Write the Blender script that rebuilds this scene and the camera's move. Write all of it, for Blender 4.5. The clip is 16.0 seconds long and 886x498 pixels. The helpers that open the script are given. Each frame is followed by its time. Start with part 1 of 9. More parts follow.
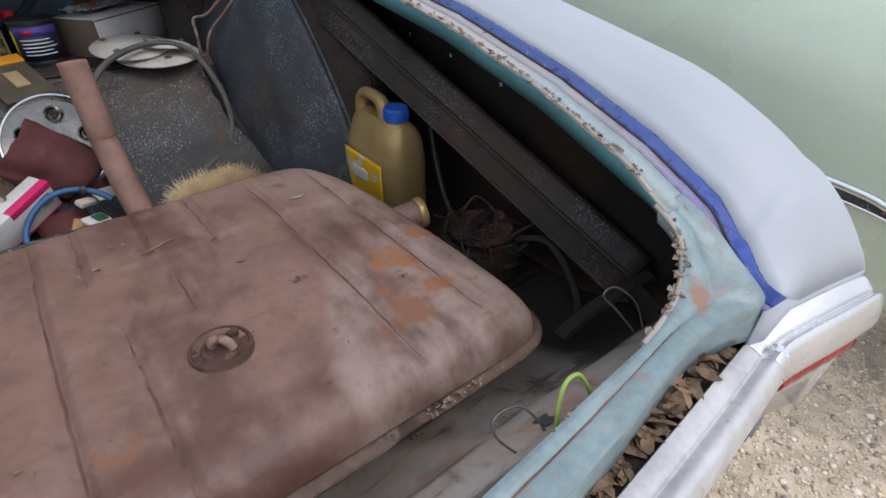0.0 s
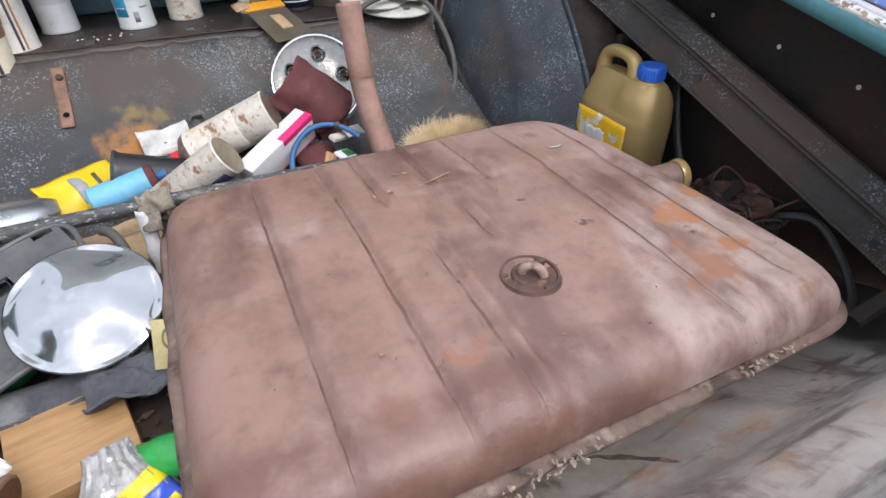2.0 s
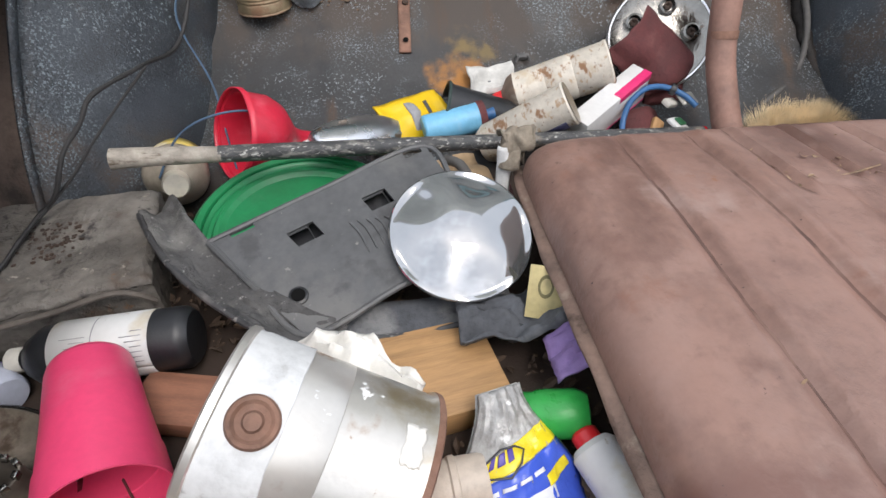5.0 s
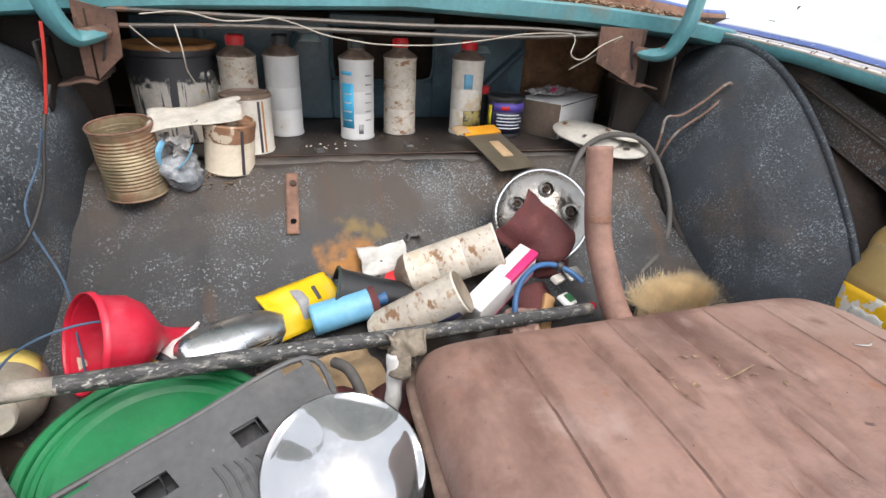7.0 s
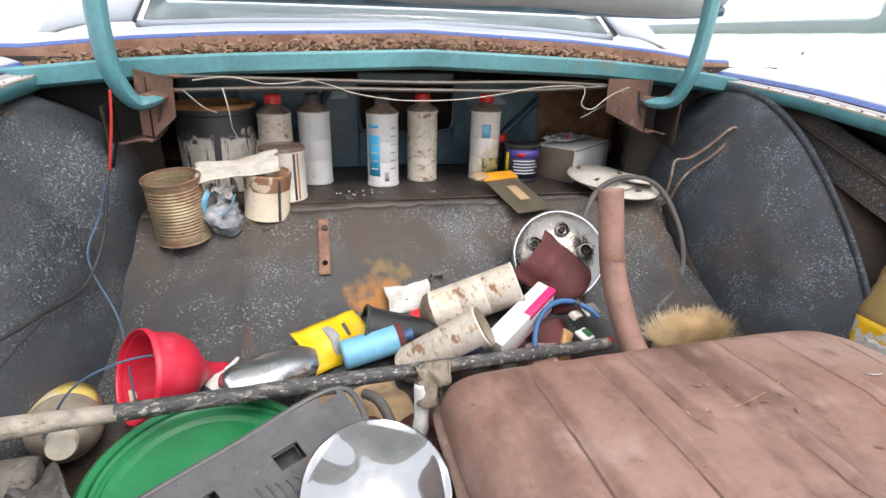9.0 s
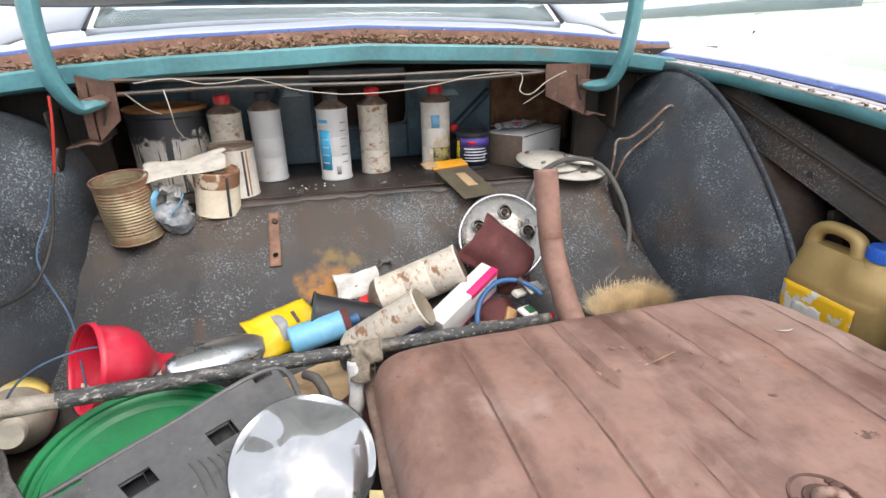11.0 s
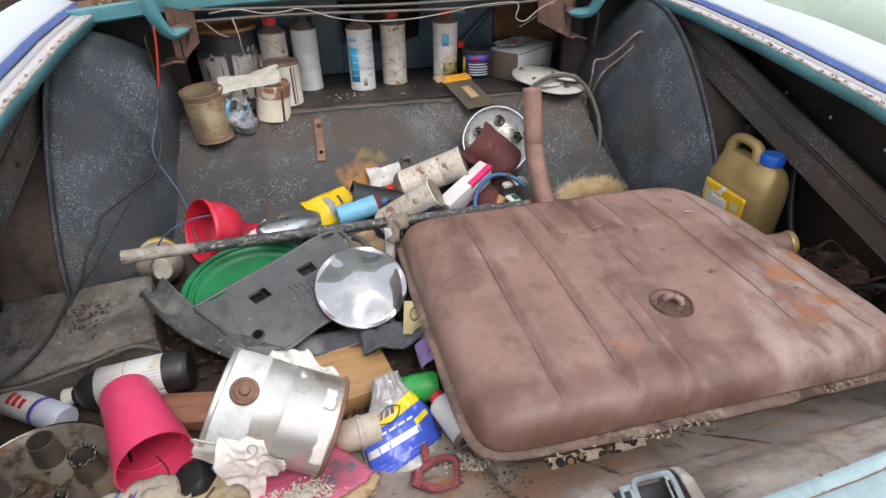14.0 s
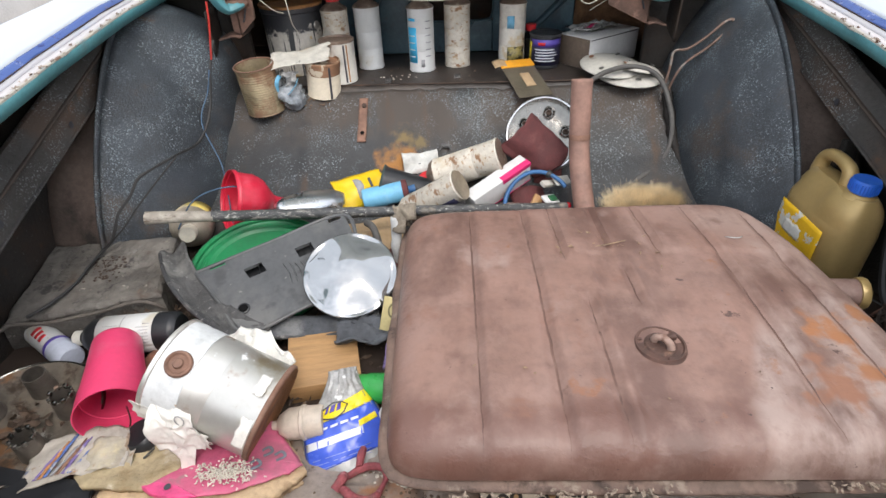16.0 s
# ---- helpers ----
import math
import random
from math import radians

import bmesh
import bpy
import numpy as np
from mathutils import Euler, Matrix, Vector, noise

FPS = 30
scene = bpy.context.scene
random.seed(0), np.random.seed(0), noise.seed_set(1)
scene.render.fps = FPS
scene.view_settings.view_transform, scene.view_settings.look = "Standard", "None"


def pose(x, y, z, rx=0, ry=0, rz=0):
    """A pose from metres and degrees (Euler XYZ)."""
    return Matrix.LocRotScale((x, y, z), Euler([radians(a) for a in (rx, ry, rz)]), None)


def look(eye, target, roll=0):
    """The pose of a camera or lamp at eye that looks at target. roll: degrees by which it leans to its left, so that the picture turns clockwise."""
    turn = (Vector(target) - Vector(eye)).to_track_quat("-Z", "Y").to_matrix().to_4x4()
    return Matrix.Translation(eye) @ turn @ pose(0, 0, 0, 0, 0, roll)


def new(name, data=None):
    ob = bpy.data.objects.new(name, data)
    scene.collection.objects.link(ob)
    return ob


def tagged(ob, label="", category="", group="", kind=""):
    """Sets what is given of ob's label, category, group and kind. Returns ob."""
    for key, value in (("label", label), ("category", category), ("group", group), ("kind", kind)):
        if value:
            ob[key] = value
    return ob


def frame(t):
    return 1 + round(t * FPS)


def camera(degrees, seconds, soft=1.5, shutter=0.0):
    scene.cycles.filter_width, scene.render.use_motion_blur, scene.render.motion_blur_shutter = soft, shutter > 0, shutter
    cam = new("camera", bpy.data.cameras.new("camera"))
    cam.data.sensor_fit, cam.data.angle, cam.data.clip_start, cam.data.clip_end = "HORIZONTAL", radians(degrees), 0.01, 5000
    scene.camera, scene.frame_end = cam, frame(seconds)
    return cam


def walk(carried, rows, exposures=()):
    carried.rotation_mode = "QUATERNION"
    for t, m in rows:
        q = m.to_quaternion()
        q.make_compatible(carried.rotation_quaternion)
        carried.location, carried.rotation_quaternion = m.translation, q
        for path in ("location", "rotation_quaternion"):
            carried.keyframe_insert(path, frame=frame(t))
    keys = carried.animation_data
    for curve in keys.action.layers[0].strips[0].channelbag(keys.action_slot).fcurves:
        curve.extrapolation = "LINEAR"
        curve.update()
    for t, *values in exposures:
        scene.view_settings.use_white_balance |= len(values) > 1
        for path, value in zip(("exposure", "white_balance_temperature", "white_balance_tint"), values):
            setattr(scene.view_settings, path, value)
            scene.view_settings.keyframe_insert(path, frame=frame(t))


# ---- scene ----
cam = camera(80.3, 16.0)
PATH = [
    (0, (0.258, -1.53, 1.041), (1.274, -0.241, -0.103), -0.5),
    (0.5, (0.329, -1.464, 1.05), (1.543, -0.392, -0.123), -2.7),
    (1, (0.251, -1.435, 1.05), (1.465, -0.356, -0.116), -2.9),
    (1.5, (0.137, -1.412, 1.025), (1.138, -0.128, -0.137), -1.7),
    (2, (0.006, -1.412, 0.992), (0.686, 0.049, -0.193), -1.2),
    (2.5, (-0.063, -1.416, 0.97), (0.469, 0.078, -0.249), -0.7),
    (3, (-0.09, -1.445, 0.914), (0.429, 0.01, -0.356), 0.0),
    (3.5, (-0.161, -1.471, 0.951), (0.349, -0.004, -0.309), 1.8),
    (4, (-0.209, -1.534, 0.962), (0.004, 0.006, -0.296), -0.6),
    (4.2, (-0.233, -1.461, 0.914), (-0.039, 0.077, -0.35), -0.5),
    (6.3, (-0.361, -1.165, 0.993), (-0.21, 0.502, -0.101), 0.2),
    (6.5, (-0.322, -1.146, 1.003), (-0.047, 0.559, -0.006), 1.4),
    (7, (-0.256, -1.143, 1.026), (0.272, 0.568, 0.135), 3.3),
    (7.5, (-0.23, -1.183, 1.053), (0.378, 0.535, 0.23), 2.0),
    (8, (-0.259, -1.209, 1.063), (0.332, 0.537, 0.286), 1.6),
    (8.2, (-0.279, -1.203, 1.062), (0.292, 0.556, 0.3), 1.6),
    (10.3, (-0.265, -1.232, 1.02), (0.074, 0.593, 0.277), 0.6),
    (10.5, (-0.229, -1.244, 1.025), (0.116, 0.58, 0.282), 0.2),
    (11, (-0.173, -1.282, 1.034), (0.299, 0.511, 0.284), -1.2),
    (11.5, (-0.161, -1.374, 1.056), (0.322, 0.382, 0.228), -2.7),
    (12, (-0.175, -1.423, 1.072), (0.278, 0.256, 0.084), -3.9),
    (12.5, (-0.245, -1.468, 1.079), (0.101, 0.185, 0.008), -3.2),
    (13, (-0.327, -1.517, 1.095), (-0.077, 0.156, 0.029), -3.6),
    (13.5, (-0.379, -1.581, 1.114), (-0.131, 0.087, 0.039), -3.3),
    (14, (-0.275, -1.625, 1.184), (0.138, 0.003, 0.097), -0.5),
    (14.5, (-0.057, -1.637, 1.214), (0.388, -0.021, 0.124), -1.0),
    (15, (0.073, -1.553, 1.205), (0.485, 0.071, 0.112), -0.9),
    (15.5, (-0.011, -1.523, 1.217), (0.129, 0.145, 0.122), -3.1),
    (16, (0.004, -1.585, 1.172), (-0.036, 0.061, 0.036), -2.2),
]
EXPOSURE = [(0, -0.30, 6200, 13), (0.5, -0.50, 6200, 15), (1.0, -0.42, 6200, 16), (1.5, 0.15, 6250, 15), (2.0, 0.65, 6120, 12), (2.5, 0.66, 6080, 8), (3.0, 0.61, 6120, 5), (3.5, 0.40, 6150, 5), (4.0, 0.24, 6250, 9), (6.5, 0.80, 6550, 12), (7.5, 0.80, 6690, 12), (8.0, 0.84, 6680, 13), (11.0, 0.80, 6680, 12), (12.5, 0.64, 6500, 11), (14.5, 0.42, 6480, 14), (15.0, 0.52, 6420, 17), (16, 0.60, 6450, 10)]
walk(cam, [(t, look(eye, target, roll)) for t, eye, target, roll in PATH], EXPOSURE)

# ---- world and light: bright overcast sky ----
SUN_ELEVATION, SUN_TURN = radians(58), radians(160)
world = bpy.data.worlds.new("overcast")
scene.world = world
world.use_nodes = True
wn = world.node_tree.nodes
sky = wn.new("ShaderNodeTexSky")
sky.sky_type = "NISHITA"
sky.sun_disc = False
sky.sun_elevation, sky.sun_rotation = SUN_ELEVATION, SUN_TURN
sky.air_density, sky.dust_density, sky.ozone_density = 1.0, 6.0, 1.0
haze = wn.new("ShaderNodeMixRGB")
haze.blend_type = "MIX"
haze.inputs[0].default_value = 0.72
haze.inputs[2].default_value = (9.0, 9.4, 10.0, 1)
world.node_tree.links.new(sky.outputs[0], haze.inputs[1])
world.node_tree.links.new(haze.outputs[0], wn["Background"].inputs[0])
wn["Background"].inputs[1].default_value = 0.15
sun = new("sun", bpy.data.lights.new("sun", "SUN"))
sun.data.energy, sun.data.angle, sun.data.color = 1.0, radians(25), (1.0, 0.96, 0.9)
sun.matrix_world = look((0, 0, 0), (-math.sin(SUN_TURN) * math.cos(SUN_ELEVATION), -math.cos(SUN_TURN) * math.cos(SUN_ELEVATION), -math.sin(SUN_ELEVATION)))


# ---- materials ----
def mat(name, color, var=0.25, scale=9.0, rough=0.6, metal=0.0, bump=0.15, fine=90.0, over=(), spec=0.5, clear=0.0, stretch=(1, 1, 1), grain=0.8):
    """A mottled surface. over: stains and painted tones of (colour, scale, low, high, kind, roughness, metal, stretch,
    offset) laid on one after another.
    """
    m = bpy.data.materials.new(name)
    m.use_nodes = True
    n, l = m.node_tree.nodes, m.node_tree.links
    b = n["Principled BSDF"]
    b.inputs["Specular IOR Level"].default_value = spec
    b.inputs["Coat Weight"].default_value = clear
    b.inputs["Coat Roughness"].default_value = 0.15
    tc = n.new("ShaderNodeTexCoord")

    def field(kind, size, squash=(1, 1, 1), detail=6.0, off=0.0):
        mp = n.new("ShaderNodeMapping")
        mp.inputs["Scale"].default_value = squash
        mp.inputs["Location"].default_value = (off, off * 0.7, off * 1.3)
        l.new(tc.outputs["Object"], mp.inputs[0])
        if isinstance(kind, tuple):
            d = n.new("ShaderNodeVectorMath")
            d.operation = "DISTANCE"
            d.inputs[1].default_value = kind
            l.new(tc.outputs["Object"], d.inputs[0])
            w = n.new("ShaderNodeTexNoise")
            w.inputs["Scale"].default_value, w.inputs["Detail"].default_value = size, 5
            l.new(tc.outputs["Object"], w.inputs["Vector"])
            a = n.new("ShaderNodeMath")
            a.operation = "MULTIPLY_ADD"
            a.inputs[1].default_value = off
            l.new(w.outputs[0], a.inputs[0])
            l.new(d.outputs["Value"], a.inputs[2])
            return a.outputs[0]
        if kind == "cells":
            t = n.new("ShaderNodeTexVoronoi")
            t.inputs["Scale"].default_value = size
            l.new(mp.outputs[0], t.inputs["Vector"])
            return t.outputs["Distance"]
        if kind in "xyz":
            s = n.new("ShaderNodeSeparateXYZ")
            l.new(tc.outputs["Object"], s.inputs[0])
            w = n.new("ShaderNodeTexNoise")
            w.inputs["Scale"].default_value = size
            w.inputs["Detail"].default_value = 5
            l.new(tc.outputs["Object"], w.inputs["Vector"])
            a = n.new("ShaderNodeMath")
            a.operation = "MULTIPLY_ADD"
            a.inputs[1].default_value = off
            l.new(w.outputs[0], a.inputs[0])
            l.new(s.outputs["xyz".index(kind)], a.inputs[2])
            return a.outputs[0]
        t = n.new("ShaderNodeTexNoise")
        t.inputs["Scale"].default_value, t.inputs["Detail"].default_value = size, detail
        t.inputs["Roughness"].default_value = 0.62
        l.new(mp.outputs[0], t.inputs["Vector"])
        return t.outputs[0]

    def ramp(out, lo, hi):
        r = n.new("ShaderNodeMapRange")
        r.interpolation_type = "SMOOTHSTEP"
        r.inputs["From Min"].default_value, r.inputs["From Max"].default_value = lo, hi
        l.new(out, r.inputs[0])
        return r.outputs[0]

    def mix(fac, a, c):
        x = n.new("ShaderNodeMixRGB")
        l.new(fac, x.inputs[0])
        for i, v in ((1, a), (2, c)):
            if isinstance(v, tuple):
                x.inputs[i].default_value = (*v, 1)
            else:
                l.new(v, x.inputs[i])
        return x.outputs[0]

    def blend(fac, a, c):
        x = n.new("ShaderNodeMix")
        l.new(fac, x.inputs[0])
        for i, v in ((2, a), (3, c)):
            if isinstance(v, float):
                x.inputs[i].default_value = v
            else:
                l.new(v, x.inputs[i])
        return x.outputs[0]

    dark = tuple(max(0.0, c * (1 - var)) for c in color)
    pale = tuple(min(1.0, c * (1 + var)) for c in color)
    big = ramp(field("noise", scale, stretch, off=len(name) * 1.7), 0.3, 0.7)
    small = ramp(field("noise", fine, stretch, 3.0, off=3.1), 0.25, 0.75)
    out = mix(big, dark, pale)
    out = mix(small, out, mix(big, tuple(c * grain for c in dark), color))
    rg, mt = blend(big, max(0.02, rough - 0.07), min(1.0, rough + 0.07)), metal
    for n_, o in enumerate(over):
        colour, size, lo, hi = o[:4]
        kind = o[4] if len(o) > 4 else "noise"
        off = o[8] if len(o) > 8 else 2.3 * n_ + 0.9
        if kind == "specks":
            mask = n.new("ShaderNodeMath")
            mask.operation = "MULTIPLY"
            l.new(ramp(field("noise", size, detail=2.0, off=off), lo, hi), mask.inputs[0])
            l.new(ramp(field("noise", size / 32, detail=3.0, off=off + 3.7), 0.47, 0.63), mask.inputs[1])
            mask = mask.outputs[0]
        else:
            mask = ramp(field(kind, size, o[7] if len(o) > 7 and o[7] else (1, 1, 1), off=off), lo, hi)
        out = mix(mask, out, colour)
        if len(o) > 5 and o[5] is not None:
            rg = blend(mask, rg, float(o[5]))
        if len(o) > 6 and o[6] is not None:
            mt = blend(mask, mt, float(o[6]))
    l.new(out, b.inputs["Base Color"])
    l.new(rg, b.inputs["Roughness"])
    if isinstance(mt, float) or isinstance(mt, int):
        b.inputs["Metallic"].default_value = mt
    else:
        l.new(mt, b.inputs["Metallic"])
    if bump:
        bp = n.new("ShaderNodeBump")
        bp.inputs["Strength"].default_value, bp.inputs["Distance"].default_value = bump, 0.004
        l.new(blend(small, big, small), bp.inputs["Height"])
        l.new(bp.outputs[0], b.inputs["Normal"])
    return m


RUST, DARK_RUST, DUST = (0.20, 0.085, 0.04), (0.07, 0.035, 0.022), (0.30, 0.24, 0.19)
SPECKS = (0.22, 0.26, 0.27)
undercoat = mat("speckled undercoat", (0.040, 0.047, 0.056), 0.35, 5, 0.46, bump=0.5, fine=170, over=[
    ((0.070, 0.052, 0.040), 3.5, 0.50, 0.66), ((0.105, 0.058, 0.034), 7, 0.62, 0.74), ((0.030, 0.034, 0.040), 6, 0.50, 0.66), ((0.062, 0.074, 0.086), 330, 0.52, 0.64, "noise", 0.6), ((0.155, 0.188, 0.21), 270, 0.53, 0.61, "specks", 0.6), ((0.20, 0.235, 0.255), 190, 0.59, 0.64, "specks", 0.6)])
undercoat_plain = mat("dark undercoat", (0.025, 0.022, 0.020), 0.45, 5, 0.66, bump=0.35, fine=120, over=[
    ((0.036, 0.022, 0.015), 4, 0.46, 0.66), ((0.055, 0.029, 0.016), 9, 0.60, 0.72), ((0.07, 0.075, 0.075), 120, 0.66, 0.70)], spec=0.3)
shelf_dirt = mat("dirty brown shelf", (0.045, 0.036, 0.031), 0.4, 6, 0.5, bump=0.3, fine=120, over=[((0.075, 0.060, 0.050), 5, 0.50, 0.66), ((0.022, 0.019, 0.018), 8, 0.52, 0.66), ((0.12, 0.062, 0.034), 18, 0.62, 0.70), ((0.17, 0.16, 0.15), 160, 0.68, 0.72)])
pump_rust = mat("flaking red rust", (0.10, 0.045, 0.028), 0.45, 30, 0.85, bump=0.8, fine=140, over=[((0.035, 0.024, 0.020), 22, 0.48, 0.60), ((0.17, 0.085, 0.05), 40, 0.60, 0.68)])
drum_brown = mat("dusty brown drum", (0.12, 0.088, 0.072), 0.35, 6, 0.75, bump=0.3, over=[((0.10, 0.062, 0.042), 6, 0.54, 0.68), ((0.035, 0.028, 0.025), 8, 0.54, 0.68)])
dust_brown = mat("brown dust", (0.060, 0.045, 0.036), 0.3, 12, 0.8, bump=0.3)
floor_paint = mat("dusty trunk paint", (0.028, 0.029, 0.031), 0.35, 5, 0.5, bump=0.16, fine=160, over=[
    ((0.050, 0.039, 0.032), 3.2, 0.50, 0.64), ((0.058, 0.046, 0.038), 9, 0.575, 0.645, "z", 0.7, None, None, 0.10), ((0.019, 0.018, 0.018), 3.6, 0.54, 0.68, "noise", 0.5, None, None, 6.6), ((0.027, 0.026, 0.026), 5, 0.56, 0.68, "noise", 0.45, None, (1.6, 0.5, 0.5)),
    ((0.135, 0.160, 0.175), 250, 0.55, 0.61, "specks", 0.6), ((0.19, 0.215, 0.225), 180, 0.60, 0.635, "specks", 0.6, None, None, 8.1), ((0.080, 0.050, 0.033), 8, 0.54, 0.74, "noise", 0.8, None, (1.6, 0.45, 0.45)),
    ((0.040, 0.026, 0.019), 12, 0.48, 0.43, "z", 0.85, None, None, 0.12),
    ((0.34, 0.155, 0.042), 26, 0.150, 0.085, (-0.156, -0.165, 0.515), 0.85, None, None, 0.15), ((0.17, 0.12, 0.052), 34, 0.120, 0.060, (-0.135, -0.095, 0.56), 0.8, None, None, 0.14),
    ((0.15, 0.11, 0.052), 40, 0.105, 0.060, (-0.085, -0.11, 0.55), 0.8, None, None, 0.14)])
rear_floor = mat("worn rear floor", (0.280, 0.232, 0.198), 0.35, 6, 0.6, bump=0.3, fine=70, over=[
    # Dusty paint, paler towards +x where stronger light is put into the colour
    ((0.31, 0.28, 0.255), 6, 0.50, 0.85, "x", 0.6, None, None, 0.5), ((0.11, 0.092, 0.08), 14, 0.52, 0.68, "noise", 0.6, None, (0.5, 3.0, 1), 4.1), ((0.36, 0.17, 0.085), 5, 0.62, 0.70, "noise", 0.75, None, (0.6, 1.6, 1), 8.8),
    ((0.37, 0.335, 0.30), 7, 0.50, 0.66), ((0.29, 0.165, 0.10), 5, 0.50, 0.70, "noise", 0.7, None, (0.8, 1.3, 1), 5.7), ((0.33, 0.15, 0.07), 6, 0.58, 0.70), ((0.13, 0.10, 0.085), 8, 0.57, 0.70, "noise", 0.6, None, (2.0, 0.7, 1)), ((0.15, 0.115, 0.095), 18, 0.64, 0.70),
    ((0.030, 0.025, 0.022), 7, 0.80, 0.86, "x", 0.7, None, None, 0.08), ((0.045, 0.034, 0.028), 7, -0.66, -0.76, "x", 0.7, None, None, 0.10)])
tank_paint = mat("rusty tank", (0.236, 0.137, 0.107), 0.13, 5, 0.50, bump=0.25, fine=60, over=[
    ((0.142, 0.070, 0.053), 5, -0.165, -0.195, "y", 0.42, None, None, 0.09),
    # Tone rises with x: dusty steel, plus sunlight from the right painted in
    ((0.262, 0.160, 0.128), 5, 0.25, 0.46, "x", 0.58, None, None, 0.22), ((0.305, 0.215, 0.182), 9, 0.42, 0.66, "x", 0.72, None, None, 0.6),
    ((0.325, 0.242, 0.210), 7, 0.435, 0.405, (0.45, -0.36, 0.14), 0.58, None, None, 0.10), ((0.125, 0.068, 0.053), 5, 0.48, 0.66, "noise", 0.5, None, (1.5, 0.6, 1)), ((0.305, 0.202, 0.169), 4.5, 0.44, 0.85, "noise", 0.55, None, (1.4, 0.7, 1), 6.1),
    ((0.265, 0.168, 0.138), 16, 0.46, 0.85, "noise", 0.55, None, None, 2.2), ((0.140, 0.075, 0.058), 22, 0.50, 0.82, "noise", 0.52, None, None, 3.4),
    ((0.150, 0.083, 0.065), 9, 0.50, 0.78, "noise", 0.58, None, None, 4.4), ((0.310, 0.225, 0.195), 9, 0.56, 0.82, "noise", 0.7, None, None, 7.7),
    ((0.31, 0.135, 0.062), 24, 0.125, 0.090, (0.282, -0.10, 0.15), 0.8, None, None, 0.16), ((0.29, 0.13, 0.065), 22, 0.130, 0.095, (0.31, -0.19, 0.145), 0.8, None, None, 0.17),
    ((0.30, 0.135, 0.065), 26, 0.112, 0.085, (0.35, -0.06, 0.14), 0.8, None, None, 0.16), ((0.24, 0.115, 0.072), 20, 0.16, 0.12, (0.24, -0.22, 0.15), 0.8, None, None, 0.22),
    ((0.23, 0.105, 0.06), 14, 0.64, 0.74), ((0.20, 0.10, 0.07), 9, 0.60, 0.72, "noise", None, None, None, 9.3), ((0.075, 0.042, 0.034), 20, 0.67, 0.73), ((0.06, 0.035, 0.03), 75, 0.69, 0.73), ((0.33, 0.28, 0.25), 80, 0.72, 0.75)])
groove_ribbon = mat("dirt in grooves", (0.122, 0.068, 0.053), 0.25, 18, 0.8, bump=0.3, over=[((0.175, 0.105, 0.083), 11, 0.46, 0.60), ((0.075, 0.042, 0.032), 26, 0.62, 0.70)])
stub_steel = mat("rust-bloomed steel", (0.30, 0.20, 0.16), 0.25, 40, 0.6, bump=0.2, over=[((0.16, 0.085, 0.06), 30, 0.52, 0.64)])
sender_rust = mat("dark rusted plate", (0.090, 0.046, 0.034), 0.35, 30, 0.7, bump=0.3, over=[((0.24, 0.14, 0.09), 26, 0.55, 0.7)])
tank_edge = mat("tank seam", (0.165, 0.108, 0.084), 0.3, 14, 0.75, bump=0.4, fine=80, over=[
    ((0.24, 0.185, 0.145), 20, 0.56, 0.68), ((0.05, 0.03, 0.022), 14, 0.56, 0.66)])
teal = mat("teal paint", (0.085, 0.25, 0.28), 0.2, 6, 0.38, bump=0.06, over=[
    ((0.12, 0.17, 0.16), 7, 0.58, 0.75), ((0.17, 0.085, 0.045), 10, 0.66, 0.76, "noise", 0.8)])
teal_worn = mat("worn teal lip", (0.26, 0.355, 0.375), 0.15, 7, 0.36, bump=0.1, over=[
    ((0.36, 0.42, 0.43), 6, 0.5, 0.66), ((0.30, 0.26, 0.23), 13, 0.585, 0.70, "noise", 0.7), ((0.20, 0.12, 0.08), 20, 0.65, 0.71, "noise", 0.8), ((0.32, 0.20, 0.15), 40, 0.056, 0.036, (0.770, -1.355, 0.665), 0.7, None, None, 0.06)])
gutter_teal = mat("worn teal gutter", (0.33, 0.41, 0.43), 0.15, 9, 0.42, bump=0.1, over=[
    ((0.46, 0.43, 0.43), 10, -1.02, -0.80, "y", 0.5, None, None, 0.2), ((0.26, 0.20, 0.17), 22, 0.66, 0.74, "noise", 0.75), ((0.45, 0.45, 0.44), 8, 0.56, 0.70)])
purple_gutter = mat("bruised purple-grey gutter", (0.20, 0.185, 0.36), 0.3, 12, 0.5, bump=0.15, over=[
    ((0.36, 0.35, 0.37), 9, -1.18, -0.98, "y", 0.5, None, None, 0.2), ((0.20, 0.12, 0.08), 26, 0.63, 0.70, "noise", 0.8), ((0.30, 0.34, 0.43), 14, 0.54, 0.70)])
teal_dark = mat("dark teal panel", (0.055, 0.105, 0.135), 0.35, 5, 0.36, bump=0.12, over=[((0.11, 0.19, 0.23), 5, 0.54, 0.7), ((0.028, 0.044, 0.056), 9, 0.55, 0.68), ((0.06, 0.036, 0.024), 8, 0.64, 0.75)])
flaky = mat("flaking sealant", (0.37, 0.30, 0.245), 0.35, 30, 0.8, bump=0.7, fine=150, over=[((0.13, 0.07, 0.045), 22, 0.50, 0.60), ((0.27, 0.36, 0.37), 14, 0.62, 0.68)])
bead_cream = mat("cream sealant bead", (0.42, 0.385, 0.335), 0.2, 16, 0.6, bump=0.3, fine=120, over=[((0.24, 0.29, 0.30), 14, 0.54, 0.66), ((0.17, 0.10, 0.07), 20, 0.60, 0.68)])
lid_paint = mat("dull grey-teal lid paint", (0.40, 0.44, 0.43), 0.15, 4, 0.5, bump=0.1, over=[((0.30, 0.34, 0.34), 4, 0.55, 0.75)], grain=0.95)
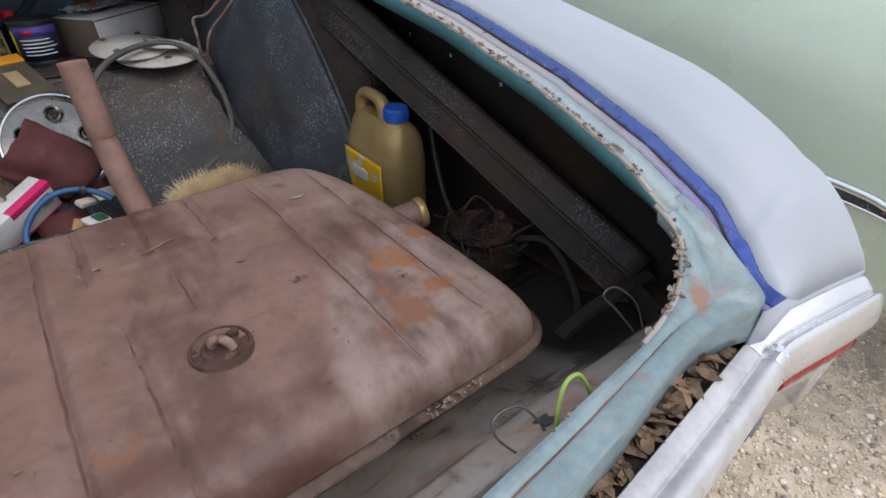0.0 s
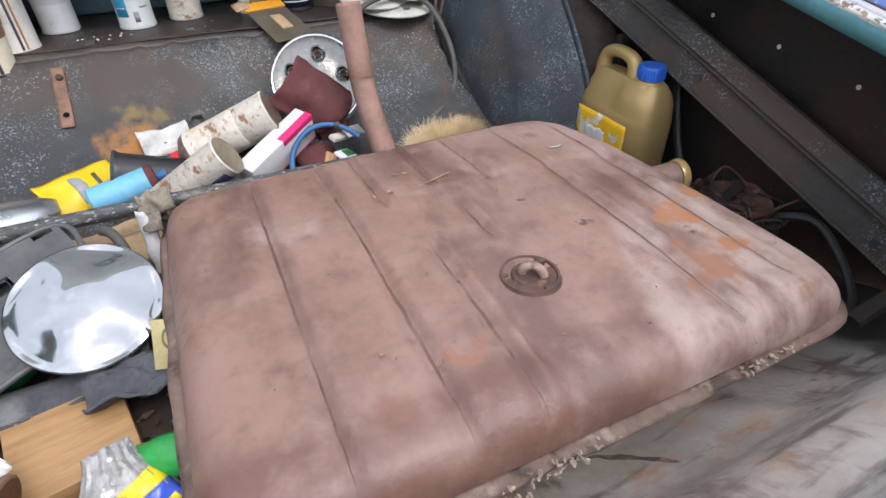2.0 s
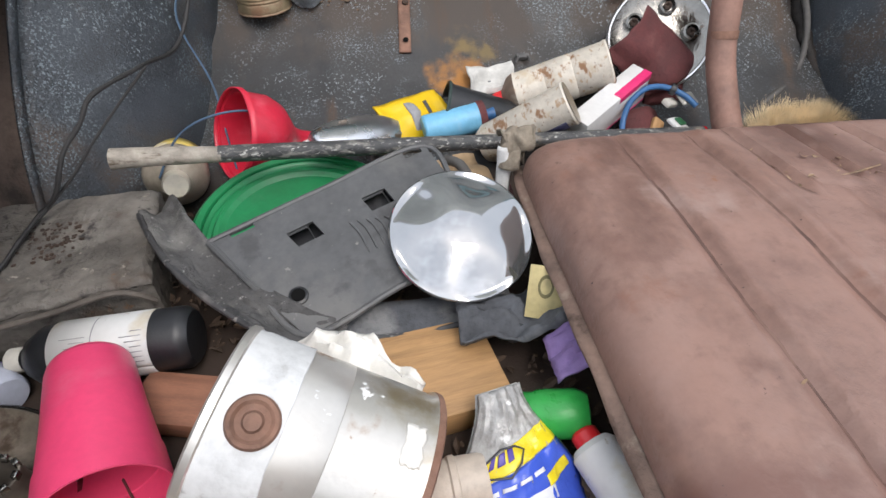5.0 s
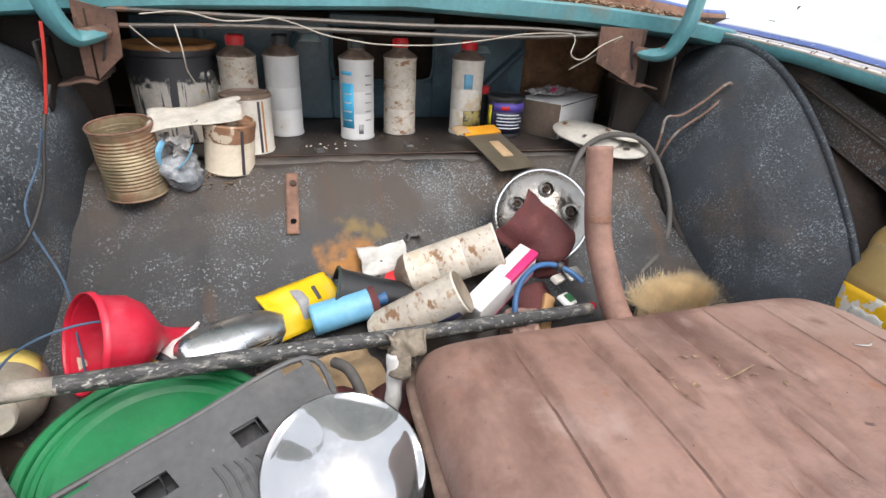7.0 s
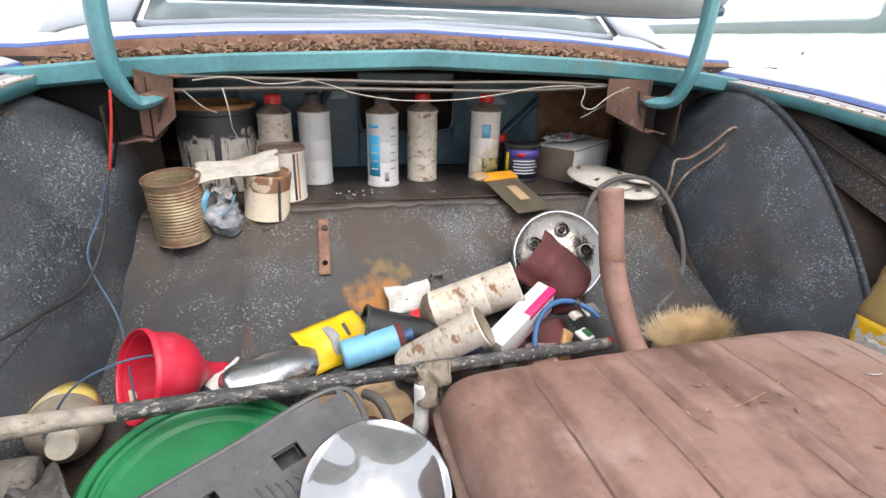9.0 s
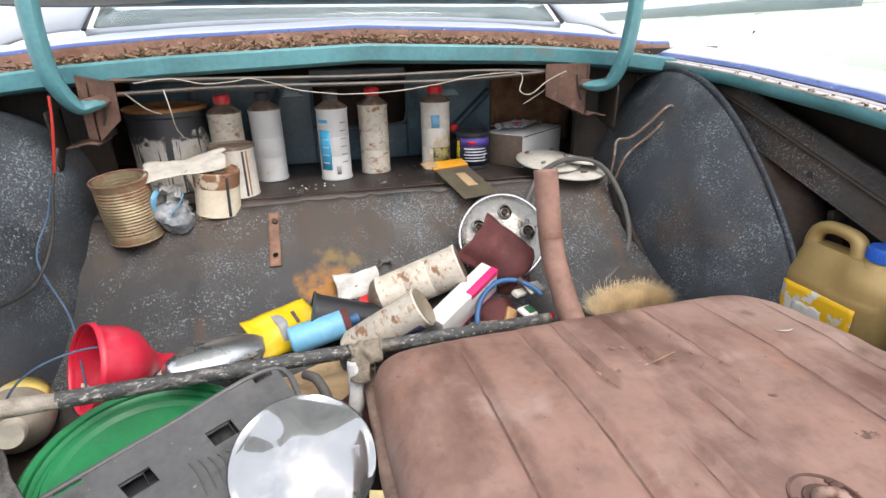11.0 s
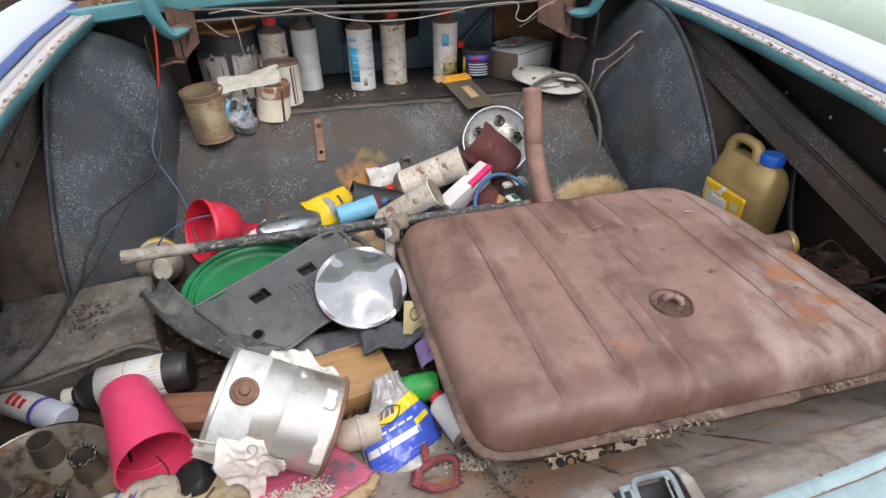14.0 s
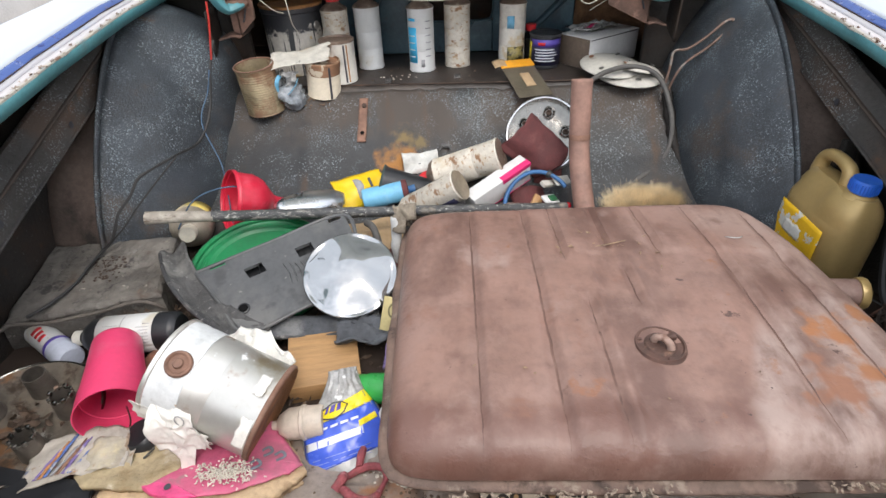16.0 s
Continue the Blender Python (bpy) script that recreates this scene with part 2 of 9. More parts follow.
primer = mat("pale grey primer", (0.36, 0.35, 0.36), 0.25, 10, 0.55, bump=0.1, over=[((0.18, 0.14, 0.12), 14, 0.58, 0.75)])
blue_line = mat("old blue paint", (0.032, 0.078, 0.36), 0.25, 20, 0.45, bump=0.2, over=[((0.40, 0.39, 0.50), 10, -0.1, -0.3, "x", 0.5, None, None, 0.0), ((0.055, 0.10, 0.29), 10, -1.20, -1.00, "y", 0.5, None, None, 0.22), ((0.022, 0.035, 0.15), 60, 0.58, 0.66), ((0.22, 0.25, 0.40), 50, 0.64, 0.70), ((0.20, 0.13, 0.10), 44, 0.66, 0.72)])
fender_white = mat("pale blue-white paint", (0.47, 0.505, 0.555), 0.02, 3, 0.5, bump=0.02, fine=40, over=[((0.42, 0.43, 0.455), 20, 0.68, 0.85), ((0.36, 0.34, 0.32), 60, 0.74, 0.78)], grain=0.985)
chrome = mat("chrome", (0.86, 0.87, 0.88), 0.04, 6, 0.10, 1.0, bump=0.02, fine=30, grain=0.95)
olive_ink = mat("olive ink", (0.16, 0.14, 0.06), 0.2, 30, 0.6)
dull_chrome = mat("dull chrome", (0.70, 0.71, 0.73), 0.10, 9, 0.28, 1.0, bump=0.05, fine=60, over=[((0.40, 0.38, 0.36), 14, 0.58, 0.72, "noise", 0.5, 0.8)], grain=0.95)
chrome_old = mat("pitted chrome", (0.23, 0.225, 0.21), 0.15, 12, 0.20, 0.95, bump=0.12, over=[((0.20, 0.13, 0.09), 26, 0.58, 0.68, "noise", 0.7, 0.2), ((0.24, 0.23, 0.22), 8, 0.50, 0.66, "noise", 0.32, 0.9)])
trim_metal = mat("dull brown wheel trim", (0.231, 0.197, 0.160), 0.25, 9, 0.40, 0.45, bump=0.1, over=[((0.20, 0.095, 0.040), 10, 0.50, 0.62, "noise", 0.75, 0.1), ((0.60, 0.57, 0.50), 16, 0.60, 0.66, "noise", 0.55, 0.1), ((0.42, 0.40, 0.37), 14, 0.62, 0.72, "noise", 0.25, 0.8, None, 6.3), ((0.055, 0.036, 0.024), 14, 0.50, 0.64, "noise", 0.45, 0.2), ((0.16, 0.085, 0.04), 22, 0.60, 0.70, "noise", 0.7, 0.0)])
sleeve_metal = mat("dark tarnished sleeve", (0.158, 0.139, 0.120), 0.25, 16, 0.40, 0.5, bump=0.15, over=[((0.34, 0.33, 0.31), 14, 0.58, 0.70, "noise", 0.3, 0.8)])
brace_paint = mat("dusty speckled brace", (0.062, 0.057, 0.053), 0.35, 5, 0.65, bump=0.35, fine=120, over=[
    ((0.080, 0.054, 0.040), 4, 0.48, 0.64), ((0.11, 0.060, 0.034), 10, 0.62, 0.72), ((0.19, 0.205, 0.21), 230, 0.57, 0.62, "specks", 0.6)])
tail_trim = mat("scuffed bright trim", (0.62, 0.62, 0.63), 0.1, 14, 0.38, 0.25, bump=0.08, over=[((0.46, 0.42, 0.38), 22, 0.60, 0.70, "noise", 0.7, 0.0), ((0.34, 0.29, 0.25), 48, 0.66, 0.72, "noise", 0.7, 0.0)])
bezel_metal = mat("worn bright lamp bezel", (0.74, 0.75, 0.77), 0.06, 8, 0.22, 0.7, bump=0.05, over=[((0.50, 0.48, 0.46), 24, 0.66, 0.76, "noise", 0.5, 0.2)], grain=0.96)
wheel_metal = mat("polished wheel cap", (0.36, 0.37, 0.38), 0.06, 10, 0.075, 0.85, bump=0.03, fine=30, over=[((0.45, 0.46, 0.47), 10, 0.50, 0.66, "noise", 0.12, 0.85)], grain=0.96)
steel = mat("dull steel", (0.32, 0.31, 0.29), 0.2, 10, 0.4, 0.9, bump=0.1, over=[(RUST, 12, 0.55, 0.72, "noise", 0.8, 0.0)])
rust = mat("rust", (0.21, 0.115, 0.08), 0.3, 14, 0.8, bump=0.35, fine=90, over=[((0.13, 0.06, 0.035), 12, 0.52, 0.7), ((0.30, 0.20, 0.16), 9, 0.6, 0.8)])
rust_pipe = mat("rusty pipe", (0.27, 0.155, 0.12), 0.2, 12, 0.7, bump=0.2, fine=80, over=[((0.20, 0.09, 0.06), 9, 0.55, 0.75), ((0.34, 0.27, 0.25), 8, 0.62, 0.8)])
dark_rust = mat("dark rust", (0.050, 0.031, 0.022), 0.4, 12, 0.8, bump=0.4, over=[((0.11, 0.053, 0.03), 10, 0.58, 0.75)])
bracket_rust = mat("brown bracket rust", (0.125, 0.068, 0.048), 0.35, 12, 0.75, bump=0.35, over=[((0.055, 0.034, 0.026), 9, 0.52, 0.66), ((0.19, 0.11, 0.08), 16, 0.60, 0.72)])
orange_rust = mat("orange rust", (0.40, 0.19, 0.07), 0.25, 14, 0.8, bump=0.3, over=[((0.20, 0.09, 0.05), 15, 0.56, 0.7)])
black_rubber = mat("black rubber", (0.050, 0.050, 0.052), 0.35, 8, 0.7, bump=0.4, over=[((0.15, 0.142, 0.135), 8, 0.48, 0.68), ((0.20, 0.19, 0.18), 60, 0.58, 0.66), ((0.02, 0.02, 0.02), 16, 0.58, 0.66)])
black_plastic = mat("black plastic", (0.018, 0.019, 0.022), 0.3, 8, 0.4, bump=0.08, over=[((0.10, 0.10, 0.10), 9, 0.6, 0.85)])
grey_plastic = mat("dusty grey plastic", (0.078, 0.080, 0.083), 0.18, 9, 0.5, bump=0.1, over=[((0.125, 0.122, 0.118), 7, 0.5, 0.75), ((0.050, 0.050, 0.052), 14, 0.56, 0.68), ((0.18, 0.17, 0.16), 70, 0.66, 0.72)])
green_plastic = mat("green plastic", (0.012, 0.19, 0.065), 0.15, 8, 0.38, bump=0.05, over=[((0.08, 0.22, 0.11), 12, 0.6, 0.85)], grain=0.92)
red_plastic = mat("red plastic", (0.58, 0.020, 0.050), 0.12, 7, 0.38, bump=0.04, over=[((0.62, 0.09, 0.13), 12, 0.55, 0.80), ((0.36, 0.02, 0.03), 18, 0.64, 0.74)], grain=0.93)
pink_plastic = mat("pink plastic", (0.72, 0.06, 0.16), 0.08, 6, 0.36, bump=0.04, over=[((0.70, 0.16, 0.24), 10, 0.55, 0.85)], grain=0.95)
red_cap = mat("red cap", (0.62, 0.02, 0.025), 0.1, 20, 0.4, bump=0.05, grain=0.92)
blue_cap = mat("blue cap", (0.02, 0.12, 0.55), 0.1, 20, 0.4, bump=0.05, grain=0.92)
black_cap = mat("black cap", (0.03, 0.032, 0.036), 0.2, 20, 0.45, bump=0.05)
gold = mat("gold plastic", (0.42, 0.295, 0.120), 0.08, 7, 0.36, 0.30, bump=0.05, over=[((0.33, 0.26, 0.16), 8, 0.58, 0.8, "noise", 0.6, 0.1)], grain=0.93)
yellow_label = mat("torn yellow label", (0.80, 0.47, 0.015), 0.06, 12, 0.5, bump=0.05, over=[((0.62, 0.60, 0.55), 30, 0.555, 0.567)], grain=0.95)
white_tin = mat("stained white tin", (0.64, 0.61, 0.55), 0.08, 14, 0.48, bump=0.08, over=[((0.52, 0.42, 0.28), 16, 0.54, 0.66), ((0.26, 0.15, 0.08), 34, 0.64, 0.70, "noise", 0.8)])
rusty_tin = mat("rust-eaten white tin", (0.60, 0.55, 0.47), 0.1, 18, 0.55, bump=0.2, over=[
    ((0.50, 0.42, 0.31), 30, 0.50, 0.66, "noise", 0.7), ((0.40, 0.28, 0.18), 70, 0.55, 0.66, "noise", 0.85, None, (0.8, 0.8, 1.4)), ((0.26, 0.145, 0.08), 34, 0.585, 0.67, "noise", 0.85, None, (0.8, 0.8, 1.4)), ((0.15, 0.085, 0.055), 150, 0.64, 0.69)])
clean_white = mat("white tin", (0.60, 0.60, 0.59), 0.05, 10, 0.42, bump=0.06, over=[((0.52, 0.47, 0.38), 12, 0.52, 0.68), ((0.36, 0.30, 0.23), 34, 0.66, 0.72)], grain=0.95)
cream_tin = mat("cream tin", (0.68, 0.60, 0.47), 0.1, 12, 0.5, bump=0.1, over=[((0.30, 0.15, 0.07), 14, 0.6, 0.68)])
brown_neck = mat("tarnished tin neck", (0.21, 0.15, 0.115), 0.25, 25, 0.55, 0.3, bump=0.15, over=[((0.30, 0.25, 0.20), 22, 0.58, 0.68), ((0.10, 0.055, 0.035), 30, 0.62, 0.70)])
half_rust = mat("rust-eaten cream band", (0.26, 0.135, 0.075), 0.25, 18, 0.7, bump=0.2, over=[((0.56, 0.48, 0.36), 22, 0.54, 0.58), ((0.12, 0.065, 0.04), 26, 0.58, 0.66)])
paint_pail = mat("drip-stained pail", (0.56, 0.52, 0.46), 0.2, 12, 0.5, bump=0.1, over=[
    ((0.48, 0.33, 0.14), 20, 0.62, 0.68), ((0.035, 0.036, 0.04), 40, 0.53, 0.555, "noise", 0.45, 0.0, (1, 1, 0.05)), ((0.035, 0.036, 0.042), 42, 0.182, 0.196, "z", 0.40, 0.0, None, 0.10),
    ((0.30, 0.15, 0.055), 12, 0.66, 0.72)])
torn_sheet = mat("stained torn sheet", (0.50, 0.475, 0.42), 0.12, 20, 0.75, bump=0.1, over=[((0.40, 0.34, 0.26), 12, 0.52, 0.66), ((0.045, 0.04, 0.038), 26, 0.645, 0.67), ((0.24, 0.14, 0.08), 20, 0.65, 0.70)])
tin_bare = mat("bare rusty tin", (0.36, 0.29, 0.18), 0.2, 14, 0.40, 0.5, bump=0.1, over=[((0.22, 0.125, 0.07), 9, 0.47, 0.62, "noise", 0.75, 0.0), ((0.42, 0.36, 0.23), 12, 0.60, 0.70, "noise", 0.32, 0.7), ((0.15, 0.08, 0.05), 16, 0.045, 0.015, "z", 0.8, 0.0, None, 0.05)])
tin_bright = mat("bright tinplate", (0.62, 0.60, 0.56), 0.08, 7, 0.36, 0.7, bump=0.06, fine=50, over=[
    ((0.40, 0.33, 0.22), 6, 0.52, 0.66, "noise", 0.30, 0.75), ((0.30, 0.17, 0.09), 9, 0.60, 0.72, "noise", 0.6, 0.2), ((0.70, 0.70, 0.68), 18, 0.64, 0.65, "noise", 0.6, 0.0), ((0.26, 0.15, 0.08), 28, 0.66, 0.71, "noise", 0.8, 0.0)], grain=0.94)
paper_white = mat("torn white paper", (0.72, 0.70, 0.65), 0.07, 16, 0.8, bump=0.1, over=[((0.42, 0.36, 0.27), 14, 0.64, 0.80)])
faded_violet, faded_orange, faded_blue = (mat("faded " + n, c, 0.25, 40, 0.6, bump=0.05, over=[((0.44, 0.41, 0.38), 50, 0.54, 0.62)]) for n, c in (("violet print", (0.20, 0.14, 0.34)), ("orange print", (0.46, 0.20, 0.07)), ("blue print", (0.10, 0.16, 0.40))))
paper_print = mat("faded printed paper", (0.44, 0.40, 0.35), 0.15, 20, 0.75, bump=0.1, over=[
    ((0.24, 0.17, 0.12), 18, 0.56, 0.62), ((0.18, 0.20, 0.28), 30, 0.62, 0.66), ((0.62, 0.60, 0.55), 12, 0.60, 0.66)])
stained_page = mat("stained page", (0.46, 0.41, 0.33), 0.2, 14, 0.8, bump=0.2, over=[((0.58, 0.55, 0.49), 12, 0.54, 0.66), ((0.26, 0.15, 0.08), 22, 0.60, 0.68), ((0.55, 0.47, 0.30), 8, 0.56, 0.68)])
label_grey = mat("worn white label", (0.62, 0.63, 0.63), 0.08, 14, 0.5, bump=0.08, over=[((0.42, 0.42, 0.41), 22, 0.60, 0.68, "noise", 0.35, 0.5), ((0.40, 0.30, 0.20), 30, 0.68, 0.74)])
card = mat("cardboard", (0.40, 0.28, 0.16), 0.15, 12, 0.85, bump=0.15, over=[((0.24, 0.15, 0.08), 9, 0.6, 0.8)])
brown_card = mat("stained brown card", (0.13, 0.095, 0.07), 0.2, 12, 0.8, bump=0.15, over=[((0.22, 0.17, 0.13), 11, 0.55, 0.8)])
white_card = mat("white card", (0.60, 0.595, 0.585), 0.08, 12, 0.6, bump=0.05, over=[((0.42, 0.37, 0.31), 10, 0.60, 0.82), ((0.30, 0.24, 0.19), 26, 0.66, 0.74)], grain=0.95)
magenta = mat("magenta print", (0.62, 0.02, 0.14), 0.08, 12, 0.5, bump=0.03)
wood = mat("planed wood", (0.43, 0.25, 0.11), 0.14, 6, 0.6, bump=0.12, fine=40, stretch=(1.2, 12, 12), over=[((0.30, 0.165, 0.075), 12, 0.62, 0.8)])
wood_red = mat("reddish wood", (0.29, 0.135, 0.082), 0.2, 6, 0.65, bump=0.15, stretch=(2, 12, 12))
pole_paint = mat("paint-spattered pole", (0.055, 0.056, 0.058), 0.35, 14, 0.6, bump=0.3, over=[
    ((0.17, 0.165, 0.15), 120, 0.51, 0.63, "noise", 0.65, None, (1, 1, 0.4)), ((0.40, 0.40, 0.37), 190, 0.59, 0.65, "noise", 0.6, None, (1, 1, 0.45)), ((0.24, 0.20, 0.155), 14, 0.58, 0.70), ((0.04, 0.04, 0.042), 55, 0.60, 0.66, "noise", 0.6, None, (1, 1, 0.5))])
pole_bare = mat("weathered pole end", (0.36, 0.325, 0.275), 0.3, 26, 0.75, bump=0.5, over=[((0.56, 0.54, 0.49), 40, 0.56, 0.66, "noise", 0.7, None, (1, 1, 0.3)), ((0.13, 0.10, 0.075), 46, 0.58, 0.66, "noise", 0.8, None, (1, 1, 0.3))])
hook_wire = mat("rusty wire", (0.20, 0.13, 0.10), 0.3, 30, 0.7, bump=0.3, over=[((0.30, 0.27, 0.24), 14, 0.54, 0.62)])
bristle = mat("straw bristle", (0.80, 0.65, 0.41), 0.15, 30, 0.75, bump=0.1, over=[((0.66, 0.50, 0.28), 34, 0.56, 0.7), ((0.30, 0.20, 0.11), 9, 0.160, 0.172, "z", 0.8, None, None, 0.02)])
maroon = mat("maroon abrasive sheet", (0.105, 0.028, 0.028), 0.22, 14, 0.85, bump=0.3, fine=200, over=[((0.17, 0.07, 0.065), 8, 0.52, 0.78)])
cap_cream = mat("cream cap plastic", (0.62, 0.57, 0.46), 0.1, 14, 0.5, bump=0.05, over=[((0.36, 0.30, 0.22), 18, 0.60, 0.74)])
faded_yellow = mat("faded yellow label", (0.60, 0.47, 0.12), 0.12, 14, 0.6, bump=0.05, over=[((0.50, 0.44, 0.30), 12, 0.50, 0.64), ((0.26, 0.20, 0.11), 26, 0.62, 0.70)])
yellow_pack = mat("yellow pack", (0.76, 0.50, 0.01), 0.08, 9, 0.45, bump=0.05, over=[((0.35, 0.26, 0.10), 16, 0.66, 0.8)], grain=0.94)
blue_tube = mat("light blue plastic", (0.16, 0.42, 0.62), 0.1, 9, 0.45, bump=0.08, over=[((0.38, 0.50, 0.58), 13, 0.55, 0.75)])
blue_hose = mat("blue hose", (0.035, 0.12, 0.28), 0.12, 20, 0.5, bump=0.05)
grey_hose = mat("grey hose", (0.09, 0.085, 0.08), 0.2, 15, 0.7, bump=0.1)
dusty_cable = mat("dusty cable", (0.12, 0.102, 0.088), 0.3, 20, 0.8, bump=0.2, over=[((0.09, 0.075, 0.065), 16, 0.52, 0.64)])
foam = mat("old foam", (0.50, 0.36, 0.22), 0.2, 12, 0.9, bump=0.6, fine=110, over=[((0.28, 0.19, 0.11), 11, 0.55, 0.68), ((0.58, 0.36, 0.34), 5, 0.54, 0.64)])
foam_yellow = mat("yellowed foam", (0.45, 0.36, 0.22), 0.2, 10, 0.9, bump=0.5, fine=110, over=[((0.26, 0.19, 0.10), 8, 0.55, 0.70), ((0.56, 0.48, 0.36), 14, 0.60, 0.70)])
pink_vinyl = mat("pink vinyl", (0.62, 0.13, 0.24), 0.12, 8, 0.5, bump=0.15, over=[((0.36, 0.11, 0.16), 6, 0.47, 0.62, "noise", 0.7, None, None, 5.2), ((0.30, 0.20, 0.20), 14, 0.57, 0.66, "noise", 0.75, None, None, 3.3), ((0.48, 0.09, 0.17), 9, 0.5, 0.66), ((0.62, 0.38, 0.40), 14, 0.66, 0.72), ((0.22, 0.12, 0.15), 20, 0.64, 0.70)])
bright_pink = mat("bright pink vinyl", (0.80, 0.10, 0.27), 0.10, 14, 0.45, bump=0.1, over=[((0.66, 0.36, 0.40), 24, 0.66, 0.74)])
dark_stencil = mat("worn dark stencil", (0.14, 0.15, 0.18), 0.3, 40, 0.7, bump=0.1)
pink_rope = mat("dirty pink rope", (0.30, 0.075, 0.085), 0.25, 40, 0.85, bump=0.5, fine=200, over=[((0.16, 0.08, 0.07), 20, 0.52, 0.66), ((0.42, 0.20, 0.20), 40, 0.62, 0.70)])
board_top = mat("weathered board", (0.135, 0.122, 0.108), 0.40, 9, 0.8, bump=1.0, fine=60, over=[((0.21, 0.195, 0.175), 5, 0.50, 0.66), ((0.085, 0.060, 0.044), 7, 0.54, 0.68), ((0.045, 0.040, 0.038), 20, 0.58, 0.66), ((0.30, 0.27, 0.23), 38, 0.64, 0.70), ((0.17, 0.085, 0.04), 16, 0.66, 0.72)])
rag_grey = mat("grey rag", (0.075, 0.080, 0.090), 0.3, 10, 0.85, bump=0.35, fine=160, over=[((0.17, 0.17, 0.17), 9, 0.52, 0.70), ((0.03, 0.032, 0.036), 16, 0.58, 0.68)])
dusty_felt = mat("dusty black felt", (0.085, 0.083, 0.082), 0.35, 7, 0.9, bump=0.6, fine=140, over=[((0.17, 0.165, 0.155), 7, 0.48, 0.66), ((0.035, 0.035, 0.036), 12, 0.56, 0.66), ((0.26, 0.25, 0.24), 90, 0.62, 0.68)])
rag_tan = mat("tan rag", (0.23, 0.195, 0.15), 0.3, 22, 0.9, bump=0.4, fine=140, over=[((0.42, 0.39, 0.34), 18, 0.60, 0.68), ((0.07, 0.055, 0.042), 18, 0.56, 0.68)])
purple = mat("purple cloth", (0.28, 0.19, 0.42), 0.15, 12, 0.85, bump=0.2)
leopard = mat("leopard cloth", (0.56, 0.49, 0.39), 0.15, 14, 0.85, bump=0.1, over=[((0.020, 0.016, 0.014), 46, 0.52, 0.47, "cells", None, None, None, 1.0), ((0.34, 0.21, 0.10), 46, 0.30, 0.25, "cells", None, None, None, 1.0)])
leaf_dry = mat("dry leaves", (0.26, 0.175, 0.11), 0.35, 30, 0.8, bump=0.2, over=[((0.34, 0.25, 0.165), 22, 0.52, 0.72), ((0.09, 0.055, 0.033), 26, 0.58, 0.70)])
leaf_dark = mat("rotten leaves", (0.075, 0.048, 0.032), 0.35, 30, 0.8, bump=0.2, over=[((0.14, 0.09, 0.055), 24, 0.58, 0.70)])
dirt = mat("dirt crumbs", (0.14, 0.095, 0.065), 0.4, 60, 0.9, bump=0.3)
pale_dirt = mat("pale dirt", (0.30, 0.235, 0.18), 0.5, 120, 0.9, bump=0.3)
seed = mat("pale pellets", (0.58, 0.53, 0.45), 0.2, 60, 0.8, bump=0.2)
wire_white = mat("white wire", (0.40, 0.37, 0.31), 0.2, 30, 0.6, bump=0.05)
wire_red = mat("red wire", (0.50, 0.035, 0.025), 0.1, 30, 0.5, bump=0.05)
wire_blue = mat("blue wire", (0.06, 0.11, 0.18), 0.15, 30, 0.5, bump=0.05)
wire_black = mat("taped loom", (0.025, 0.024, 0.024), 0.3, 25, 0.6, bump=0.2)
wire_grey = mat("grey wire", (0.20, 0.20, 0.19), 0.2, 40, 0.5, 0.5, bump=0.1)
green_tube = mat("green tubing", (0.30, 0.44, 0.09), 0.12, 30, 0.4, bump=0.05)
enamel = mat("dusty white enamel", (0.50, 0.48, 0.43), 0.12, 9, 0.5, bump=0.08, over=[((0.25, 0.20, 0.15), 12, 0.62, 0.78)])
green_car = mat("pale green paint", (0.58, 0.68, 0.55), 0.04, 2, 0.3, bump=0.02, clear=0.3, over=[((0.50, 0.58, 0.44), 6, 0.64, 0.9)], grain=0.98)
red_lens = mat("red lens", (0.33, 0.006, 0.012), 0.1, 30, 0.12, bump=0.0)
stone_mat = mat("gravel ground", (0.66, 0.55, 0.42), 0.25, 20, 0.9, bump=0.8, fine=60, over=[((0.74, 0.64, 0.51), 45, 0.55, 0.62), ((0.40, 0.31, 0.23), 38, 0.62, 0.70)])
bag_blue = mat("blue printed film", (0.06, 0.12, 0.62), 0.1, 9, 0.22, bump=0.12, over=[((0.40, 0.44, 0.62), 14, 0.66, 0.72)], grain=0.95)
bag_yellow = mat("yellow printed film", (0.82, 0.66, 0.02), 0.05, 9, 0.3, bump=0.1)
bag_white = mat("white print", (0.74, 0.76, 0.80), 0.05, 12, 0.35, bump=0.05)
bag_pale = mat("pale blue print", (0.34, 0.40, 0.66), 0.05, 12, 0.35, bump=0.05)
bag_clear = mat("clear crinkled film", (0.42, 0.42, 0.41), 0.25, 24, 0.18, bump=0.5, fine=45, over=[((0.22, 0.21, 0.20), 16, 0.5, 0.66), ((0.66, 0.66, 0.66), 30, 0.62, 0.68)])
can_end_rust = mat("orange-brown rust", (0.25, 0.115, 0.050), 0.3, 16, 0.75, bump=0.4, over=[((0.13, 0.062, 0.034), 14, 0.52, 0.66), ((0.34, 0.18, 0.085), 26, 0.60, 0.70)])
dark_print = mat("dark print", (0.05, 0.05, 0.06), 0.1, 20, 0.5, bump=0.0)
wire_dull = mat("dull wire", (0.12, 0.115, 0.11), 0.2, 30, 0.5, 0.4)
hole_black = mat("black hole", (0.006, 0.006, 0.006), 0.1, 20, 0.9, bump=0.0, spec=0.1)
grey_print = mat("grey print", (0.30, 0.30, 0.31), 0.1, 20, 0.5, bump=0.0)
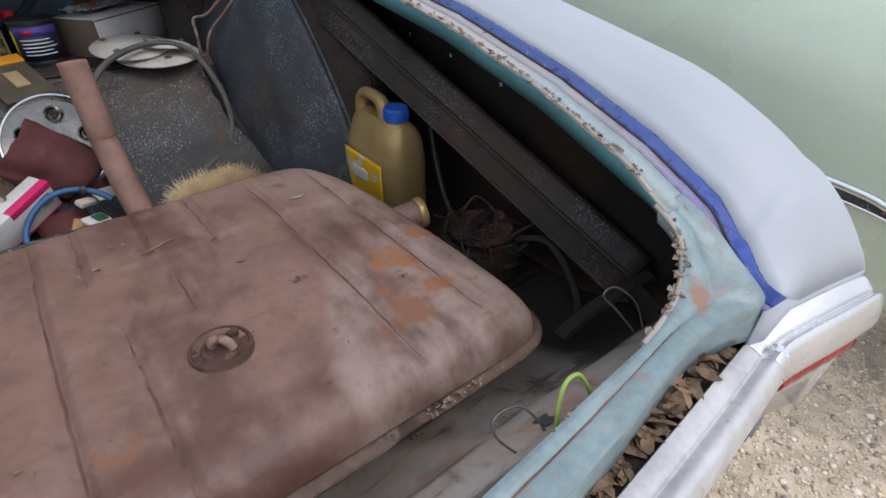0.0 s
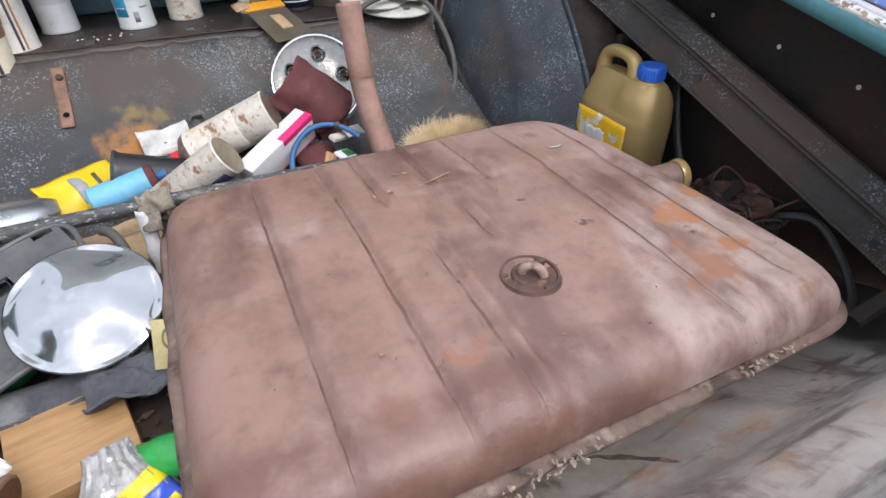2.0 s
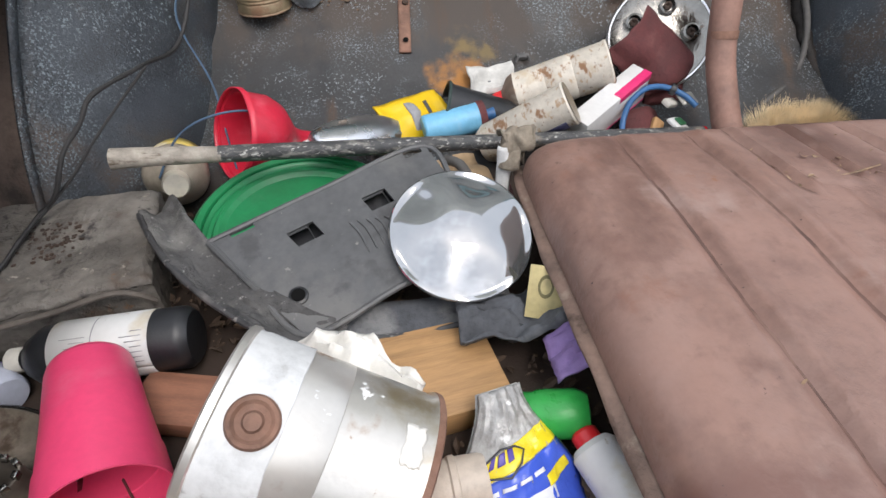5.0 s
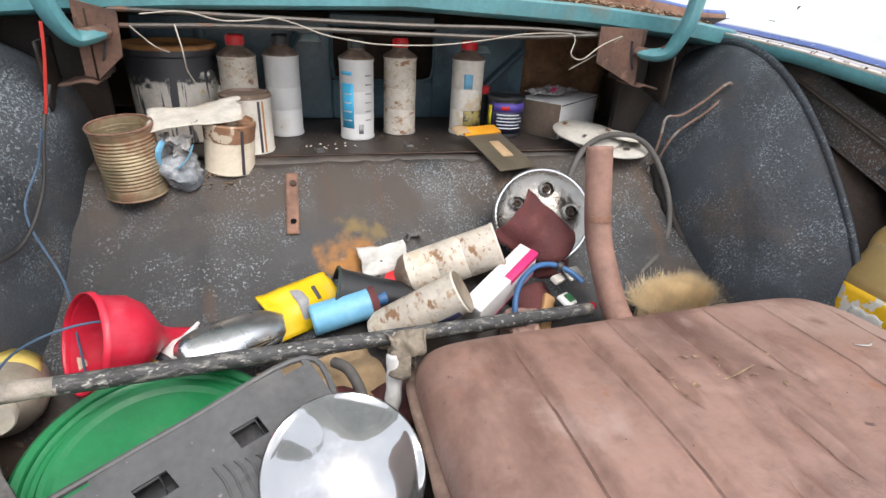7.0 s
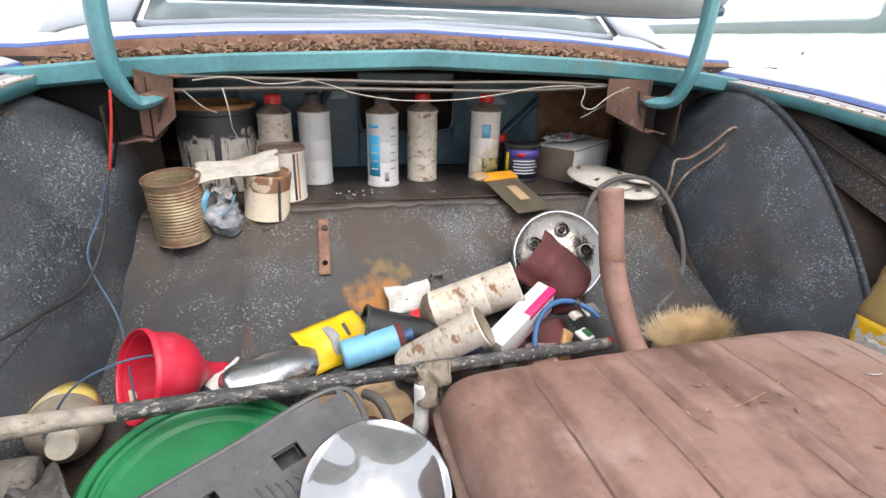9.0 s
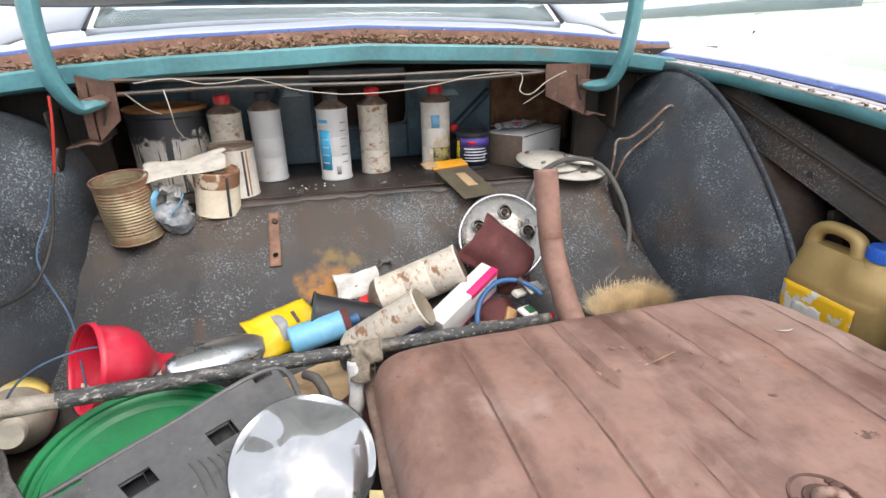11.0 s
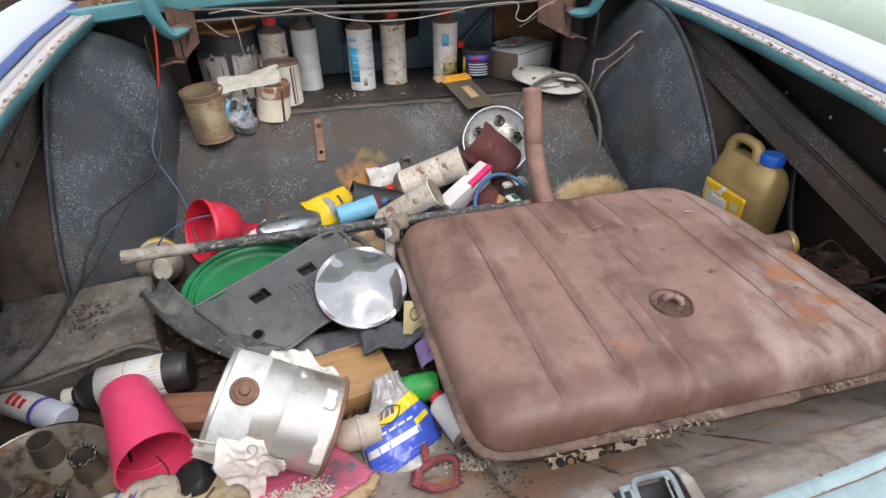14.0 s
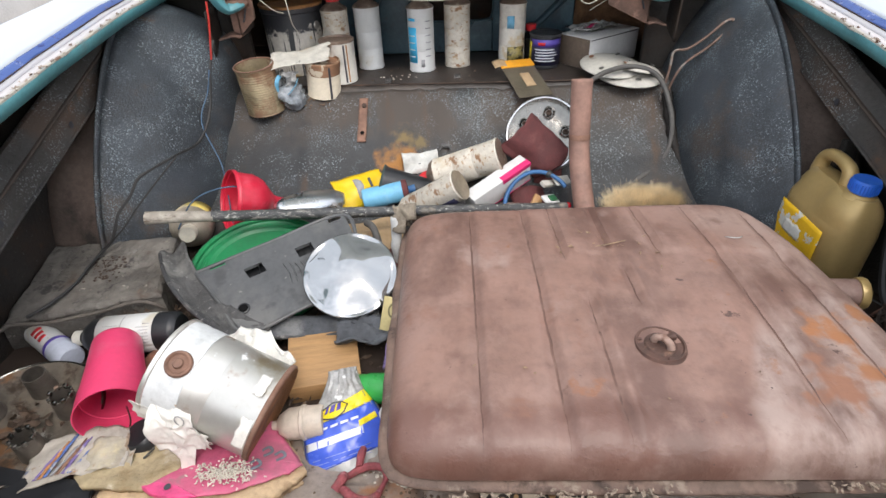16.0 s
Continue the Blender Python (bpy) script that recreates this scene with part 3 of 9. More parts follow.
sky_blue_label = mat("sky-blue label", (0.06, 0.44, 0.72), 0.05, 12, 0.4, bump=0.03, grain=0.95)
navy_label = mat("navy label", (0.025, 0.025, 0.06), 0.1, 12, 0.35, bump=0.03)
purple_print = mat("violet print", (0.10, 0.07, 0.36), 0.1, 12, 0.4, bump=0.02)
pebble = bpy.data.materials.new("pebble")
pebble.use_nodes = True
pn, pl = pebble.node_tree.nodes, pebble.node_tree.links
pg, pr = pn.new("ShaderNodeNewGeometry"), pn.new("ShaderNodeValToRGB")
pr.color_ramp.elements[0].color, pr.color_ramp.elements[1].color = (0.50, 0.37, 0.25, 1), (0.92, 0.87, 0.77, 1)
for where, tint in ((0.10, (0.32, 0.29, 0.27, 1)), (0.3, (0.76, 0.59, 0.42, 1)), (0.55, (0.70, 0.62, 0.53, 1)), (0.75, (0.84, 0.72, 0.55, 1))):
    pr.color_ramp.elements.new(where).color = tint
pl.new(pg.outputs["Random Per Island"], pr.inputs[0])
pl.new(pr.outputs[0], pn["Principled BSDF"].inputs["Base Color"])
pn["Principled BSDF"].inputs["Roughness"].default_value = 0.75
glass = bpy.data.materials.new("window glass")
glass.use_nodes = True
gb = glass.node_tree.nodes["Principled BSDF"]
gb.inputs["Base Color"].default_value, gb.inputs["Roughness"].default_value = (0.72, 0.86, 0.88, 1), 0.04
gb.inputs["Transmission Weight"].default_value, gb.inputs["IOR"].default_value = 0.85, 1.5
clear_bag = bpy.data.materials.new("thin clear plastic")
clear_bag.use_nodes = True
cb = clear_bag.node_tree.nodes["Principled BSDF"]
cb.inputs["Base Color"].default_value, cb.inputs["Roughness"].default_value = (0.62, 0.66, 0.70, 1), 0.18
cb.inputs["Transmission Weight"].default_value, cb.inputs["IOR"].default_value = 0.6, 1.15


# ---- shaping helpers ----
def part(name, bm, material, parent=None, label="", smooth=True, thick=0.0, m=None):
    """Links a bmesh as one mesh object under a thing or a part."""
    me = bpy.data.meshes.new(name)
    if m is not None:
        bm.transform(m)
    bmesh.ops.recalc_face_normals(bm, faces=bm.faces[:])
    for f in bm.faces:
        f.smooth = smooth
    bm.to_mesh(me)
    bm.free()
    me.materials.append(material)
    ob = new(name, me)
    if parent is not None:
        ob.parent = parent
    if label:
        ob["label"] = label
    if thick:
        md = ob.modifiers.new("thickness", "SOLIDIFY")
        md.thickness, md.offset = thick, 0.0
    if smooth:
        me.set_sharp_from_angle(angle=radians(38))
    return ob


def thing(name, label, category, m=None, group="", kind=""):
    ob = new(name)
    ob.empty_display_size = 0.02
    if m is not None:
        ob.matrix_basis = m
    return tagged(ob, label, category, group, kind)


def aim(a, b, spin=0.0):
    """A pose at a whose z axis points to b."""
    a, b = Vector(a), Vector(b)
    return Matrix.Translation(a) @ (b - a).to_track_quat("Z", "Y").to_matrix().to_4x4() @ Matrix.Rotation(radians(spin), 4, "Z")


def lathe(profile, seg=32, wob=0.0, bm=None, sweep=360.0):
    """Turns (radius, z) pairs round the z axis."""
    bm = bm or bmesh.new()
    rings = []
    turns = seg if sweep == 360 else seg + 1
    for k, (r, z) in enumerate(profile):
        if r < 1e-6:
            rings.append([bm.verts.new((0, 0, z))])
        else:
            ring = []
            for i in range(turns):
                a = radians(sweep) * i / seg
                w = 1 + wob * noise.noise((math.cos(a) * 2, math.sin(a) * 2, z * 25))
                ring.append(bm.verts.new((r * w * math.cos(a), r * w * math.sin(a), z)))
            rings.append(ring)
    for a, b in zip(rings, rings[1:]):
        if len(a) == 1 and len(b) == 1:
            continue
        for i in range(seg):
            j = (i + 1) % turns if sweep == 360 else i + 1
            if len(a) == 1:
                bm.faces.new((a[0], b[i], b[j]))
            elif len(b) == 1:
                bm.faces.new((a[i], a[j], b[0]))
            else:
                bm.faces.new((a[i], a[j], b[j], b[i]))
    return bm


def spline(points, steps=6):
    p = [Vector(q) for q in points]
    if len(p) < 3:
        return [p[0].lerp(p[-1], i / 8) for i in range(9)]
    out = []
    for i in range(len(p) - 1):
        a, b, c, d = p[max(i - 1, 0)], p[i], p[i + 1], p[min(i + 2, len(p) - 1)]
        for s in range(steps):
            t = s / steps
            out.append(0.5 * (2 * b + (c - a) * t + (2 * a - 5 * b + 4 * c - d) * t * t + (3 * b - a - 3 * c + d) * t**3))
    return out + [p[-1]]


def tube(points, r, seg=8, steps=6, flat=1.0, wob=0.0, bm=None, closed=False):
    """A round or flattened rod along a smooth line."""
    bm = bm or bmesh.new()
    line = spline(list(points) + ([points[0]] if closed else []), steps)
    n = len(line)
    side, rings = None, []
    for i, p in enumerate(line):
        d = (line[min(i + 1, n - 1)] - line[max(i - 1, 0)]).normalized()
        if side is None:
            side = d.cross(Vector((0, 0, 1)))
            if side.length < 0.1:
                side = d.cross(Vector((0, 1, 0)))
        side = (side - d * side.dot(d)).normalized()
        up = d.cross(side)
        rr = r(i / (n - 1)) if callable(r) else r
        rr *= 1 + wob * noise.noise(p * 45)
        rings.append([bm.verts.new(p + side * math.cos(2 * math.pi * k / seg) * rr + up * math.sin(2 * math.pi * k / seg) * rr * flat) for k in range(seg)])
    for a, b in zip(rings, rings[1:]):
        for k in range(seg):
            bm.faces.new((a[k], a[(k + 1) % seg], b[(k + 1) % seg], b[k]))
    if not closed:
        bm.faces.new(rings[0])
        bm.faces.new(rings[-1])
    return bm


def rbox(sx, sy, sz, bev=0.004, at=(0, 0, 0), seg=2, bm=None, turn=None):
    """A box with rounded edges, standing on z = at[2]."""
    b = bmesh.new()
    bmesh.ops.create_cube(b, size=1)
    bmesh.ops.scale(b, vec=(sx, sy, sz), verts=b.verts[:])
    if bev:
        bmesh.ops.bevel(b, geom=b.edges[:], offset=bev, segments=seg, profile=0.5, affect="EDGES")
    m = Matrix.Translation((at[0], at[1], at[2] + sz / 2))
    b.transform(m @ turn if turn is not None else m)
    if bm is None:
        return b
    me = bpy.data.meshes.new("join")
    b.to_mesh(me)
    b.free()
    bm.from_mesh(me)
    bpy.data.meshes.remove(me)
    return bm


def surface(fn, nu, nv, bm=None):
    """A sheet through fn(u, v), with u and v from 0 to 1."""
    bm = bm or bmesh.new()
    rows = [[bm.verts.new(fn(i / nu, j / nv)) for j in range(nv + 1)] for i in range(nu + 1)]
    for i in range(nu):
        for j in range(nv):
            bm.faces.new((rows[i][j], rows[i + 1][j], rows[i + 1][j + 1], rows[i][j + 1]))
    return bm


def lerp(table, x):
    """Smooth reading of a small table of (place, value)."""
    if x <= table[0][0]:
        return table[0][1]
    for (a, va), (b, vb) in zip(table, table[1:]):
        if x <= b:
            t = (x - a) / (b - a)
            return va + (vb - va) * t
    return table[-1][1]


def smooth01(x):
    x = min(1.0, max(0.0, x))
    return x * x * (3 - 2 * x)


def patch(outline, centre, fn, nu=96, nv=10, rag=0.0, bm=None):
    """A ragged sheet inside a closed outline: fn turns (x, y, v) into a place."""
    n = len(outline)

    def skin(u, v):
        k = u * n
        i, f = int(k) % n, k - int(k)
        (ax, ay), (bx, by) = outline[i], outline[(i + 1) % n]
        x, y = ax + (bx - ax) * f, ay + (by - ay) * f
        w = v * (1 + rag * (noise.noise((x * 60, y * 60, 1.0)) + 0.6 * noise.noise((x * 190, y * 190, 4.0)))) if 0 < u < 1 else v
        return fn(centre[0] + (x - centre[0]) * w, centre[1] + (y - centre[1]) * w, v)

    return surface(lambda u, v: skin(u, 0.015 + 0.985 * v), nu, nv, bm)


def slab(outline, thick, bm=None, bev=0.0):
    """An outline of (x, y) raised to a plate from z = 0 to thick."""
    bm = bm or bmesh.new()
    low = [bm.verts.new((x, y, 0)) for x, y in outline]
    top = [bm.verts.new((x, y, thick)) for x, y in outline]
    bm.faces.new(low[::-1])
    bm.faces.new(top)
    for i in range(len(low)):
        j = (i + 1) % len(low)
        bm.faces.new((low[i], low[j], top[j], top[i]))
    if bev:
        bmesh.ops.bevel(bm, geom=bm.edges[:], offset=bev, segments=2, affect="EDGES")
    return bm


# ---- the parked car: trunk, body, hinges, lid ----
car = thing("parked_car", "old pale blue-white saloon with rusty teal trunk, lid open", "car")

FLOOR = [(-1.40, 0.612), (-1.36, 0.598), (-1.335, 0.588), (-1.31, 0.570), (-1.288, 0.545), (-1.272, 0.515), (-1.258, 0.475), (-1.245, 0.447), (-1.22, 0.424), (-1.14, 0.378), (-1.05, 0.352), (-0.6, 0.350), (-0.45, 0.362),
         (-0.35, 0.395), (-0.25, 0.445), (-0.16, 0.50), (-0.09, 0.554), (-0.05, 0.592), (-0.01, 0.632), (0.02, 0.654), (0.05, 0.663), (0.09, 0.664), (0.62, 0.664)]


YIN = [(0.0, -1.400), (0.3, -1.382), (0.45, -1.371), (0.57, -1.362), (0.69, -1.357)]


def floor_z(x, y):
    z = lerp(FLOOR, y)
    hump = smooth01((y + 0.4) / 0.2) * (1 - smooth01((y - 0.02) / 0.06))
    for at, wide, high in ((-0.175, 0.010, 0.006), (-0.09, 0.008, 0.005), (-0.02, 0.010, 0.007), (0.17, 0.014, -0.009), (-0.42, 0.02, 0.005)):
        z += hump * high * math.exp(-(((x - at) / wide) ** 2))
    rear = smooth01((-0.95 - y) / 0.15) * (1 - smooth01((-1.24 - y) / 0.06))
    z += rear * (0.006 * noise.noise((x * 5, y * 6, 2.0)) + 0.012 * math.exp(-(((x - 0.45 + (y + 1.1) * 0.8) / 0.035) ** 2)) - 0.016 * math.exp(-(((x + 0.03 - (y + 1.2) * -0.3) / 0.013) ** 2)))
    roll = smooth01((-1.24 - y) / 0.05)
    well = smooth01((-1.275 - y) / 0.03)
    z -= well * (0.022 * (1 - smooth01((abs(x - 0.045) - 0.085) / 0.05)) + 0.045 * (1 - smooth01((abs(x - 0.054) - 0.026) / 0.02)))
    z += roll * 0.02 * noise.noise((x * 3.1, 0.4, 9.0))
    return z + 0.003 * noise.noise((x * 9, y * 9, 0))


def pan(y0, y1, n, name, material, label):
    def skin(u, v):
        x = -1.0 + 2.0 * u
        near = lerp(YIN, abs(x)) + 0.003 if y0 < -1.3 else y0
        y = near + (y1 - near) * v
        return (x, y, floor_z(x, y))

    part(name, surface(skin, 220 if y0 < -1.3 else 110, n), material, car, label, thick=0.002)


pan(0.03, 0.62, 16, "shelf_panel", shelf_dirt, "dark dirty sheet-metal shelf")
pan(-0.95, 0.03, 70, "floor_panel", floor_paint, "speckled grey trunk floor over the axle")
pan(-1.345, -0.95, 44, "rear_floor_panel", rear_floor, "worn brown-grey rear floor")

# Shallow joint along the shelf's edge
part("shelf_joint", tube([(-0.62, 0.075, 0.666), (0, 0.06, 0.666), (0.6, 0.045, 0.666)], 0.004, 6, 4, flat=0.5), dark_rust, car)


def wheelhouse(side):
    cy, cz, r = 0.0, 0.33, 0.545
    deep = 0.155 if side > 0 else 0.190

    def arch(a):
        return 1 - 0.07 * math.sin(2 * a) ** 2

    def skin(u, v):
        a, q = math.pi * (0.0 + 1.0 * u), v
        x = 0.657 + deep * q ** (3 if side > 0 else 3 + 9 * smooth01((math.cos(a) + 0.35) / 0.6))
        dent = 0.006 * noise.noise((math.cos(a) * q * 2, math.sin(a) * q * 2, 4.0)) + 0.005 * math.exp(-(((q - 0.80) / 0.05) ** 2)) * smooth01((u - 0.55) / 0.2)
        return (side * (x - dent), cy + r * q * arch(a) * math.cos(a), cz + r * q * arch(a) * math.sin(a) * 1.11)

    body = part("wheelhouse", surface(skin, 64, 40), undercoat, car, "speckled dark blue wheel housing", thick=0.003)

    def rim(u, v):
        a, q = math.pi * u, r + 0.014 * v
        return (side * (0.657 + deep + 0.004 * v), cy + q * arch(a) * math.cos(a), cz + q * arch(a) * math.sin(a) * 1.11)

    part("flange", surface(rim, 64, 2), undercoat, body, thick=0.004)

    def drum(u, v):
        a = math.pi * u
        return (side * (0.660 + deep + 0.17 * v), cy + (r - 0.03) * arch(a) * math.cos(a), cz + (r - 0.03) * arch(a) * math.sin(a) * 1.11)

    part("outer_drum", surface(drum, 48, 4), drum_brown, body, thick=0.003)
    # upright gusset beside the housing
    bm = rbox(0.036, 0.016, 0.32, 0.004, (side * 0.90, -0.50, 0.36), turn=Matrix.Rotation(radians(-8), 4, "X"))
    if side > 0:
        part("gusset", bm, undercoat_plain, car, smooth=False)


wheelhouse(1)
wheelhouse(-1)


def brace(side):
    """The pressed-steel diagonal from the shelf down to the tail."""
    a, b = Vector((side * 0.852, -0.10, 0.89)), Vector((side * 0.965, -1.16, 0.455))
    d = (b - a).normalized()
    out = Vector((side, 0, 0))
    up = d.cross(out).normalized()
    up = up if up.z > 0 else -up
    out = (out - d * out.dot(d)).normalized()
    prof = [(-0.008, -0.042), (0.0, -0.040), (0.006, 0.010), (0.0, 0.020), (0.030, 0.044), (0.042, 0.044)]

    def skin(u, v):
        k = v * (len(prof) - 1)
        i = min(int(k), len(prof) - 2)
        o, h = (prof[i][j] + (prof[i + 1][j] - prof[i][j]) * (k - i) for j in (0, 1))
        w = 1.0 + 0.25 * smooth01((0.12 - u) / 0.12)
        return a + (b - a) * u + out * o + up * h * w

    body = part("brace", surface(skin, 40, 15), brace_paint, car, "diagonal speckled steel brace", thick=0.003)
    part("brace_ridge", tube([a + (b - a) * k / 8 + out * 0.002 + up * 0.018 for k in range(9)], 0.008, 8, 3, flat=0.6, wob=0.1), dust_brown, body, "dusty brown ridge")
    for u, h in ((0.555, -0.012), (0.93, -0.02), (0.30, -0.02)):
        hole = lathe([(0.0, 0), (0.008, 0)], 12)
        part("hole", hole, dark_print, body, m=Matrix.Translation(a + (b - a) * u + up * h - out * 0.0035) @ Matrix.Rotation(radians(-90 * side), 4, "Y"))
    # lower shelf bracket that ties the brace to the tail
    def tie(u, v):
        p = b.lerp(Vector((side * 0.80, -1.31, 0.56)), u)
        return p + Vector((0, 0, 0.045 * (v - 0.5))) + Vector((side * 0.02, 0.02, 0)) * math.sin(v * 3.1)
    part("tie_plate", surface(tie, 12, 6), undercoat_plain, body, thick=0.003)


brace(1)
brace(-1)

# Body sections from the trunk's lip to the sill: (y, lip x, lip height, crown height)
LIP = [(-1.345, 0.678), (-1.30, 0.71), (-1.2, 0.757), (-1.048, 0.806), (-0.824, 0.857), (-0.5, 0.905), (-0.2, 0.94), (0.06, 0.958), (0.3, 0.97)]
CROWN = [(-1.445, 0.645), (-1.39, 0.715), (-1.324, 0.768), (-1.195, 0.827), (-0.99, 0.868), (-0.82, 0.90), (-0.5, 0.945), (0.06, 0.99), (0.4, 1.0)]
LIPX = [(-1.40, 0.69), (-1.37, 0.72), (-1.345, 0.757), (-1.30, 0.787), (-1.2, 0.80), (-1.05, 0.807), (-0.8, 0.815), (0.1, 0.815)]


def quarter(side):
    stations = [0.36, 0.2, 0.06, -0.1, -0.3, -0.5, -0.66, -0.82, -0.94, -1.05, -1.13, -1.2, -1.25, -1.30, -1.345, -1.385, -1.425]

    def row(y):
        t = smooth01((-1.30 - y) / 0.125)
        b = Vector((lerp(LIPX, y), y + 0.068 * t, lerp(LIP, y) if y > -1.345 else 0.678 - 0.035 * smooth01((-1.345 - y) / 0.06)))
        blue = Vector((lerp([(-1.425, 0.822), (-1.3, 0.855), (-1.0, 0.858), (0.4, 0.872)], y), y + 0.015 * t, b.z + 0.008))
        crown = sum(lerp(CROWN, y + 0.022 * q) for q in (-2, -1, 0, 1, 2)) / 5
        e = blue + Vector((0.014, -0.006 * t, 0.007))
        s = max(0.0, min(1.0, (-1.34 - y) / 0.085))
        rnd = 1 - math.sqrt(max(0.0, 1 - s * s))

        def tuck(x, z):
            """Round the fender's tail down on to the lamp bezel."""
            ty, tz = lerp([(0.83, -1.400), (0.872, -1.404), (0.964, -1.426), (1.046, -1.448)], x), lerp([(0.83, 0.603), (0.872, 0.609), (0.964, 0.620), (1.046, 0.624)], x)
            z0 = z + (0.04 * s if z > 0.6 else 0)
            return Vector((x, y + (ty + 0.425 + 1.0) * s, z0 + (min(tz, z0) - z0) * rnd))

        return [b + Vector((0.006, 0.002, -0.002 - 0.024 + 0.012 * smooth01((-1.20 - y) / 0.06))), b, b + Vector((0.007, -0.008 * t, 0.002)), blue + Vector((-0.020 + 0.010 * t, 0.004 * t, -0.006)), blue + Vector((-0.002, 0, -0.003)), e,
                tuck(0.91, e.z + (crown - e.z) * 0.6), tuck(0.955, e.z + (crown - e.z) * 0.95), tuck(0.99, crown), tuck(1.012, crown - 0.016),
                tuck(1.028, crown - 0.05), tuck(1.036, crown - 0.16), Vector((1.03, y, 0.42)), Vector((1.0, y, 0.27))]

    fine = []
    for a, b in zip(stations, stations[1:]):
        fine += [a + (b - a) * k / 5 for k in range(5)]
    fine.append(stations[-1])
    rows = [row(y) for y in fine]
    if side < 0:
        rows = [[p - Vector((0.025, 0, 0)) for p in r] for r in rows]

    def strip(name, i0, i1, material, label, rough_edge=0.0, thick=0.0015, sub=2, parent=car, stop=-9.0):
        bm = bmesh.new()
        grid = []
        for k, r in enumerate(rows):
            if fine[k] < stop:
                continue
            line = []
            for i in range(i0, i1):
                for s in range(sub):
                    line.append(r[i].lerp(r[i + 1], s / sub))
            line.append(r[i1])
            if rough_edge:
                for q, p in enumerate(line):
                    f = 1.0 if q in (0, len(line) - 1) else 0.6
                    line[q] = p + Vector((rough_edge * f * noise.noise((k * 0.9, q * 3.0, i0)), 0, 0.35 * rough_edge * abs(noise.noise((k * 1.3, q * 2.0, 5.0)))))
            grid.append([bm.verts.new((side * p.x, p.y, p.z)) for p in line])
        for a, b in zip(grid, grid[1:]):
            for j in range(len(a) - 1):
                bm.faces.new((a[j], b[j], b[j + 1], a[j + 1]))
        return part(name, bm, material, parent, label, thick=thick)

    rows_in = [[p + Vector((-0.010 if i > 8 else -0.004, 0.004, -0.008)) for i, p in enumerate(r)] for r in rows]
    rows, keep = rows_in, rows
    strip("inner_skin", 4, 13, undercoat_plain, "dark dusty inner side of the fender", sub=2)
    rows = keep
    panel = strip("quarter_panel", 5, 13, fender_white, "pale blue-white rear fender", sub=3)
    strip("lip_flange", 0, 1, teal, "teal painted lip flange", parent=panel, stop=-1.30)
    strip("sealant_bead", 1, 2, bead_cream, "flaking cream sealant along the lip", 0.003, 0.002, 4, parent=panel, stop=-1.285)
    rope = [r[1].lerp(r[2], 0.45) + Vector((0, 0, 0.0012)) for k, r in enumerate(rows) if k % 4 == 0 and fine[k] > -1.275]
    part("sealant_rope", tube([(side * p.x, p.y, p.z) for p in rope], 0.0034, 8, 3, flat=0.8, wob=0.18), bead_cream, panel, "smooth raised bead of old sealant")
    seam = [r[4] + Vector((-0.001, 0, 0.0012)) for k, r in enumerate(rows) if k % 3 == 0 and fine[k] > -1.40]
    part("seam_crack", tube([(side * p.x, p.y, p.z) for p in seam], 0.0016, 6, 3, wob=0.5), dark_rust, panel, "dark rusted seam beside the blue paint")
    strip("gutter", 2, 3, gutter_teal, "worn pale rain gutter", parent=panel, stop=-1.285)
    strip("gutter_channel", 3, 4, purple_gutter, "bruised purple-grey channel beside the gutter", 0.003, parent=panel)
    strip("blue_edge", 4, 5, blue_line, "ragged old blue paint along the fender edge", 0.006, 0.0015, 4, parent=panel)
    # tail end cap of the fender
    last = rows[-1]
    bm = bmesh.new()
    above = [bm.verts.new((side * p.x, p.y, p.z)) for p in last[3:]]
    below = [bm.verts.new((side * p.x, p.y + 0.004, min(p.z - 0.002, 0.575))) for p in last[3:]]
    for k in range(len(above) - 1):
        bm.faces.new((above[k], above[k + 1], below[k + 1], below[k]))
    part("tail_cap", bm, fender_white, panel, thick=0.002)
    # loose flakes of sealant
    rng = random.Random(5 + side)
    bm = bmesh.new()
    for _ in range(200):
        k = min(len(rows) - 24, max(8, int(rng.gauss(len(rows) * 0.46, 12))))
        p = rows[k][1].lerp(rows[k][2], rng.uniform(-0.1, 1.2)) + Vector((0, rng.uniform(-0.01, 0.01), 0.003))
        s = rng.uniform(0.0012, 0.0048)
        vs = [bm.verts.new((side * (p.x + s * 0.5 * math.cos(a) * rng.uniform(0.5, 1.2)), p.y + s * math.sin(a) * rng.uniform(0.6, 1.6), p.z + rng.uniform(-0.002, 0.004))) for a in (0.3, 1.5, 2.8, 4.0, 5.3)]
        bm.faces.new(vs)
    part("flake_crust", bm, flaky, panel, thick=0.0012, smooth=False)["kind"] = "stuff"
    # rivet holes: opaque white discs stand in for the daylight showing through
    for y, z in ((-0.44, 0.745), (-0.594, 0.725), (-0.758, 0.70), (-0.92, 0.672)):
        part("daylight_disc", lathe([(0, 0), (0.0045, 0.0)], 10), clean_white, panel, m=Matrix.Translation((side * 1.022, y, z)) @ Matrix.Rotation(radians(-90 * side), 4, "Y"))
    return rows


quarter(1)
quarter(-1)

# Rear lip between the two quarters


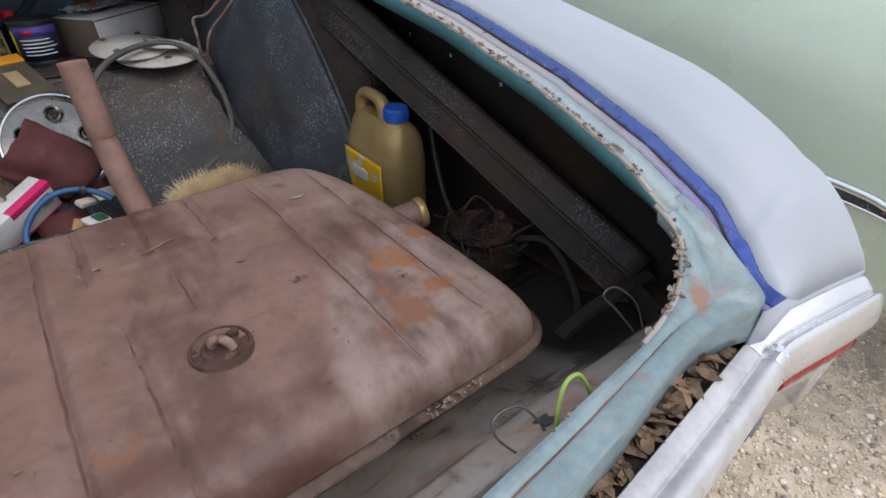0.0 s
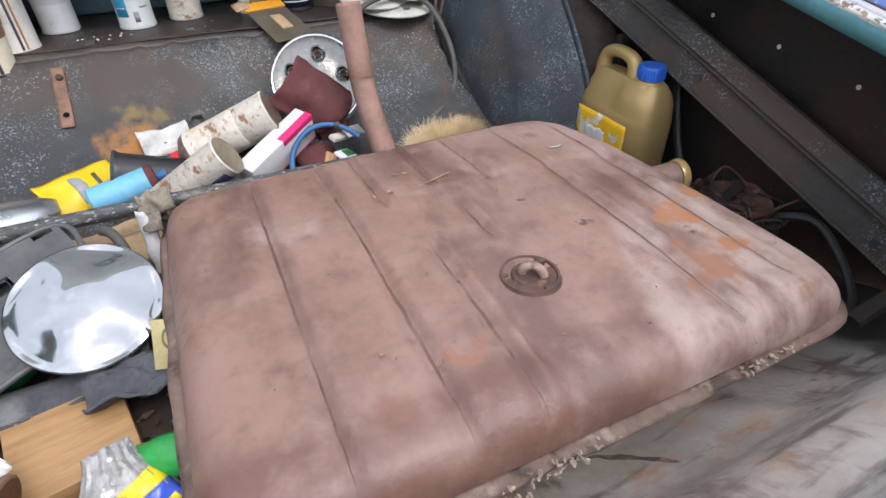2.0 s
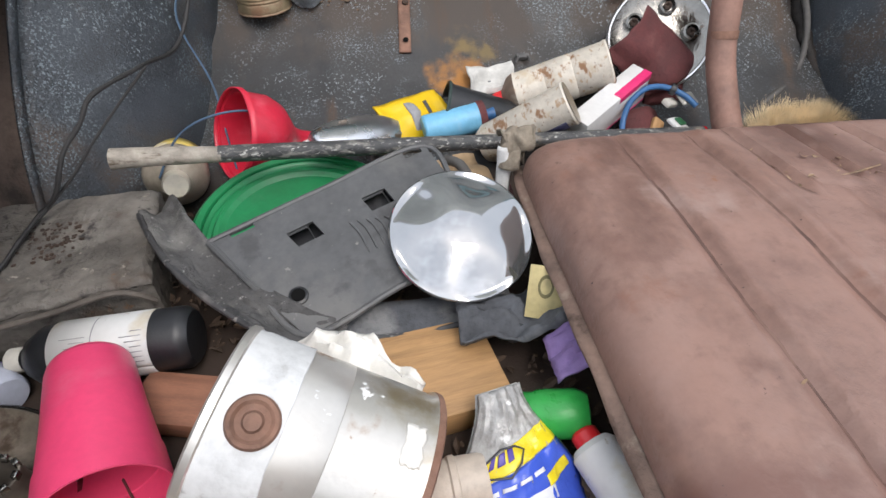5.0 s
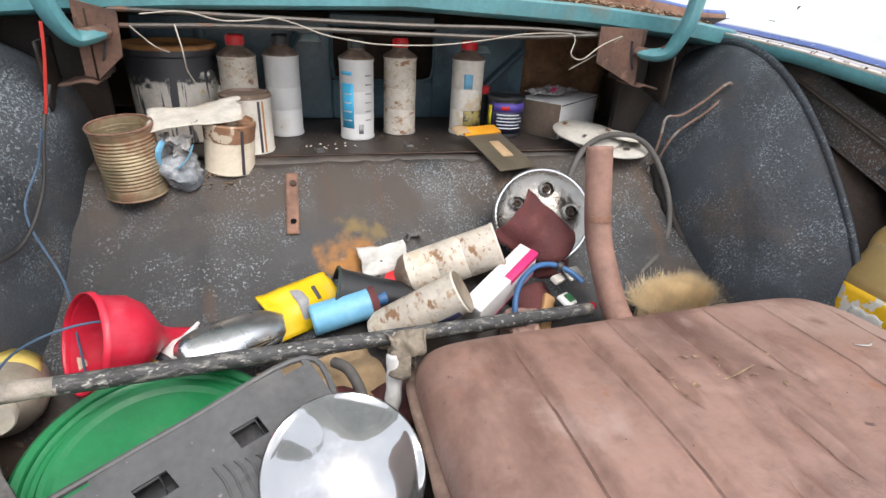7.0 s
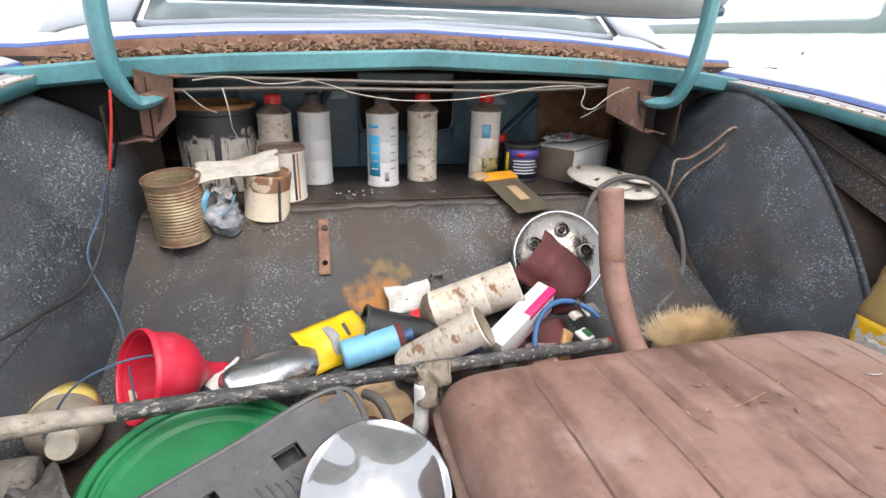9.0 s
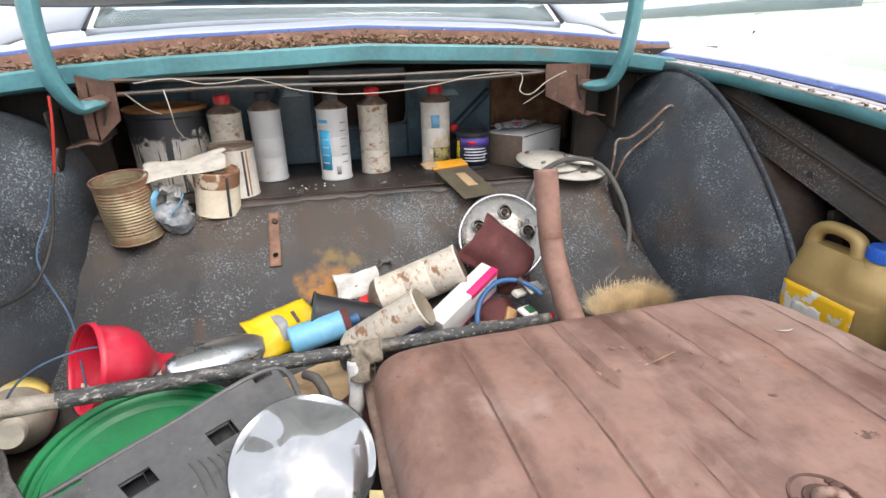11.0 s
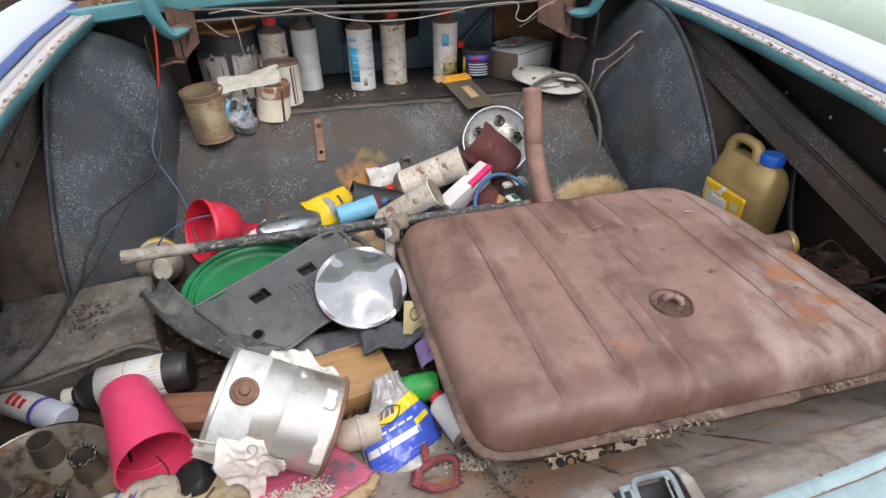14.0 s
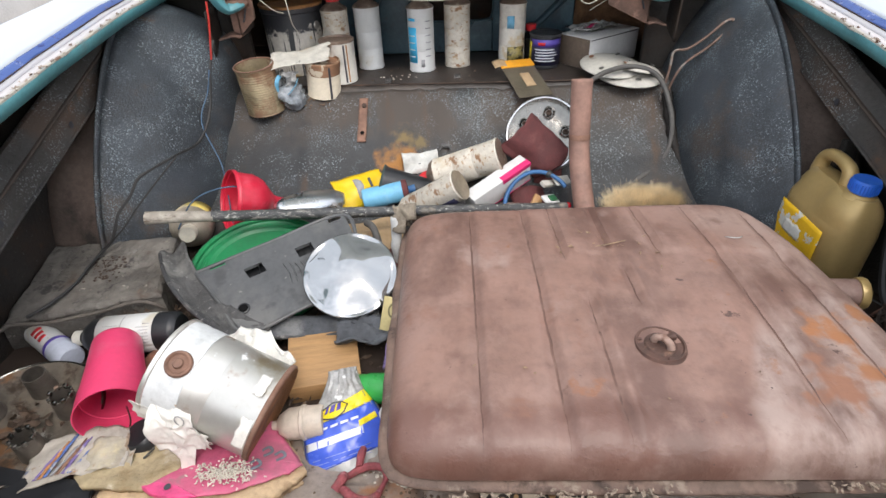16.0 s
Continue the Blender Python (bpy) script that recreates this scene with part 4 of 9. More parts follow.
CORNER_IN = spline([(0.791, -1.262, 0.726), (0.789, -1.285, 0.716), (0.785, -1.305, 0.702), (0.773, -1.320, 0.680), (0.750, -1.334, 0.658), (0.728, -1.340, 0.650), (0.705, -1.345, 0.647), (0.685, -1.348, 0.645), (0.66, -1.351, 0.644), (0.63, -1.353, 0.643), (0.60, -1.355, 0.643), (0.568, -1.357, 0.643), (0.45, -1.366, 0.643), (0.30, -1.377, 0.643), (0.15, -1.387, 0.643), (0.0, -1.394, 0.643)], 5)
CORNER_OUT = spline([(0.838, -1.262, 0.729), (0.838, -1.29, 0.719), (0.836, -1.318, 0.707), (0.830, -1.355, 0.686), (0.827, -1.402, 0.651), (0.784, -1.392, 0.646), (0.745, -1.384, 0.644), (0.717, -1.381, 0.643), (0.684, -1.384, 0.643), (0.645, -1.389, 0.643), (0.603, -1.395, 0.643), (0.568, -1.401, 0.643), (0.45, -1.412, 0.643), (0.30, -1.423, 0.643), (0.15, -1.432, 0.643), (0.0, -1.438, 0.643)], 5)


def corner(side):
    """Teal corner between the side lip and the rear lip, narrowing into it."""
    cross = [(0.10, -0.024), (0.0, -0.010), (0.03, -0.001), (0.16, 0.001), (0.30, 0.000), (0.38, -0.003), (0.46, -0.001), (0.75, 0.001), (0.95, 0.0), (1.0, -0.003), (1.01, -0.05)]

    def skin(u, v, lift=0.0):
        f = u * (len(CORNER_IN) - 1)
        k = min(int(f), len(CORNER_IN) - 2)
        a, b = CORNER_IN[k].lerp(CORNER_IN[k + 1], f - k), CORNER_OUT[k].lerp(CORNER_OUT[k + 1], f - k)
        w = v * (len(cross) - 1)
        i = min(int(w), len(cross) - 2)
        q, h = (cross[i][j] + (cross[i + 1][j] - cross[i][j]) * (w - i) for j in (0, 1))
        p = a.lerp(b, q)
        return (side * p.x + (0.025 if side < 0 else 0) * (1 - u), p.y, p.z + h + lift + 0.0015 * (1 - smooth01((u - 0.02) / 0.15)) + 0.0015 * noise.noise((p.x * 14, v * 3, 2)))

    plate = part("rear_lip", surface(lambda u, v: skin(0.02 + 0.98 * u, v), 140, 30), teal_worn, car, "worn pale teal rear lip with rust stains", thick=0.0012)
    part("rust_line", surface(lambda u, v: skin(0.40 + 0.60 * u, 0.47 + 0.055 * v + 0.03 * noise.noise((u * 23, 3, 1)), 0.0008), 140, 4), rust, plate, "thin rust line in the pressed groove")
    edge = [Vector((side * p.x + (0.025 if side < 0 else 0), p.y, p.z)) for p in CORNER_IN]
    part("corner_bead", tube([p + Vector((0, 0, -0.001)) for p in edge[0:40:3]], 0.0034, 8, 4, flat=0.8, wob=0.2), bead_cream, plate, "smooth bead of old sealant round the corner")
    rng = random.Random(61 + side)
    bm = bmesh.new()
    for _ in range(46):
        p = edge[min(30, max(5, int(rng.gauss(13, 5))))] + Vector((rng.uniform(-0.002, 0.004), rng.uniform(-0.006, 0.006), rng.uniform(-0.006, 0.001)))
        s = rng.uniform(0.002, 0.0055)
        bm.faces.new([bm.verts.new(p + Vector((s * 0.45 * math.cos(a) * rng.uniform(0.7, 1.1), s * 1.3 * math.sin(a) * rng.uniform(0.7, 1.2), rng.uniform(-0.0012, 0.0012)))) for a in (0.3, 1.5, 2.8, 4.0, 5.3)])
    part("corner_crust", bm, flaky, plate, "broken pinkish crust of sealant", thick=0.0012, smooth=False)["kind"] = "stuff"
    return plate


lip = corner(1)
corner(-1)
bm = bmesh.new()
rng = random.Random(8)
for _ in range(130):
    f = rng.uniform(0, 1)
    if f < 0.45:
        x = rng.uniform(-0.57, 0.57)
        p = Vector((x, lerp(YIN, abs(x)) + 0.004, 0.639))
        s = rng.uniform(0.0012, 0.004)
    else:
        k = min(len(CORNER_IN) - 1, int(abs(rng.gauss(0.27, 0.10)) * len(CORNER_IN)))
        p = CORNER_IN[k].copy() + Vector((rng.uniform(-0.006, 0.004), rng.uniform(-0.002, 0.006), 0))
        s = rng.uniform(0.002, 0.0065)
    p.z += rng.uniform(-0.008, 0.003)
    bm.faces.new([bm.verts.new((p.x + s * 1.2 * math.cos(a) * rng.uniform(0.5, 1.2), p.y + s * 0.7 * math.sin(a), p.z + rng.uniform(-0.004, 0.004))) for a in (0.2, 1.6, 2.7, 4.1, 5.2)])
part("rust_flake_crust", bm, flaky, lip, smooth=False, thick=0.0012)["kind"] = "stuff"

# Tail rail that runs into the lamp bezel on either side
RAIL_IN = spline([(0.0, -1.446, 0.584), (0.30, -1.439, 0.584), (0.55, -1.420, 0.584), (0.70, -1.409, 0.585), (0.79, -1.402, 0.588), (0.835, -1.400, 0.594), (0.872, -1.404, 0.601), (0.964, -1.426, 0.612), (1.046, -1.448, 0.616)], 8)
RAIL_OUT = spline([(0.0, -1.497, 0.575), (0.30, -1.490, 0.575), (0.58, -1.470, 0.575), (0.73, -1.459, 0.575), (0.80, -1.452, 0.575), (0.835, -1.450, 0.576), (0.868, -1.454, 0.577), (0.968, -1.474, 0.581), (1.036, -1.485, 0.584)], 8)
RAIL = [(0.0, -0.030), (0.01, -0.004), (0.04, 0.0), (0.20, 0.001), (0.40, 0.0), (0.44, -0.003), (0.48, -0.003), (0.53, -0.001), (0.70, 0.005), (0.84, 0.003), (0.94, -0.006), (1.0, -0.022), (0.97, -0.034), (0.55, -0.050), (0.0, -0.26)]


def rail(side, u, v):
    f = u * (len(RAIL_IN) - 1)
    k = min(int(f), len(RAIL_IN) - 2)
    a, b = RAIL_IN[k].lerp(RAIL_IN[k + 1], f - k), RAIL_OUT[k].lerp(RAIL_OUT[k + 1], f - k)
    w = v * (len(RAIL) - 1)
    i = min(int(w), len(RAIL) - 2)
    q, h = (RAIL[i][j] + (RAIL[i + 1][j] - RAIL[i][j]) * (w - i) for j in (0, 1))
    end, lamp = smooth01((u - 0.945) / 0.055), smooth01((u - 0.5) / 0.15)
    q = 0.5 + (q - 0.5) * (1 - 0.30 * end**2)
    p = a.lerp(b, q)
    bulge = 0.008 * lamp * math.exp(-(((q - 0.72) / 0.18) ** 2)) * (1 - end)
    return (side * p.x, p.y, p.z + h + bulge - 0.016 * end**3 + 0.001 * noise.noise((p.x * 15, v * 4, 3)))


CUT = 0.56
for side in (1, -1):
    tail = part("tail_panel", surface(lambda u, v: rail(side, CUT * u, v), 50, 36), tail_trim, car, "scuffed white trim across the tail", thick=0.0015)
    bezel = part("tail_lamp", surface(lambda u, v: rail(side, CUT + (1 - CUT) * u, v), 44, 33), bezel_metal, car, "bright tail-lamp bezel with red lens", thick=0.0015)
    part("lens", surface(lambda u, v: (lambda p: (side * p.x, p.y + 0.012 - 0.010 * math.sin(v * 2.2), p.z - 0.018 - 0.036 * v))(RAIL_OUT[int(44 + u * 14)]), 20, 8), red_lens, bezel, "red plastic lens", thick=0.004)
    part("screw", lathe([(0, 0.002), (0.006, 0.002), (0.009, -0.001)], 20), chrome, bezel, m=Matrix.Translation((side * 0.836, -1.434, 0.592)) @ Matrix.Rotation(radians(14), 4, "X") @ Matrix.Diagonal((0.7, 1.2, 1, 1)))
    part("gutter_floor", surface(lambda u, v: (side * 0.84 * u, -1.372 - 0.05 * v - 0.035 * (1 - u * u), 0.570), 20, 2), dark_rust, tail, thick=0.003)

# Dark ribbons along creases and a rust bloom in the rear floor
crease_ribbon = mat("crease dirt", (0.10, 0.075, 0.058), 0.3, 30, 0.85, bump=0.3, over=[((0.20, 0.155, 0.125), 24, 0.50, 0.62), ((0.17, 0.085, 0.045), 18, 0.60, 0.70)])
for line, wide in (([(-0.066, -1.07), (-0.060, -1.10), (-0.054, -1.16), (-0.045, -1.215), (-0.042, -1.24)], 0.011), ([(0.066, -1.085), (0.080, -1.11), (0.095, -1.137), (0.112, -1.172), (0.128, -1.198)], 0.008),
                   ([(0.46, -1.10), (0.505, -1.127), (0.540, -1.165), (0.570, -1.206)], 0.012), ([(0.30, -1.12), (0.36, -1.17), (0.40, -1.215)], 0.007)):
    pts = spline([(x, y, 0) for x, y in line], 8)

    def crease(u, v):
        f = u * (len(pts) - 1)
        i = min(int(f), len(pts) - 2)
        p, d = pts[i].lerp(pts[i + 1], f - i), (pts[i + 1] - pts[i]).normalized()
        w = wide * (v - 0.5) * (0.25 + math.sin(math.pi * u) ** 0.6) * (1 + 0.5 * noise.noise((u * 9, 2, wide * 50)))
        x, y = p.x + d.y * w + 0.003 * noise.noise((u * 14, 5, wide * 90)), p.y - d.x * w
        return (x, y, floor_z(x, y) + 0.0012)

    part("crease_ribbon", surface(crease, 40, 4), crease_ribbon, car, "dark ribbon along a floor crease")

# Lock housing on the rear panel
lock_steel = mat("dusty pale steel", (0.27, 0.235, 0.21), 0.25, 10, 0.6, bump=0.3, over=[((0.36, 0.34, 0.32), 8, 0.52, 0.66), ((0.20, 0.12, 0.08), 12, 0.60, 0.70)])
striker_steel = mat("scratched grey-blue steel", (0.20, 0.24, 0.255), 0.25, 30, 0.45, 0.2, bump=0.15, over=[((0.16, 0.17, 0.18), 20, 0.58, 0.68)])
def cheek(x0, x1, lean):
    prof = [(-1.280, 0.49), (-1.292, 0.555), (-1.302, 0.588), (-1.318, 0.597), (-1.375, 0.590), (-1.392, 0.575)]

    def skin(u, v):
        k = v * 5
        i = min(int(k), 4)
        y, z = (prof[i][j] + (prof[i + 1][j] - prof[i][j]) * (k - i) for j in (0, 1))
        side = u if lean > 0 else 1 - u
        return (x0 + (x1 - x0) * u + lean * 0.008 * (1 - v), y - 0.004 * math.sin(u * 3), z - 0.06 * side**4 + 0.003 * noise.noise((u * 4, v * 6, x0)))

    return part("lock_cheek", surface(skin, 12, 20), lock_steel, car, "dusty bent sheet-metal lock housing", thick=0.004)


cheek(-0.040, 0.011, -1)
cheek(0.096, 0.126, 1)
frame_line = [(0.034, -1.360, 0.583), (0.035, -1.335, 0.594), (0.036, -1.318, 0.602), (0.042, -1.314, 0.604), (0.060, -1.3145, 0.605), (0.080, -1.315, 0.604), (0.086, -1.319, 0.602), (0.088, -1.335, 0.594), (0.0895, -1.354, 0.583), (0.084, -1.360, 0.581), (0.060, -1.362, 0.581), (0.040, -1.364, 0.581)]
part("striker_frame", tube(frame_line, 0.0042, 8, 5, flat=0.9, closed=True), striker_steel, car, "scratched blue-grey striker frame")
for x, w in ((0.024, 0.017), (0.0815, 0.010)):
    bm = bmesh.new()
    rbox(w * 0.28, 0.050, 0.004, 0.001, (x - w * 0.36, 0, 0), bm=bm)
    rbox(w * 0.28, 0.050, 0.004, 0.001, (x + w * 0.36, 0, 0), bm=bm)
    rbox(w, 0.007, 0.004, 0.001, (x, 0.0245, 0), bm=bm)
    rbox(w, 0.007, 0.004, 0.001, (x, -0.0245, 0), bm=bm)
    part("striker_plate", bm, striker_steel, car, "slotted striker plate", m=Matrix.Translation((0, -1.341, 0.590)) @ Matrix.Rotation(radians(24), 4, "X"))
# Near-black sheet: the shade inside the lock is put into its colour
part("lock_cavity", surface(lambda u, v: (0.012 + 0.085 * u, -1.305 - 0.072 * v, 0.562 + 0.008 * math.cos(v * 6.2)), 6, 8), wire_black, car, "dark lock cavity", thick=0.003)

# Lamp wiring plug that lies on the rear roll
plug = part("wiring_plug", rbox(0.030, 0.017, 0.012, 0.003), lock_steel, car, "dusty grey wiring plug", m=Matrix.Translation((-0.090, -1.318, floor_z(-0.090, -1.318))) @ Matrix.Rotation(radians(-8), 4, "Z"))
part("socket", rbox(0.014, 0.020, 0.015, 0.003), lock_steel, plug, m=Matrix.Translation((-0.068, -1.320, floor_z(-0.068, -1.320))) @ Matrix.Rotation(radians(-8), 4, "Z"))
part("lead", tube([(-0.060, -1.323, floor_z(-0.060, -1.323) + 0.006), (-0.045, -1.322, floor_z(-0.045, -1.322) + 0.005), (-0.020, -1.318, floor_z(-0.020, -1.318) + 0.004), (0.0, -1.322, floor_z(0.0, -1.322) + 0.004)], 0.0028, 8), grey_hose, plug, "grey lead")
part("lead", tube([(-0.105, -1.318, floor_z(-0.105, -1.318) + 0.006), (-0.13, -1.326, floor_z(-0.13, -1.326) + 0.005), (-0.17, -1.335, floor_z(-0.17, -1.335) + 0.004)], 0.0028, 8), grey_hose, plug, "grey lead")

# Front edge of the opening: teal beam, debris gutter, deck, rear window
BEAM = [(-0.86, 0.935), (-0.65, 0.957), (-0.44, 0.971), (0, 0.987), (0.44, 0.972), (0.69, 0.952), (0.86, 0.930)]


def beam(u, v):
    x = -0.85 + 1.70 * u
    z = lerp(BEAM, x)
    prof = [(0.14, -0.012), (0.06, -0.006), (0.048, 0.0), (0.046, 0.03), (0.050, 0.035), (0.058, 0.034)]
    k = v * 5
    i = min(int(k), 4)
    y, h = (prof[i][j] + (prof[i + 1][j] - prof[i][j]) * (k - i) for j in (0, 1))
    return (x, y - 0.01 * (abs(x) / 0.8) ** 2, z + h)


part("beam", surface(beam, 60, 15), teal, car, "teal painted cross beam at the trunk's front edge", thick=0.002)


def deck(u, v, rows=((0.058, 0.034), (0.075, 0.030), (0.15, 0.033), (0.172, 0.050), (0.178, 0.070))):
    x = -0.92 + 1.84 * u
    z = lerp(BEAM, max(-0.86, min(0.86, x)))
    k = v * (len(rows) - 1)
    i = min(int(k), len(rows) - 2)
    y, h = (rows[i][j] + (rows[i + 1][j] - rows[i][j]) * (k - i) for j in (0, 1))
    return (x, y - 0.01 * (abs(x) / 0.8) ** 2, z + h)


part("deck_gutter", surface(lambda u, v: deck(u, v), 60, 12), rust, car, "rusty gutter full of dry leaves", thick=0.002)
part("deck_edge", surface(lambda u, v: deck(u, v, ((0.178, 0.070), (0.182, 0.074), (0.19, 0.078))), 60, 4), blue_line, car, thick=0.002)
part("deck", surface(lambda u, v: deck(u, v, ((0.19, 0.078), (0.25, 0.088), (0.42, 0.10), (0.46, 0.10))), 40, 8), fender_white, car, "pale deck below the rear window", thick=0.002)
bm = surface(lambda u, v: ((-0.68 + 1.36 * u) * (1 - 0.12 * v), 0.45 + 0.55 * v + 0.06 * (1 - (2 * u - 1) ** 2) * -1, 1.075 + 0.40 * v), 16, 8)
window = part("rear_window", bm, glass, car, "pale rear window glass", thick=0.005)
part("window_trim", tube([(-0.70, 0.45, 1.062), (-0.35, 0.41, 1.078), (0, 0.395, 1.082), (0.35, 0.41, 1.078), (0.70, 0.45, 1.062)], 0.009, 8), fender_white, window)
for s in (-1, 1):
    part("window_pillar", surface(lambda u, v: (s * (0.70 + 0.26 * u - 0.10 * v), 0.40 + 0.65 * v + 0.1 * u, 1.07 + 0.42 * v - 0.05 * u * u), 6, 8), fender_white, car, "pale roof pillar", thick=0.01)
    part("pillar_trim", tube([(s * 0.70, 0.43, 1.07), (s * 0.66, 0.70, 1.27), (s * 0.61, 1.0, 1.48)], 0.007, 8), black_rubber, car)
part("roof", surface(lambda u, v: (-0.66 + 1.32 * u, 1.0 + 1.4 * v, 1.47 + 0.07 * math.sin(math.pi * min(1, v + 0.2)) + 0.03 * (1 - (2 * u - 1) ** 2)), 10, 8), fender_white, car, "pale painted roof", thick=0.01)
part("rear_shelf", surface(lambda u, v: (-0.7 + 1.4 * u, 0.40 + 0.5 * v, 1.03), 4, 2), brown_card, car, "brown parcel shelf", thick=0.01)

# Bulkhead behind the shelf
bm = rbox(1.7, 0.02, 0.40, 0.0, (0, 0.64, 0.64))
part("bulkhead", bm, dark_rust, car, "dark rusty bulkhead behind the shelf", smooth=False)
for x0, x1, z0, z1 in ((-0.62, -0.13, 0.667, 0.93), (-0.13, 0.165, 0.667, 0.775), (0.165, 0.452, 0.667, 0.93), (-0.13, 0.165, 0.915, 0.95)):
    part("bulkhead_plate", rbox(x1 - x0, 0.012, z1 - z0, 0.005, ((x0 + x1) / 2, 0.43, z0)), teal_dark, car, "dark teal bulkhead plate", smooth=False)
for x0, z0 in ((-0.185, 0.876), (0.305, 0.858)):
    part("slot_tab", surface(lambda u, v: (x0 + (0.020 + 0.012 * v) * (2 * u - 1), 0.422 - 0.012 * v, z0 + 0.020 * (1 - v)), 6, 4), teal_worn, car, "bright bent tab", thick=0.002)
for a, b, w in (((0.25, 0.415, 0.69), (0.44, 0.415, 0.868), 0.020), ((0.03, 0.418, 0.675), (0.09, 0.418, 0.775), 0.014), ((-0.30, 0.418, 0.70), (-0.22, 0.418, 0.90), 0.016), ((-0.46, 0.418, 0.70), (-0.46, 0.418, 0.91), 0.014)):
    part("bulkhead_rib", tube([a, b], w, 10, flat=0.6), teal_dark, car, "pressed teal rib")
part("opening_edge", tube([(-0.128, 0.424, 0.91), (-0.126, 0.424, 0.80), (-0.10, 0.424, 0.778), (0.0, 0.424, 0.774), (0.13, 0.424, 0.776), (0.163, 0.424, 0.80), (0.165, 0.424, 0.91)], 0.005, 8, 6), teal_dark, car)
part("jute_padding", surface(lambda u, v: (0.45 + 0.30 * u, 0.44 + 0.03 * noise.noise((u * 5, v * 5, 1)), 0.68 + 0.25 * v), 14, 12), mat("brown jute", (0.16, 0.085, 0.045), 0.35, 20, 0.95, bump=0.6, fine=120), car, "torn brown jute padding", thick=0.006)


def hinge(side):
    s = side
    face = [(-0.612, 0.975), (-0.541, 0.957), (-0.545, 0.880), (-0.592, 0.838), (-0.614, 0.845)] if s < 0 else [(0.452, 0.964), (0.578, 0.962), (0.571, 0.831), (0.455, 0.885)]
    bm = slab(face, 0.004)
    plate = part("hinge_bracket", bm, bracket_rust, car, "rusty hinge bracket", smooth=False, m=Matrix.Translation((0, 0.022, 0)) @ Matrix.Rotation(radians(90), 4, "X"))
    x0, x1, x2 = (0.570, 0.622, 0.648) if s > 0 else (0.592, 0.655, 0.672)
    part("bracket_side", surface(lambda u, v: (s * (x0 + 0.002 * v), 0.018 + 0.12 * u, 0.96 - 0.125 * v), 6, 6), dark_rust, plate, thick=0.004)
    part("bracket_foot", surface(lambda u, v: (s * (x0 + (x1 - x0) * u), -0.005 + 0.10 * v, 0.833 + 0.004 * math.sin(u * 5)), 6, 4), bracket_rust, plate, thick=0.004)
    part("bracket_slot", tube([(s * (x0 - 0.030), 0.016, 0.935), (s * (x0 - 0.024), 0.016, 0.90), (s * (x0 - 0.014), 0.016, 0.872)], 0.005, 6, flat=0.4), dark_print, plate)
    part("bracket_web", surface(lambda u, v: (s * (x2 + 0.012 * u), -0.012 + 0.11 * u, 0.905 - 0.12 * v * (1 - 0.2 * u)), 6, 6), undercoat_plain, plate, "dark upright flange", thick=0.005)
    if s > 0:
        line = [(0.560, 0.022, 0.912), (0.578, 0.002, 0.908), (0.60, -0.015, 0.910), (0.618, -0.03, 0.925), (0.631, -0.05, 0.98), (0.641, -0.05, 1.032), (0.648, -0.05, 1.095), (0.655, -0.05, 1.22)]
    else:
        line = [(-0.570, 0.018, 0.922), (-0.585, -0.006, 0.917), (-0.605, -0.018, 0.915), (-0.620, -0.03, 0.935), (-0.631, -0.045, 0.975), (-0.634, -0.05, 1.02), (-0.634, -0.05, 1.083), (-0.629, -0.05, 1.14), (-0.625, -0.05, 1.22)]
    arm = part("hinge_arm", tube(line, lambda f: 0.034 - 0.014 * (1 - f) ** 3, 14, 8, flat=0.55), teal, car, "curved teal gooseneck hinge arm")
    part("rusty_end", tube(line[:4], lambda f: 0.0215 + 0.006 * f, 14, 6, flat=0.60), bracket_rust, arm, "rust-brown lower end")
    return arm


hinge(1)
hinge(-1)

# Torsion rods, cable and wires under the beam
rod_steel = mat("dark rod steel", (0.12, 0.11, 0.10), 0.25, 12, 0.45, 0.6, bump=0.1, over=[(RUST, 14, 0.55, 0.7, "noise", 0.8, 0.0)])
part("torsion_rod", tube([(-0.56, 0.03, 0.932), (-0.30, 0.03, 0.938), (0.0, 0.03, 0.934), (0.25, 0.03, 0.934), (0.56, 0.03, 0.951)], 0.0045, 8), rod_steel, car)
part("torsion_rod", tube([(-0.56, 0.04, 0.960), (-0.30, 0.04, 0.955), (0.0, 0.04, 0.950), (0.30, 0.04, 0.952), (0.57, 0.04, 0.940)], 0.0045, 8), rod_steel, car)
part("cable", tube([(-0.50, 0.0, 0.955), (-0.428, 0.0, 0.962), (-0.363, 0.0, 0.949), (-0.30, 0.0, 0.952), (-0.269, 0.0, 0.957), (-0.22, 0.0, 0.945), (-0.176, 0.0, 0.930), (-0.11, 0.0, 0.919), (-0.051, 0.0, 0.914), (0.056, 0.0, 0.916), (0.168, 0.0, 0.929), (0.25, 0.0, 0.943), (0.36, 0.0, 0.948), (0.38, 0.0, 0.934), (0.37, -0.01, 0.905), (0.40, -0.01, 0.895), (0.45, 0.0, 0.925), (0.50, 0.0, 0.945), (0.47, 0.05, 0.90), (0.42, 0.08, 0.86)], 0.0014, 6), wire_white, car, "sagging whitish cable")
part("cable", tube([(-0.445, 0.0, 0.94), (-0.435, -0.02, 0.90), (-0.435, 0.0, 0.86), (-0.43, 0.04, 0.83)], 0.0014, 6), wire_white, car)
part("cable", tube([(-0.52, 0.0, 0.935), (-0.49, 0.02, 0.90), (-0.47, 0.05, 0.885)], 0.0014, 6), wire_white, car)
